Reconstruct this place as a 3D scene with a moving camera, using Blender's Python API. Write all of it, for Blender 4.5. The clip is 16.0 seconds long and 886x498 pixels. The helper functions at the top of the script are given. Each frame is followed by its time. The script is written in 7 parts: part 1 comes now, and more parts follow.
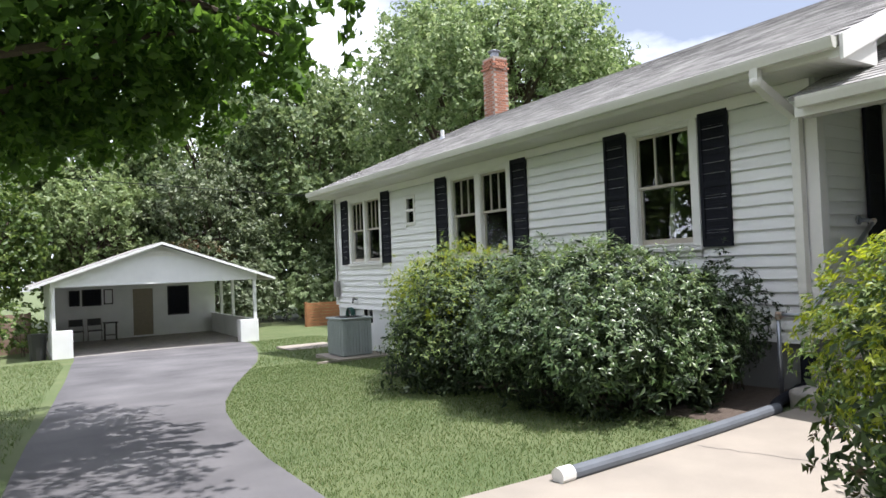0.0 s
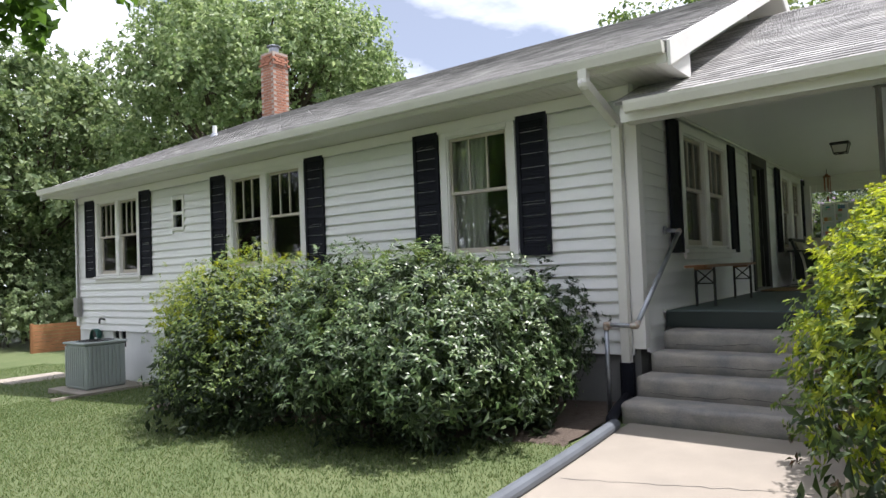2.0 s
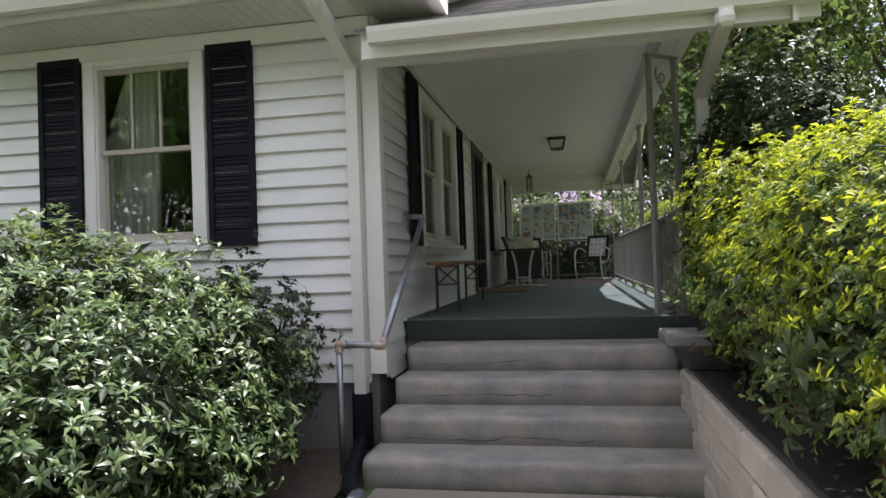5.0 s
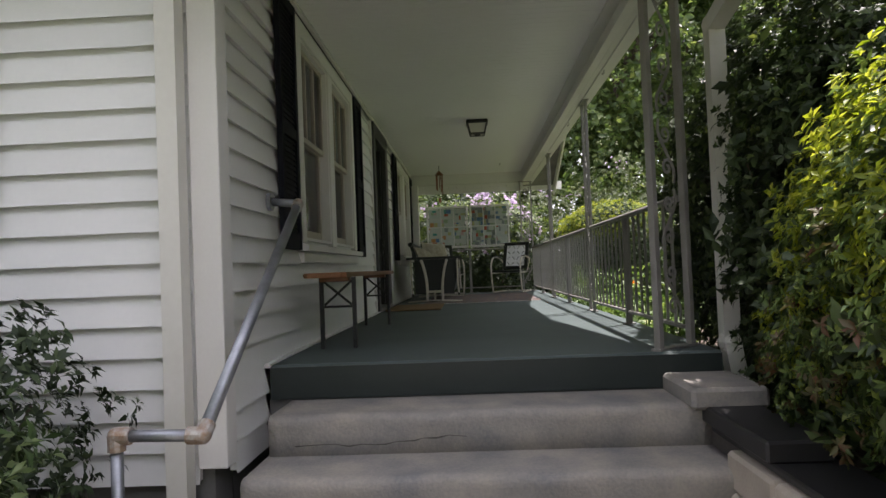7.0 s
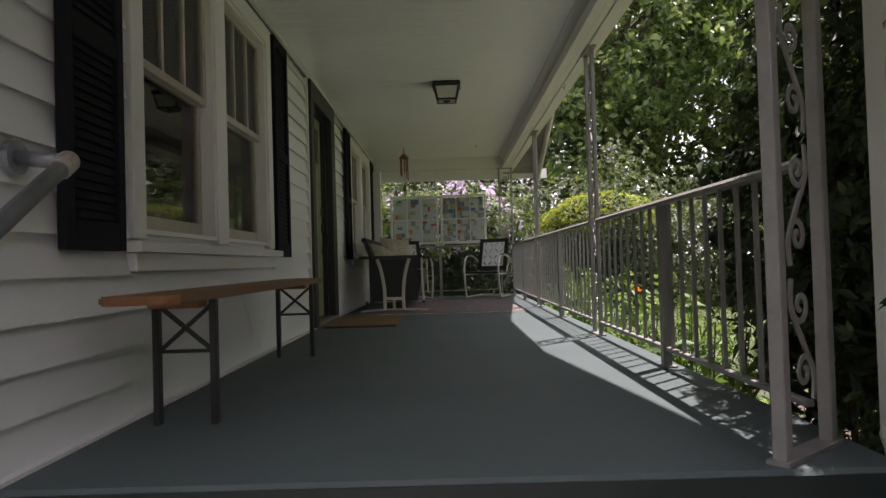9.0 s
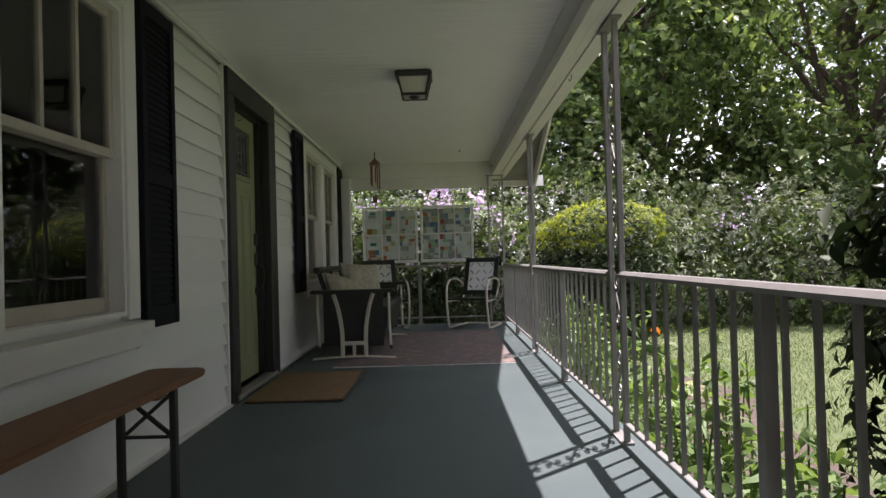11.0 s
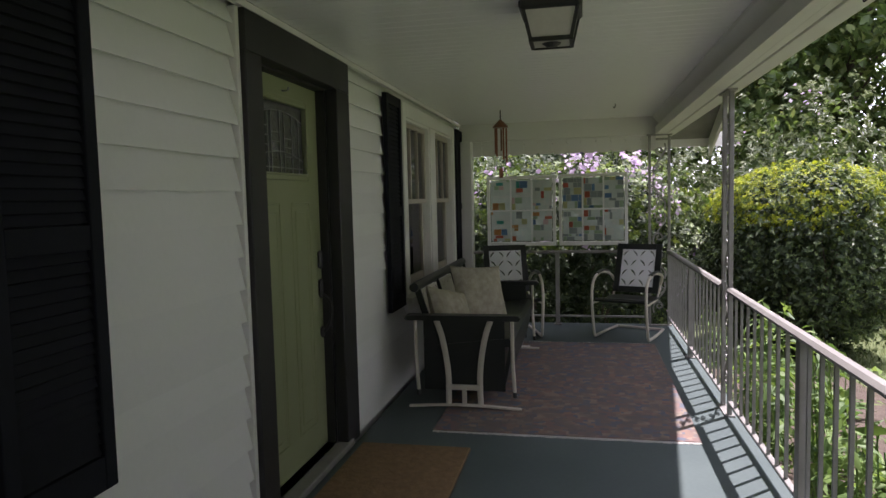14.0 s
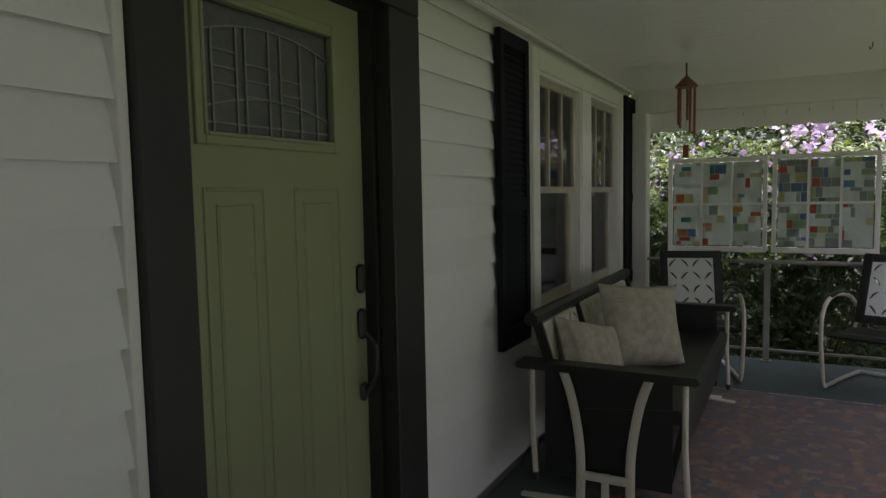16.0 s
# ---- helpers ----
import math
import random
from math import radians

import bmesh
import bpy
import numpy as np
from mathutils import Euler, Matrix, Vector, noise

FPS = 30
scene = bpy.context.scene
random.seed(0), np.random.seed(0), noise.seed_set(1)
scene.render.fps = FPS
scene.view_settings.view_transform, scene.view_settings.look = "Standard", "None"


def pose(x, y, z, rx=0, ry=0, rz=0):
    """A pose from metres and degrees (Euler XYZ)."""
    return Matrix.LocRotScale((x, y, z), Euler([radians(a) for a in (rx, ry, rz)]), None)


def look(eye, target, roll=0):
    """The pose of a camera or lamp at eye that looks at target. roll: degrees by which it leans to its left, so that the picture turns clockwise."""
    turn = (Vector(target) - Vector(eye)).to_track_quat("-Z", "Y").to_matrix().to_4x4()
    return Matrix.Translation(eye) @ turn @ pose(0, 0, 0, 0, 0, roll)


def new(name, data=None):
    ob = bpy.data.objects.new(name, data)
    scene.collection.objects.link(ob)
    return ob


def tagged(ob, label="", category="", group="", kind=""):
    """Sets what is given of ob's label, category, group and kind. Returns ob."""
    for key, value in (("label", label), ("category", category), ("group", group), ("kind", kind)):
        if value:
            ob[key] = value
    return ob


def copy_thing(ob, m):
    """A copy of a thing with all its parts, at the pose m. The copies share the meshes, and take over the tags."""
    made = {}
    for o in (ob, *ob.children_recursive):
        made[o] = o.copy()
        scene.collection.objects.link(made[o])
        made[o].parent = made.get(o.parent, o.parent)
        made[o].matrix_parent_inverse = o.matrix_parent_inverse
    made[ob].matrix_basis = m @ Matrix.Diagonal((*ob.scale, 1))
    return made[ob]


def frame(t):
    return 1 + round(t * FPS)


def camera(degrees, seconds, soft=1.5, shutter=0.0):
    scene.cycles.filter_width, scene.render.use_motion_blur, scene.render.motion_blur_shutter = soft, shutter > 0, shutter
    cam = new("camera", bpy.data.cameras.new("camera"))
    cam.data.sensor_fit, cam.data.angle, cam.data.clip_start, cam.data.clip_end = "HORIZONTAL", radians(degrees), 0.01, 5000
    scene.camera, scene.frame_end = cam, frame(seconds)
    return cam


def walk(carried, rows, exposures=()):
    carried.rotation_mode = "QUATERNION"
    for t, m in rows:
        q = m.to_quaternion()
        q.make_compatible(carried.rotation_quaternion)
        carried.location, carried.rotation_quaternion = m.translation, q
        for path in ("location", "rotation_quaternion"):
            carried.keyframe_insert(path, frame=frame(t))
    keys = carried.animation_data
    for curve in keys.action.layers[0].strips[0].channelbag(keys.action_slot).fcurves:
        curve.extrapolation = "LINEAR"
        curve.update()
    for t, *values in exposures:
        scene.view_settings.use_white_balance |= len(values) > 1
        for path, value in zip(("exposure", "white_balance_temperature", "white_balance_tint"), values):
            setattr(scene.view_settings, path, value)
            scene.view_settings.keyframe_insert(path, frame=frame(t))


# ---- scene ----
cam = camera(67.1, 16.0)
EXPOSURES = [(0.0, 0.82, 6000, 16), (2.5, 0.8, 6050, 17), (4.0, 0.95, 6100, 20), (5.0, 1.0, 6100, 21), (7.5, 1.1, 6400, 24), (8.5, 1.11, 6450, 29), (11.0, 1.21, 6200, 28), (12.5, 1.26, 6100, 29), (16.0, 1.14, 6100, 30)]
PATH = [
    (0, (-0.039, 0.065, 1.461), (1.038, 1.75, 1.509), -2.2),
    (0.5, (0.011, 0.386, 1.482), (1.23, 1.971, 1.537), -2.4),
    (1, (0.109, 0.702, 1.486), (1.46, 2.175, 1.545), -2.5),
    (1.5, (0.147, 0.978, 1.457), (1.63, 2.319, 1.52), -2.3),
    (2, (0.3, 1.224, 1.417), (1.891, 2.434, 1.483), -2.2),
    (2.5, (0.502, 1.428, 1.389), (2.19, 2.497, 1.456), -2.2),
    (3, (0.709, 1.612, 1.383), (2.483, 2.533, 1.445), -2.2),
    (3.5, (0.968, 1.82, 1.37), (2.818, 2.577, 1.43), -2.1),
    (4, (1.293, 1.99, 1.357), (3.195, 2.608, 1.413), -2.0),
    (4.5, (1.659, 2.204, 1.38), (3.601, 2.682, 1.42), -2.1),
    (5, (2.078, 2.325, 1.372), (4.041, 2.707, 1.41), -2.0),
    (5.2, (2.281, 2.362, 1.359), (4.249, 2.712, 1.4), -2.1),
    (7.5, (4.469, 2.663, 1.379), (6.468, 2.713, 1.435), -2.1),
    (8, (4.866, 2.623, 1.415), (6.865, 2.663, 1.464), -1.9),
    (8.5, (5.34, 2.59, 1.42), (7.34, 2.614, 1.467), -1.8),
    (10.8, (7.245, 2.336, 1.768), (9.245, 2.334, 1.798), -1.6),
    (11, (7.35, 2.334, 1.816), (9.349, 2.332, 1.844), -1.6),
    (11.5, (7.627, 2.346, 1.941), (9.627, 2.344, 1.961), -1.5),
    (12, (7.889, 2.345, 2.055), (9.889, 2.377, 2.051), -1.4),
    (12.5, (8.161, 2.358, 2.181), (10.158, 2.461, 2.134), -1.3),
    (13, (8.463, 2.372, 2.257), (10.451, 2.567, 2.167), -1.35),
    (13.5, (8.804, 2.378, 2.31), (10.778, 2.674, 2.18), -1.35),
    (14, (9.178, 2.38, 2.327), (11.13, 2.79, 2.179), -1.4),
    (14.5, (9.598, 2.39, 2.31), (11.522, 2.919, 2.168), -1.4),
    (15, (9.985, 2.402, 2.312), (11.871, 3.051, 2.164), -1.35),
    (15.5, (10.36, 2.415, 2.308), (12.182, 3.224, 2.15), -1.2),
    (16, (10.746, 2.46, 2.297), (12.507, 3.394, 2.137), -1.1),
]
walk(cam, [(t, look(eye, target, roll)) for t, eye, target, roll in PATH], EXPOSURES)

# ---- light ----
SUN_FROM = Vector((0.26, -0.28, 1.0)).normalized()
sun = new("sun", bpy.data.lights.new("sun", "SUN"))
sun.data.energy, sun.data.angle, sun.data.color = 5.0, radians(0.53), (1.0, 0.95, 0.86)
sun.matrix_world = look((0, 0, 30), Vector((0, 0, 30)) - SUN_FROM)

world = bpy.data.worlds.new("sky")
scene.world = world
world.use_nodes = True
wn, wl = world.node_tree.nodes, world.node_tree.links
wn.clear()
sky = wn.new("ShaderNodeTexSky")
sky.sky_type, sky.sun_disc = "NISHITA", False
sky.sun_elevation = math.asin(SUN_FROM.z)
sky.sun_rotation = math.atan2(SUN_FROM.x, SUN_FROM.y)
sky.air_density, sky.dust_density, sky.ozone_density = 1.0, 0.6, 1.0
coords = wn.new("ShaderNodeTexCoord")
stretch = wn.new("ShaderNodeMapping")
stretch.inputs["Scale"].default_value = (1.0, 1.0, 2.6)
stretch.inputs["Location"].default_value = (0.35, 0.6, 0.1)
clouds = wn.new("ShaderNodeTexNoise")
clouds.inputs["Scale"].default_value, clouds.inputs["Detail"].default_value = 2.3, 7.0
clouds.inputs["Roughness"].default_value = 0.55
ramp = wn.new("ShaderNodeValToRGB")
ramp.color_ramp.elements[0].position, ramp.color_ramp.elements[1].position = 0.36, 0.54
ramp.color_ramp.elements[0].color = (0.22, 0.22, 0.22, 1)
mixed = wn.new("ShaderNodeMix")
mixed.data_type = "RGBA"
mixed.inputs["B"].default_value = (19.0, 19.3, 19.8, 1)
back = wn.new("ShaderNodeBackground")
back.inputs["Strength"].default_value = 0.058
wout = wn.new("ShaderNodeOutputWorld")
wl.new(coords.outputs["Generated"], stretch.inputs["Vector"])
wl.new(stretch.outputs["Vector"], clouds.inputs["Vector"])
wl.new(clouds.outputs["Fac"], ramp.inputs["Fac"])
wl.new(ramp.outputs["Color"], mixed.inputs["Factor"])
wl.new(sky.outputs["Color"], mixed.inputs["A"])
wl.new(mixed.outputs["Result"], back.inputs["Color"])
wl.new(back.outputs["Background"], wout.inputs["Surface"])


# ---- materials ----
def mat(name, a, b=None, rough=0.6, metal=0.0, scale=8.0, fine=60.0, bump=0.15, depth=0.004, spread=0.35, island=0.0, random_ob=0.0, spec=0.5, grain=None):
    """A paint, stone, wood or metal: two tones mixed at two scales, with fine relief."""
    m = bpy.data.materials.new(name)
    m.use_nodes = True
    n, l = m.node_tree.nodes, m.node_tree.links
    p = n["Principled BSDF"]
    b = b or tuple(c * 0.8 for c in a)
    tc = n.new("ShaderNodeTexCoord")
    mp = n.new("ShaderNodeMapping")
    if grain:
        mp.inputs["Scale"].default_value = grain
    big = n.new("ShaderNodeTexNoise")
    big.inputs["Scale"].default_value, big.inputs["Detail"].default_value = scale, 5.0
    small = n.new("ShaderNodeTexNoise")
    small.inputs["Scale"].default_value, small.inputs["Detail"].default_value = fine, 3.0
    l.new(tc.outputs["Object"], mp.inputs["Vector"])
    l.new(mp.outputs["Vector"], big.inputs["Vector"])
    l.new(mp.outputs["Vector"], small.inputs["Vector"])
    add = n.new("ShaderNodeMath")
    add.operation = "MULTIPLY_ADD"
    add.inputs[1].default_value = 0.35
    l.new(small.outputs["Fac"], add.inputs[0])
    l.new(big.outputs["Fac"], add.inputs[2])
    fit_range = n.new("ShaderNodeMapRange")
    fit_range.inputs["From Min"].default_value = 0.675 - spread
    fit_range.inputs["From Max"].default_value = 0.675 + spread
    l.new(add.outputs[0], fit_range.inputs["Value"])
    mx = n.new("ShaderNodeMix")
    mx.data_type = "RGBA"
    mx.inputs["A"].default_value, mx.inputs["B"].default_value = (*a, 1), (*b, 1)
    l.new(fit_range.outputs["Result"], mx.inputs["Factor"])
    col = mx.outputs["Result"]
    if island or random_ob:
        if island:
            src = n.new("ShaderNodeNewGeometry").outputs["Random Per Island"]
        else:
            src = n.new("ShaderNodeObjectInfo").outputs["Random"]
        rng = n.new("ShaderNodeMapRange")
        amount = island or random_ob
        rng.inputs["To Min"].default_value, rng.inputs["To Max"].default_value = 1 - amount, 1 + amount
        l.new(src, rng.inputs["Value"])
        hsv = n.new("ShaderNodeHueSaturation")
        l.new(col, hsv.inputs["Color"])
        l.new(rng.outputs["Result"], hsv.inputs["Value"])
        col = hsv.outputs["Color"]
    l.new(col, p.inputs["Base Color"])
    p.inputs["Roughness"].default_value, p.inputs["Metallic"].default_value = rough, metal
    p.inputs["Specular IOR Level"].default_value = spec
    if bump:
        bp = n.new("ShaderNodeBump")
        bp.inputs["Strength"].default_value, bp.inputs["Distance"].default_value = bump, depth
        l.new(add.outputs[0], bp.inputs["Height"])
        l.new(bp.outputs["Normal"], p.inputs["Normal"])
    return m


def leafy(name, a, b, c, gloss=0.35, through_light=0.35):
    """Leaves: three greens by island, glossy skin, some light through the blade."""
    m = bpy.data.materials.new(name)
    m.use_nodes = True
    n, l = m.node_tree.nodes, m.node_tree.links
    p, out = n["Principled BSDF"], n["Material Output"]
    geo = n.new("ShaderNodeNewGeometry")
    rp = n.new("ShaderNodeValToRGB")
    rp.color_ramp.elements[0].color, rp.color_ramp.elements[1].color = (*a, 1), (*c, 1)
    rp.color_ramp.elements.new(0.55).color = (*b, 1)
    l.new(geo.outputs["Random Per Island"], rp.inputs["Fac"])
    l.new(rp.outputs["Color"], p.inputs["Base Color"])
    p.inputs["Roughness"].default_value = 1 - gloss
    tr = n.new("ShaderNodeBsdfTranslucent")
    hs = n.new("ShaderNodeHueSaturation")
    hs.inputs["Hue"].default_value, hs.inputs["Saturation"].default_value, hs.inputs["Value"].default_value = 0.485, 1.1, 1.5
    l.new(rp.outputs["Color"], hs.inputs["Color"])
    l.new(hs.outputs["Color"], tr.inputs["Color"])
    ms = n.new("ShaderNodeMixShader")
    ms.inputs[0].default_value = through_light
    l.new(p.outputs[0], ms.inputs[1])
    l.new(tr.outputs[0], ms.inputs[2])
    l.new(ms.outputs[0], out.inputs["Surface"])
    return m


def glassy(name, tint=(0.95, 0.97, 0.97), rough=0.0):
    m = bpy.data.materials.new(name)
    m.use_nodes = True
    n, l = m.node_tree.nodes, m.node_tree.links
    n.remove(n["Principled BSDF"])
    tr, gl, fr, ms = n.new("ShaderNodeBsdfTransparent"), n.new("ShaderNodeBsdfGlossy"), n.new("ShaderNodeFresnel"), n.new("ShaderNodeMixShader")
    tr.inputs["Color"].default_value, gl.inputs["Roughness"].default_value = (*tint, 1), rough
    fr.inputs["IOR"].default_value = 1.6
    l.new(fr.outputs[0], ms.inputs[0])
    l.new(tr.outputs[0], ms.inputs[1])
    l.new(gl.outputs[0], ms.inputs[2])
    l.new(ms.outputs[0], n["Material Output"].inputs["Surface"])
    return m


M_SIDING = mat("white_siding", (0.80, 0.80, 0.78), (0.72, 0.73, 0.71), 0.55, scale=1.4, fine=45, bump=0.12, random_ob=0.03)
M_TRIM = mat("white_trim_paint", (0.80, 0.79, 0.76), (0.70, 0.69, 0.66), 0.5, scale=2.0, fine=70, bump=0.1)
M_SOFFIT = mat("soffit_paint", (0.76, 0.75, 0.70), (0.62, 0.61, 0.55), 0.6, scale=1.6, fine=40, bump=0.12)
M_CEIL = mat("ceiling_paint", (0.90, 0.90, 0.88), (0.86, 0.86, 0.84), 0.28, scale=1.5, fine=30, bump=0.05)
M_BLACK = mat("black_shutter_paint", (0.007, 0.008, 0.013), (0.012, 0.013, 0.019), 0.75, spec=0.2, scale=6, fine=80, bump=0.15)
M_CHAR = mat("charcoal_trim_paint", (0.018, 0.018, 0.019), (0.028, 0.028, 0.028), 0.5, scale=5, fine=80, bump=0.1)
M_GREEN = mat("olive_door_paint", (0.27, 0.30, 0.165), (0.24, 0.265, 0.145), 0.42, scale=3, fine=60, bump=0.05)
M_FLOOR = mat("blue_green_floor_paint", (0.080, 0.104, 0.103), (0.108, 0.135, 0.131), 0.5, spec=0.14, scale=1.6, fine=40, bump=0.15, spread=0.3)
M_EDGE = mat("dark_green_edge_paint", (0.016, 0.024, 0.022), (0.026, 0.036, 0.034), 0.45, scale=3, fine=50)
M_CONC = mat("step_concrete", (0.37, 0.335, 0.29), (0.20, 0.198, 0.20), 0.88, scale=4.2, fine=70, bump=0.9, depth=0.012, spread=0.22)
M_WALK = mat("walk_concrete", (0.305, 0.268, 0.22), (0.225, 0.20, 0.168), 0.9, scale=1.6, fine=110, bump=0.5, depth=0.005, spread=0.24)
M_FOUND = mat("foundation_render", (0.20, 0.20, 0.19), (0.13, 0.13, 0.125), 0.9, scale=2.0, fine=70, bump=0.5, depth=0.008)
M_FOUNDW = mat("white_block_paint", (0.70, 0.71, 0.70), (0.55, 0.56, 0.55), 0.8, scale=2.0, fine=60, bump=0.4)
M_ASPHALT = mat("asphalt", (0.078, 0.076, 0.080), (0.15, 0.146, 0.15), 0.92, spec=0.3, scale=0.9, fine=120, bump=0.8, depth=0.008, spread=0.24)
M_SHINGLE = mat("asphalt_shingle", (0.19, 0.187, 0.182), (0.36, 0.35, 0.335), 0.92, spec=0.25, spread=0.22, scale=2.2, fine=160, bump=0.5, depth=0.006, island=0.30)
M_SHINGLE_OB = mat("asphalt_shingle_tab", (0.19, 0.187, 0.182), (0.36, 0.35, 0.335), 0.92, spec=0.25, spread=0.22, scale=2.2, fine=160, bump=0.5, depth=0.006, random_ob=0.30)
M_BRICK = mat("chimney_brick", (0.26, 0.105, 0.065), (0.36, 0.17, 0.105), 0.85, scale=5, fine=90, bump=0.5, depth=0.004, random_ob=0.22)
M_MORTAR = mat("mortar", (0.42, 0.36, 0.31), (0.30, 0.26, 0.22), 0.95, scale=8, fine=120, bump=0.5)
M_METAL = mat("grey_painted_iron", (0.30, 0.29, 0.27), (0.20, 0.19, 0.18), 0.45, 0.0, scale=9, fine=90, bump=0.25)
M_GALV = mat("galvanised_pipe", (0.38, 0.40, 0.44), (0.22, 0.23, 0.25), 0.42, 0.75, scale=12, fine=120, bump=0.2)
M_RUSTY = mat("stained_pipe_fitting", (0.50, 0.49, 0.47), (0.32, 0.21, 0.14), 0.5, 0.4, scale=26, fine=120, bump=0.3, spread=0.2)
M_GUTTER = mat("white_gutter_metal", (0.74, 0.73, 0.68), (0.62, 0.61, 0.55), 0.38, scale=1.2, fine=30, bump=0.06)
M_DARK = mat("room_shade_and_crack", (0.10, 0.09, 0.08), (0.07, 0.065, 0.06), 0.9, bump=0.0)
M_SHEER = mat("grey_sheer_curtain", (0.66, 0.61, 0.53), (0.54, 0.49, 0.42), 0.9, scale=20, fine=200, bump=0.2)
M_CURTAIN = mat("white_curtain", (0.75, 0.73, 0.68), (0.62, 0.60, 0.55), 0.9, scale=20, fine=200, bump=0.2)
M_SASH = mat("weathered_sash_paint", (0.50, 0.455, 0.385), (0.38, 0.34, 0.28), 0.5, scale=5, fine=70, bump=0.15)
M_GLASS = glassy("window_glass")
M_BENCHWOOD = mat("bench_pine", (0.27, 0.12, 0.05), (0.17, 0.075, 0.032), 0.45, scale=6, fine=60, bump=0.25, grain=(0.6, 6, 6))
M_MAT = mat("coir", (0.27, 0.17, 0.085), (0.16, 0.10, 0.052), 0.95, scale=30, fine=260, bump=0.9, depth=0.006)
M_SOIL = mat("mulch", (0.060, 0.042, 0.032), (0.11, 0.085, 0.065), 0.95, scale=14, fine=90, bump=1.0, depth=0.02)
M_BARK = mat("bark", (0.10, 0.075, 0.055), (0.055, 0.042, 0.032), 0.95, scale=6, fine=50, bump=0.9, depth=0.02, grain=(3, 3, 0.6))
M_PVC = mat("grey_drain_pipe", (0.115, 0.13, 0.15), (0.075, 0.083, 0.095), 0.7, scale=5, fine=60)
M_PVCW = mat("white_pipe_end", (0.75, 0.74, 0.70), rough=0.5)
M_BLOCK = mat("retaining_block", (0.52, 0.46, 0.38), (0.36, 0.32, 0.27), 0.9, scale=6, fine=90, bump=0.7, depth=0.01, random_ob=0.15)
M_WHITE = mat("white_paint", (0.78, 0.79, 0.78), (0.66, 0.67, 0.66), 0.5, scale=2, fine=60, bump=0.1)


# ---- helpers of this scene ----
def part(name, bm, material, parent=None, label="", smooth=False):
    me = bpy.data.meshes.new(name)
    bmesh.ops.recalc_face_normals(bm, faces=bm.faces)
    if smooth:
        for f in bm.faces:
            f.smooth = True
    bm.to_mesh(me)
    bm.free()
    me.materials.append(material)
    ob = new(name, me)
    if parent is not None:
        ob.parent = parent
    if label:
        ob["label"] = label
    return ob


def shared(name, me, parent, m):
    ob = new(name, me)
    ob.parent = parent
    ob.matrix_basis = m
    return ob


def thing(name, label, category, group="", kind="", at=None):
    ob = new(name)
    ob.empty_display_size = 0.1
    if at is not None:
        ob.matrix_basis = at
    return tagged(ob, label, category, group, kind)


def box(bm, x0, x1, y0, y1, z0, z1, bevel=0.0, m=None):
    xs, ys, zs = sorted((x0, x1)), sorted((y0, y1)), sorted((z0, z1))
    v = [bm.verts.new((x, y, z)) for z in zs for y in ys for x in xs]
    fs = [bm.faces.new([v[i] for i in q]) for q in ((0, 2, 3, 1), (4, 5, 7, 6), (0, 1, 5, 4), (1, 3, 7, 5), (3, 2, 6, 7), (2, 0, 4, 6))]
    if bevel:
        es = list({e for f in fs for e in f.edges})
        got = bmesh.ops.bevel(bm, geom=es, offset=bevel, segments=1, affect="EDGES")
        v = list({w for f in got["faces"] for w in f.verts} | {w for w in v if w.is_valid})
    if m is not None:
        bmesh.ops.transform(bm, matrix=m, verts=[w for w in v if w.is_valid])
    return bm


def boxed(*a, **k):
    return box(bmesh.new(), *a, **k)


def extrude_poly(bm, pts, axis, a, b):
    """A prism: 2D outline pts, pushed along axis 'x', 'y' or 'z' from a to b."""
    def at(p, q):
        return {"x": (q, p[0], p[1]), "y": (p[0], q, p[1]), "z": (p[0], p[1], q)}[axis]
    lo = [bm.verts.new(at(p, a)) for p in pts]
    hi = [bm.verts.new(at(p, b)) for p in pts]
    bm.faces.new(lo)
    bm.faces.new(hi[::-1])
    n = len(pts)
    for i in range(n):
        bm.faces.new((lo[i], lo[(i + 1) % n], hi[(i + 1) % n], hi[i]))
    return bm


def tube(bm, pts, r, n=8, flat=None):
    """A round bar along pts; r may be one radius or one for each point; flat: (a, b) for an oval or flat bar."""
    pts = [Vector(p) for p in pts]
    rs = r if isinstance(r, (list, tuple)) else [r] * len(pts)
    rings = []
    ref = None
    for i, p in enumerate(pts):
        d = (pts[min(i + 1, len(pts) - 1)] - pts[max(i - 1, 0)]).normalized()
        if ref is None:
            ref = Vector((0, 0, 1)) if abs(d.z) < 0.9 else Vector((1, 0, 0))
        u = d.cross(ref).normalized()
        w = u.cross(d).normalized()
        ref = w
        fa, fb = flat or (1, 1)
        rings.append([bm.verts.new(p + (u * math.cos(2 * math.pi * k / n + math.pi / n) * fa + w * math.sin(2 * math.pi * k / n + math.pi / n) * fb) * rs[i]) for k in range(n)])
    for a, b in zip(rings, rings[1:]):
        for k in range(n):
            bm.faces.new((a[k], a[(k + 1) % n], b[(k + 1) % n], b[k]))
    bm.faces.new(rings[0][::-1])
    bm.faces.new(rings[-1])
    return bm


def bend(pts, steps=6):
    """A smooth curve through pts."""
    pts = [Vector(p) for p in pts]
    out = []
    for i in range(len(pts) - 1):
        a, b, c, d = pts[max(i - 1, 0)], pts[i], pts[i + 1], pts[min(i + 2, len(pts) - 1)]
        for k in range(steps):
            t = k / steps
            out.append(0.5 * ((2 * b) + (c - a) * t + (2 * a - 5 * b + 4 * c - d) * t * t + (3 * b - a - 3 * c + d) * t ** 3))
    out.append(pts[-1])
    return out


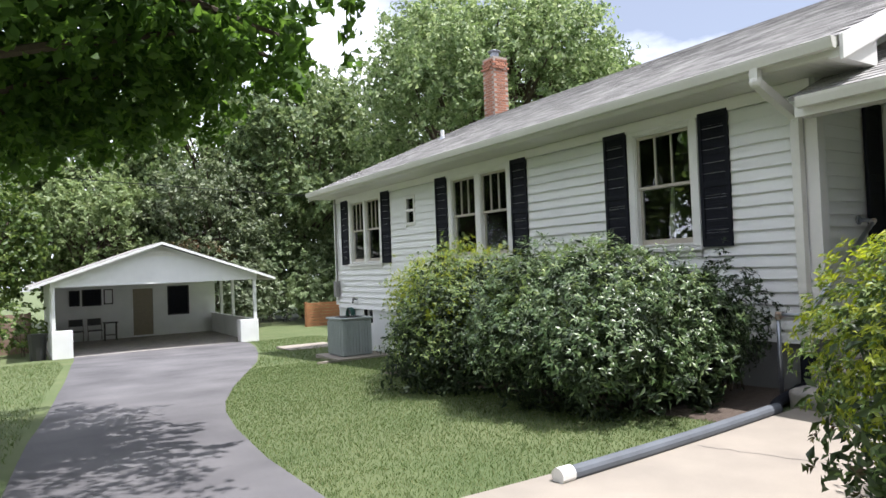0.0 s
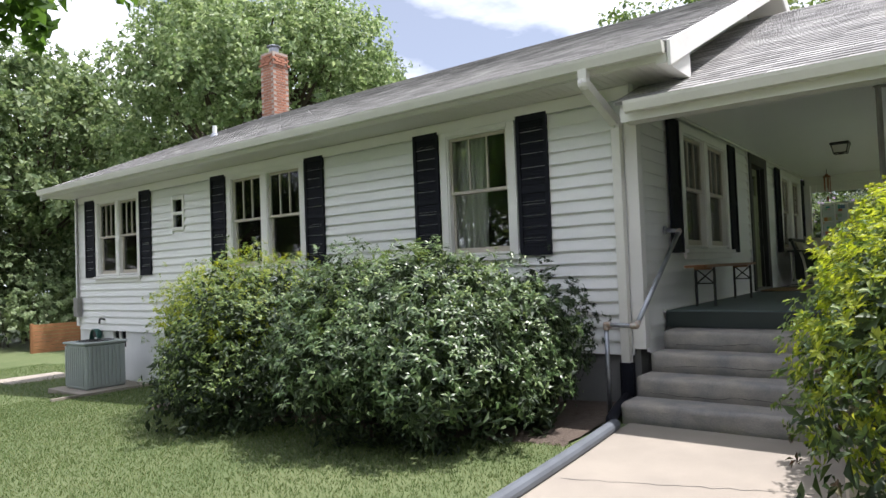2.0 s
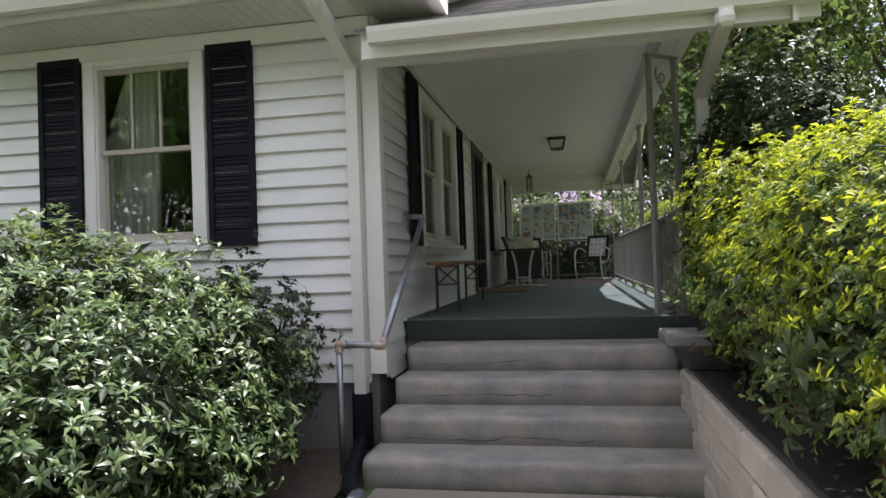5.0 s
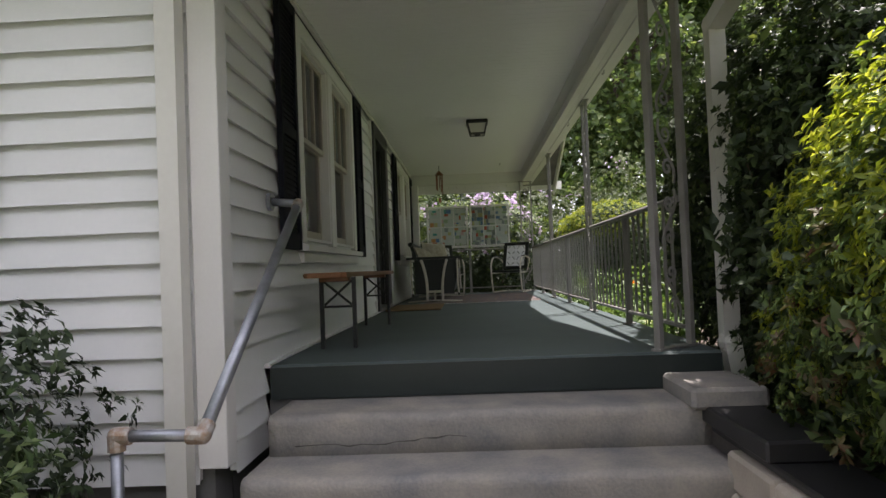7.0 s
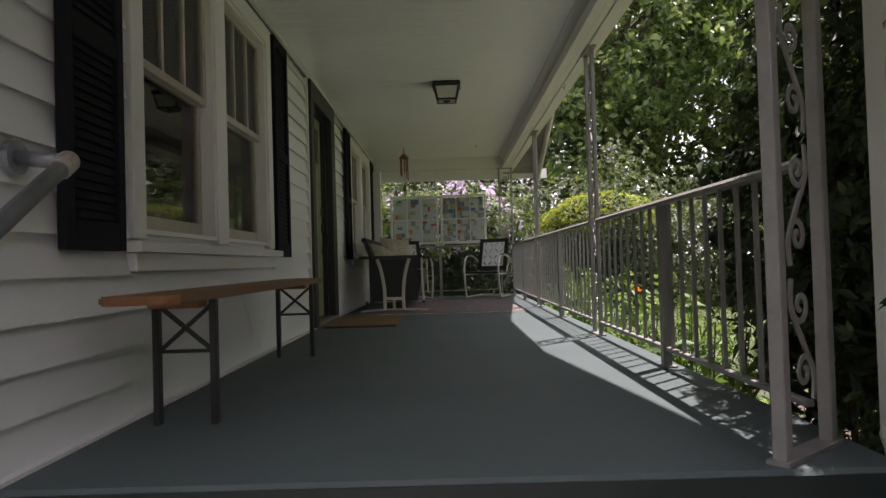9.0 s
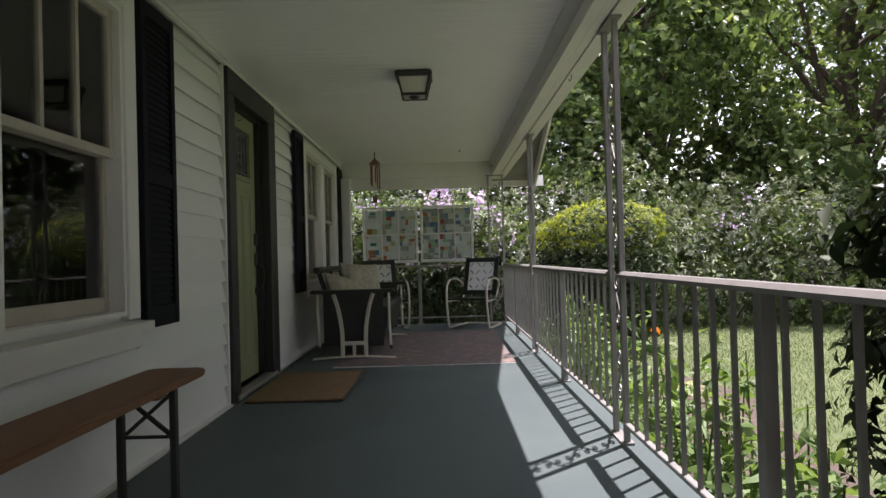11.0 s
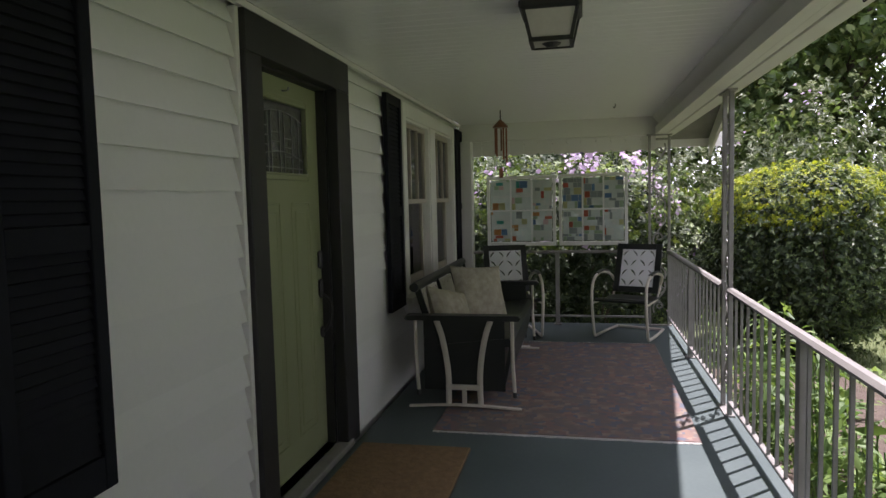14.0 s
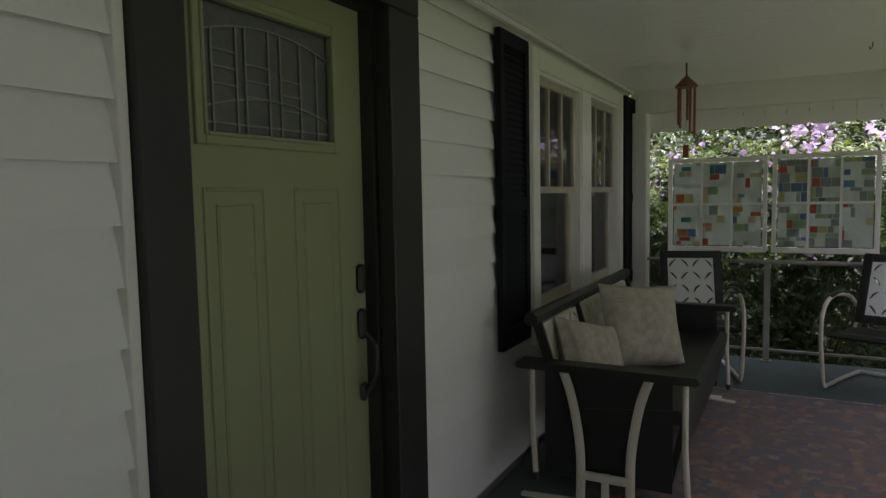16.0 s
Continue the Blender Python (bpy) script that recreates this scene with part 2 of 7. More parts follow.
def grid_mesh(name, xs, ys, fn, material, kind_label, category):
    """A sheet of ground over the plan xs by ys at the height fn."""
    verts = [(x, y, fn(x, y)) for y in ys for x in xs]
    n = len(xs)
    faces = [(j * n + i, j * n + i + 1, (j + 1) * n + i + 1, (j + 1) * n + i) for j in range(len(ys) - 1) for i in range(n - 1)]
    me = bpy.data.meshes.new(name)
    me.from_pydata(verts, [], faces)
    me.polygons.foreach_set("use_smooth", [True] * len(faces))
    me.materials.append(material)
    return tagged(new(name, me), kind_label, category, kind="structure")


def raw_mesh(name, verts, faces, material, parent=None, smooth=False):
    me = bpy.data.meshes.new(name)
    me.from_pydata(verts, [], faces)
    me.materials.append(material)
    if smooth:
        me.polygons.foreach_set("use_smooth", [True] * len(me.polygons))
    ob = new(name, me)
    if parent is not None:
        ob.parent = parent
    return ob


def leaf_mesh(name, centres, normals, size, material, parent=None, width=0.42, jitter=0.7, seed=1, droop=0.25, along=None, plain=False):
    """Many single leaves, each a folded blade of four faces, at the centres and turned about the normals."""
    rng = np.random.default_rng(seed)
    n = len(centres)
    c, nr = np.asarray(centres, float), np.asarray(normals, float)
    nr = nr + rng.normal(0, jitter, (n, 3))
    nr /= np.linalg.norm(nr, axis=1)[:, None] + 1e-9
    t = rng.normal(0, 1, (n, 3))
    if along is not None:
        t = np.asarray(along, float) + t * 0.18
    t -= (t * nr).sum(1)[:, None] * nr
    t /= np.linalg.norm(t, axis=1)[:, None] + 1e-9
    s = np.cross(nr, t)
    ln = size * rng.uniform(0.6, 1.3, (n, 1))
    wd = ln * width * 0.5
    fold = wd * rng.uniform(0.1, 0.5, (n, 1))
    if along is not None:
        c = c + t * ln * 0.5
    base, tip = c - t * ln * 0.5, c + t * ln * 0.5 - nr * ln * droop
    midp = c + nr * ln * 0.05
    left, right = c - s * wd + nr * fold, c + s * wd + nr * fold
    if plain:
        v = np.stack([base, left, tip, right], 1).reshape(-1, 3)
        k = (np.arange(n) * 4)[:, None]
        tri = np.concatenate([k + np.array([[0, 2, 1]]), k + np.array([[0, 3, 2]])], 1).reshape(-1, 3)
    else:
        v = np.stack([base, left, tip, right, midp], 1).reshape(-1, 3)
        k = (np.arange(n) * 5)[:, None]
        tri = np.concatenate([k + np.array([[0, 4, 1]]), k + np.array([[1, 4, 2]]), k + np.array([[0, 3, 4]]), k + np.array([[3, 2, 4]])], 1).reshape(-1, 3)
    me = bpy.data.meshes.new(name)
    me.vertices.add(len(v))
    me.vertices.foreach_set("co", v.astype(np.float32).ravel())
    me.loops.add(tri.size)
    me.loops.foreach_set("vertex_index", tri.astype(np.int32).ravel())
    me.polygons.add(len(tri))
    me.polygons.foreach_set("loop_start", np.arange(0, tri.size, 3, dtype=np.int32))
    me.polygons.foreach_set("loop_total", np.full(len(tri), 3, np.int32))
    me.update(calc_edges=True)
    me.validate()
    me.materials.append(material)
    ob = new(name, me)
    if parent is not None:
        ob.parent = parent
    return ob


def clumps(blobs, count, seed, rough=0.22, inner=0.45, up=0.3, tuft=9.0):
    """Leaf places in uneven tufts over a set of ellipsoids (x, y, z, rx, ry, rz): most near the skin, some within."""
    rng = np.random.default_rng(seed)
    b = np.array(blobs, float)
    vol = (b[:, 3] * b[:, 4] * b[:, 5]) ** (2 / 3)
    tufts = max(count // 16, 10)
    which = rng.choice(len(b), tufts, p=vol / vol.sum())
    d = rng.normal(0, 1, (tufts, 3))
    d /= np.linalg.norm(d, axis=1)[:, None]
    r = np.where(rng.random(tufts) < 0.72, np.clip(rng.normal(1.0, rough * 0.35, tufts), 0.7, 1.0 + rough * 0.6), rng.uniform(inner, 1.0, tufts))
    wob = 1 + rough * np.sin(d[:, 0] * 5 + which * 1.7) * np.cos(d[:, 1] * 6 + d[:, 2] * 4 + which)
    tc = b[which, :3] + d * b[which, 3:] * (r * wob)[:, None]
    rep = rng.integers(0, tufts, count)
    spread = np.minimum(b[which, 3:].mean(1) * 0.10, tuft)[rep][:, None]
    p = tc[rep] + np.clip(rng.normal(0, 1, (count, 3)), -1.8, 1.8) * spread
    nrm = d[rep] + np.array([0, 0, up])
    return p, nrm


def whorls(blobs, count, seed, rough=0.2, inner=0.6, up=0.55, each=9):
    """Leaf places in whorls at the twig tips of a bush: base, face and direction of each leaf."""
    rng = np.random.default_rng(seed)
    b = np.array(blobs, float)
    area = (b[:, 3] * b[:, 4] * b[:, 5]) ** (2 / 3)
    tufts = max(count // each, 6)
    which = rng.choice(len(b), tufts, p=area / area.sum())
    d = rng.normal(0, 1, (tufts, 3))
    d /= np.linalg.norm(d, axis=1)[:, None]
    wob = 1 + rough * np.sin(d[:, 0] * 6 + which * 1.7) * np.cos(d[:, 1] * 7 + d[:, 2] * 5 + which)
    r = np.where(rng.random(tufts) < 0.66, np.clip(rng.normal(1.0, rough * 0.35, tufts), 0.8, 1.0 + rough * 0.8), rng.uniform(inner, 1.0, tufts))
    tc = b[which, :3] + d * b[which, 3:] * (r * wob)[:, None]
    ax = d / b[which, 3:]
    ax /= np.linalg.norm(ax, axis=1)[:, None]
    ax = ax + np.array([0, 0, up]) + rng.normal(0, 0.25, (tufts, 3))
    ax /= np.linalg.norm(ax, axis=1)[:, None]
    rep = np.repeat(np.arange(tufts), each)
    k = len(rep)
    rad = rng.normal(0, 1, (k, 3))
    rad -= (rad * ax[rep]).sum(1)[:, None] * ax[rep]
    rad /= np.linalg.norm(rad, axis=1)[:, None] + 1e-9
    lift = rng.uniform(0.05, 0.9, (k, 1))
    way = ax[rep] * lift + rad
    way /= np.linalg.norm(way, axis=1)[:, None]
    face = ax[rep] - rad * lift * 0.9
    base = tc[rep] - ax[rep] * rng.uniform(0, 1, (k, 1)) * b[which, 3:].mean(1)[rep][:, None] * 0.05
    return base, face, way


def ground_z(x, y):
    """The lawn: level by the walk, falling gently away behind, raised by the porch."""
    z = 0.0
    if y > 3.5:
        z = -0.047 * (y - 3.5) if y < 24 else -0.9635 - 0.012 * (y - 24)
    k = min(max((x - 6.0) / 3.5, 0), 1)
    g = min(max((1.4 - y) / 0.6, 0), 1)
    return z * (1 - k * g) + 0.28 * k * g


# ---- ground, road, walk ----
M_GRASS_SOIL = mat("lawn", (0.065, 0.098, 0.03), (0.12, 0.142, 0.058), 0.95, scale=0.9, fine=70, bump=0.8, depth=0.03, spread=0.3)
near_axis = [i * 0.6 for i in range(-30, 70)]
far_axis = [-1500, -700, -300, -120, -60, -35, -24]
grid_mesh("ground", far_axis + [v - 4 for v in near_axis] + [42, 55, 80, 150, 400, 1500], far_axis + [v - 3 for v in near_axis] + [44, 60, 90, 160, 400, 1500], ground_z, M_GRASS_SOIL, "mown green lawn sloping gently down behind the house", "lawn")


def ribbon(name, rows, material, label, category, lift):
    """A paved strip with a left and right edge for each row (xl, xr, y), with rounded edges."""
    vs, fs = [], []
    for xl, xr, y in rows:
        for k in range(7):
            x = xl + (xr - xl) * (0, 0.02, 0.3, 0.5, 0.7, 0.98, 1)[k]
            vs.append((x, y, ground_z(x, y) + (lift if 0 < k < 6 else -0.03)))
    for j in range(len(rows) - 1):
        for k in range(6):
            a = j * 7 + k
            fs.append((a, a + 1, a + 8, a + 7))
    ob = raw_mesh(name, vs, fs, material, smooth=True)
    return tagged(ob, label, category, kind="structure")


drive_rows = [(-2.6, 1.9, -9), (-2.2, 1.8, -3), (-1.6, 1.72, 0), (-0.9, 1.66, 2.5), (-0.45, 1.66, 4.2), (-0.22, 1.72, 5.6), (-0.1, 1.9, 7.2), (0.0, 2.1, 8.4), (0.12, 2.35, 9.4), (0.28, 2.9, 11), (0.46, 3.7, 13), (0.65, 4.5, 15), (0.85, 5.3, 17.5), (1.05, 6.0, 20), (1.25, 6.5, 22.2), (1.3, 6.55, 23.3)]
ribbon("road", drive_rows, M_ASPHALT, "worn grey asphalt driveway leading to the carport", "driveway", 0.02)

walk_ob = part("walk", boxed(1.75, 5.99, 1.72, 3.56, -0.12, 0.02, 0.012), M_WALK)
tagged(walk_ob, "pale tan concrete walk with a thin crack", "walkway", kind="structure")

# ---- house shell ----
XW, YW, YF, XE = 6.93, 3.75, 16.1, 16.75     # side wall, porch wall, far end, other side
T = 0.16
FL, CEIL = 0.90, 3.16


def wall_with_holes(name, axis, at, thick, a0, a1, z0, z1, holes, material, label):
    """A wall slab in the plane axis = at, thickness inward, with rectangular holes (a0, a1, z0, z1) right through it."""
    bm = bmesh.new()
    cuts = sorted({a0, a1, *[h[0] for h in holes], *[h[1] for h in holes]})
    for p, q in zip(cuts, cuts[1:]):
        mid = (p + q) / 2
        spans, z = [], z0
        for h in sorted([h for h in holes if h[0] < mid < h[1]], key=lambda h: h[2]):
            spans.append((z, h[2]))
            z = h[3]
        spans.append((z, z1))
        for lo, hi in spans:
            if hi - lo < 1e-4:
                continue
            if axis == "x":
                box(bm, at, at + thick, p, q, lo, hi)
            else:
                box(bm, p, q, at, at + thick, lo, hi)
    bmesh.ops.remove_doubles(bm, verts=bm.verts, dist=0.0005)
    return tagged(part(name, bm, material), label, "wall", kind="structure")


Z0, Z1 = 1.60, 3.07       # window openings
side_holes = [(5.27, 6.15, Z0, Z1), (8.90, 9.68, Z0, Z1), (9.82, 10.60, Z0, Z1), (12.03, 12.32, 2.38, 2.88), (13.60, 14.32, Z0, Z1), (14.42, 15.14, Z0, Z1)]
front_holes = [(8.47, 9.32, 1.60, 2.98), (9.48, 10.33, 1.60, 2.98), (11.86, 12.76, 0.94, 2.97), (14.32, 15.17, 1.60, 2.98), (15.38, 16.23, 1.60, 2.98)]
wall_side = wall_with_holes("wall_west", "x", XW + 0.02, T, YW, YF, 0.58, 3.42, side_holes, M_SIDING, "white clapboard side wall of the house")
wall_front = wall_with_holes("wall_south", "y", YW + 0.03, T, XW + T, XE, 0.58, 3.17, front_holes, M_SIDING, "white clapboard porch wall with green door")
tagged(part("wall_east", boxed(XE - T, XE, YW + T, YF, 0.58, 3.42), M_SIDING), "white clapboard end wall of the house", "wall", kind="structure")
tagged(part("wall_north", boxed(XW + T, XE - T, YF - T, YF, 0.58, 3.42), M_SIDING), "white clapboard rear wall of the house", "wall", kind="structure")
tagged(part("inner_floor", boxed(XW + T, XE - T, YW + T, YF - T, 0.80, 0.90), M_BENCHWOOD), "dark wooden floor inside the house", "floor", kind="structure")
# Made-up inner surfaces, coloured dark for the shade behind the windows.
tagged(part("inner_ceiling", boxed(XW + T, XE - T, YW + T, YF - T, 3.17, 3.22), M_DARK), "added inner ceiling coloured dark for room shade", "ceiling", kind="structure")
tagged(part("inner_wall", boxed(10.5, 10.6, YW + T, YF - T, 0.9, 3.17), M_DARK), "added inner wall coloured dark for room shade", "wall", kind="structure")
tagged(part("inner_wall", boxed(XW + T, XE - T, 7.2, 7.3, 0.9, 3.17), M_DARK), "added inner wall coloured dark for room shade", "wall", kind="structure")

# foundation
fm = wall_with_holes("foundation", "x", XW + 0.03, 0.2, YW + 0.05, 11.6, -1.6, 0.58, [], M_FOUND, "grey rendered foundation under the siding")
wall_with_holes("foundation", "x", XW + 0.03, 0.2, 11.6, YF - 0.02, -1.6, 0.58, [(14.15, 14.72, 0.12, 0.52)], M_FOUNDW, "white painted block foundation")
tagged(part("foundation", boxed(XW + 0.24, XE, YW + 0.05, YW + 0.25, -0.6, 0.58), M_FOUND), "grey rendered foundation under the siding", "foundation", kind="structure")
tagged(part("foundation", boxed(XW + 0.24, XE, YF - 0.25, YF - 0.02, -1.6, 0.58), M_FOUNDW), "white painted block foundation", "foundation", kind="structure")
tagged(part("foundation", boxed(XE - 0.2, XE - 0.02, YW + 0.26, YF - 0.26, -1.6, 0.58), M_FOUND), "grey rendered foundation under the siding", "foundation", kind="structure")

# ---- porch slab, ceiling, beams ----
PX0, PX1, PY0 = 7.525, 16.80, 1.38
floor = part("floor", boxed(PX0, PX1, PY0, YW - 0.03, 0.72, FL, 0.012), M_FLOOR)
tagged(floor, "glossy blue-green painted concrete porch floor", "floor", kind="structure")
edge = part("floor_edge", boxed(PX0 - 0.006, PX0, PY0 + 0.01, YW - 0.034, 0.722, FL - 0.012), M_EDGE)
tagged(edge, "dark green painted front edge of the porch floor", "edge", kind="structure")
tagged(part("porch_base", boxed(PX0 + 0.02, PX1 - 0.05, PY0 + 0.06, YW - 0.02, -0.4, 0.719), M_FOUND), "grey rendered base under the porch floor", "foundation", kind="structure")

bm = bmesh.new()
n_boards = 103
cw = (PX1 - 7.08) / n_boards
for i in range(n_boards):
    x0 = 7.08 + i * cw
    extrude_poly(bm, [(x0 + 0.001, CEIL + 0.03), (x0 + 0.001, CEIL + 0.003), (x0 + 0.005, CEIL), (x0 + cw - 0.005, CEIL), (x0 + cw - 0.001, CEIL + 0.003), (x0 + cw - 0.001, CEIL + 0.03)], "y", 1.56, YW - 0.03)
box(bm, 7.08, PX1, 1.55, YW - 0.03, CEIL + 0.03, CEIL + 0.05)
ceiling = part("ceiling", bm, M_CEIL)
tagged(ceiling, "white painted beadboard porch ceiling", "ceiling", kind="structure")


def beam(name, x0, x1, y0, y1, z0, z1, label):
    bm = boxed(x0, x1, y0, y1, z0, z1, 0.006)
    return tagged(part(name, bm, M_TRIM), label, "beam", kind="structure")


BZ = 2.965
bm = bmesh.new()
extrude_poly(bm, [(6.67, BZ + 0.014), (PX1 + 0.05, BZ + 0.014), (PX1 + 0.05, 3.24), (7.17, 3.24), (6.67, BZ + 0.04)], "y", 1.40, 1.55)
tagged(part("beam", bm, M_TRIM), "white boxed beam along the open side of the porch", "beam", kind="structure")
for y0, y1 in ((1.398, 1.494), (1.506, 1.552)):
    tagged(part("beam_board", boxed(6.67, PX1 + 0.05, y0, y1, BZ, BZ + 0.0135, 0.003), M_TRIM), "white board under the porch beam with an open joint", "trim", kind="structure")
bm = bmesh.new()
extrude_poly(bm, [(6.765, 2.95), (7.078, CEIL), (7.078, CEIL + 0.02), (6.765, 2.97)], "y", 1.553, YW - 0.004)
tagged(part("sloped_board", bm, M_CEIL), "white sloped board between the beam and the ceiling", "trim", kind="structure")
beam("beam", PX1 - 0.10, PX1 + 0.05, 1.553, YW - 0.004, BZ, 3.24, "white boxed beam at the far end of the porch")
beam("beam", 6.62, 6.76, 1.553, YW - 0.03, 2.80, 2.99, "white boxed beam over the porch steps")
bm = bmesh.new()
extrude_poly(bm, [(1.5525, 3.07), (1.575, 3.072), (1.64, 3.14), (1.645, 3.157), (1.5525, 3.157)], "x", 7.09, PX1 - 0.11)
tagged(part("crown_moulding", bm, M_TRIM), "white sloped moulding between beam and ceiling", "trim", kind="structure")
for y0, y1, z0, z1 in ((1.552, 1.615, 2.964, 3.045), (1.552, 1.575, 3.045, 3.06)):
    tagged(part("trim", boxed(7.09, PX1 - 0.11, y0, y1, z0, z1), M_TRIM), "white moulding along the beam", "trim", kind="structure")
tagged(part("trim", boxed(7.09, PX1 - 0.12, YW - 0.03, YW - 0.005, 3.13, 3.158), M_TRIM), "white moulding where ceiling meets the wall", "trim", kind="structure")

# ---- roofs ----
RX = 11.87


def roof_slab(parent, x_eave, z_eave, z_ridge, y0, y1, thick=0.10):
    """Both slopes of a gable roof whose ridge runs along y."""
    for sgn in (-1, 1):
        xe = RX + sgn * (RX - x_eave)
        bm = bmesh.new()
        extrude_poly(bm, [(xe, z_eave), (RX, z_ridge), (RX, z_ridge - thick), (xe, z_eave - thick)], "y", y0, y1)
        part("roof_deck", bm, M_SHINGLE, parent)


def shingle_rows(x_eave, z_eave, z_ridge, y0, y1, seed):
    """Tab places on the slope that faces the drive: matrix for each."""
    rng = random.Random(seed)
    run, rise = RX - x_eave, z_ridge - z_eave
    length, ang = math.hypot(run, rise), math.atan2(rise, run)
    out, d, row = [], 0.0, 0
    while d < length - 0.12:
        y = y0 + (row % 2) * 0.15
        while y < y1 - 0.05:
            w = min(0.296, y1 - y)
            out.append((d, y, w, rng.uniform(-0.006, 0.006)))
            y += 0.30
        d += 0.135
        row += 1
    return out, ang


def tab_verts(d, y, w, wob, x_eave, z_eave, ang):
    c, s = math.cos(ang), math.sin(ang)
    def at(u, v, h):
        return (x_eave + u * c - h * s, v, z_eave + u * s + h * c)
    a, b = d + wob - 0.01, d + 0.19
    return [at(a, y, 0.001), at(a, y + w, 0.001), at(a, y + w, 0.013), at(a, y, 0.013), at(b, y + w, 0.003), at(b, y, 0.003)], [(0, 1, 2, 3), (3, 2, 4, 5), (0, 3, 5), (1, 4, 2)]


def shingles(parent, x_eave, z_eave, z_ridge, y0, y1, seed, near):
    rows, ang = shingle_rows(x_eave, z_eave, z_ridge, y0, y1, seed)
    v0, f0 = tab_verts(0, 0, 0.296, 0, 0, 0, ang)
    tab = bpy.data.meshes.new("shingle")
    tab.from_pydata(v0, [], f0)
    tab.materials.append(M_SHINGLE_OB)
    vs, fs, made = [], [], 0
    c, s = math.cos(ang), math.sin(ang)
    for d, y, w, wob in rows:
        if made < near and d < 1.2 and w > 0.29:
            u = d + wob
            shared("shingle", tab, parent, Matrix.Translation((x_eave + u * c, y, z_eave + u * s)))
            made += 1
            continue
        v, f = tab_verts(d, y, w, wob, x_eave, z_eave, ang)
        fs += [tuple(k + len(vs) for k in q) for q in f]
        vs += v
    ob = raw_mesh("shingle_field", vs, fs, M_SHINGLE, parent)
    ob["kind"] = "stuff"


M_EAVE, M_EZ, M_RZ = 6.33, 3.42, 5.80
main_roof = thing("main_roof", "low gabled main roof with weathered grey shingles", "roof", kind="structure")
roof_slab(main_roof, M_EAVE, M_EZ, M_RZ, 3.18, 16.35)
P_EAVE, P_EZ, P_RZ = 6.42, 2.97, 5.27
porch_roof = thing("porch_roof", "lower gabled porch roof with weathered grey shingles", "roof", kind="structure")
roof_slab(porch_roof, P_EAVE, P_EZ, P_RZ, 0.97, 3.735, 0.03)

# gable walls under the roofs
for nm, y0, y1, z0, dz, xe in (("gable", YW, YW + 0.1, 3.43, 0.12, XW), ("gable", YF - 0.1, YF, 3.43, 0.12, XW), ("gable", 1.40, 1.5, 3.245, 0.12, 6.95)):
    z_r = (M_RZ if y1 > 2 else P_RZ) - dz - 0.01
    slope = (M_RZ - M_EZ) / (RX - M_EAVE)
    bm = bmesh.new()
    half = (z_r - z0) / slope
    extrude_poly(bm, [(RX - half, z0), (RX + half, z0), (RX, z_r)], "y", y0, y1)
    tagged(part(nm, bm, M_SIDING), "white boarded gable under the roof", "gable", kind="structure")

# soffits, fascias, rakes
slope = (M_RZ - M_EZ) / (RX - M_EAVE)


def soffit_boards(x0, x1, y0, y1, z, name="soffit"):
    bm = bmesh.new()
    n = max(int((y1 - y0) / 0.09), 1)
    w = (y1 - y0) / n
    for i in range(n):
        box(bm, x0, x1, y0 + i * w + 0.0025, y0 + (i + 1) * w - 0.0025, z, z + 0.015)
    box(bm, x0, x1, y0, y1, z + 0.015, z + 0.022)
    return tagged(part(name, bm, M_SOFFIT), "cream painted boards under the eaves", "soffit", kind="structure")


soffit_boards(6.40, XW - 0.03, 3.30, 16.3, 3.26)
tagged(part("trim", boxed(XW - 0.03, XW - 0.002, YW + 0.03, YF, 3.12, 3.255, 0.004), M_TRIM), "white frieze board under the soffit", "trim", kind="structure")
tagged(part("fascia", boxed(6.345, 6.375, 3.25, 16.3, 3.262, 3.40), M_TRIM), "white fascia board along the eaves", "fascia", kind="structure")
for sgn in (-1, 1):
    for nm, y0, y1, ze, zr, xe in (("rake", 3.15, 3.18, M_EZ, M_RZ, 6.33), ("rake", 16.35, 16.38, M_EZ, M_RZ, 6.33), ("rake", 0.94, 0.97, P_EZ, P_RZ, 6.42)):
        xo = RX + sgn * (RX - xe)
        bm = bmesh.new()
        extrude_poly(bm, [(xo, ze + 0.01), (RX, zr + 0.01), (RX, zr - 0.22), (xo, ze - 0.22)], "y", y0, y1)
        tagged(part(nm, bm, M_TRIM), "white rake board along the gable edge", "rake board", kind="structure")
    bm = bmesh.new()
    xo = RX + sgn * (RX - 7.0)
    extrude_poly(bm, [(xo, M_EZ + 0.67 * slope - 0.13), (RX, M_RZ - 0.13), (RX, M_RZ - 0.16), (xo, M_EZ + 0.67 * slope - 0.16)], "y", 3.19, 3.74)
    tagged(part("soffit", bm, M_SOFFIT), "white boards under the gable overhang", "soffit", kind="structure")
# boxed eave return at the near gable corner
bm = bmesh.new()
extrude_poly(bm, [(6.34, 3.23), (6.34, 3.40), (7.05, 3.66), (7.05, 3.23)], "y", 3.19, 3.29)
tagged(part("eave_return", bm, M_TRIM), "white boxed eave return at the gable corner", "trim", kind="structure")
soffit_boards(6.36, 7.05, 3.29, 3.74, 3.255)
# porch eave: fascia boards and soffits outside the beams
tagged(part("fascia", boxed(6.46, 6.49, 0.8, 3.70, 2.78, 2.945), M_TRIM), "white fascia board along the porch eaves", "fascia", kind="structure")
soffit_boards(6.49, 6.62, 0.8, 3.7, 2.80)
soffit_boards(PX1 + 0.06, PX1 + 0.50, 1.40, 3.70, 2.97)
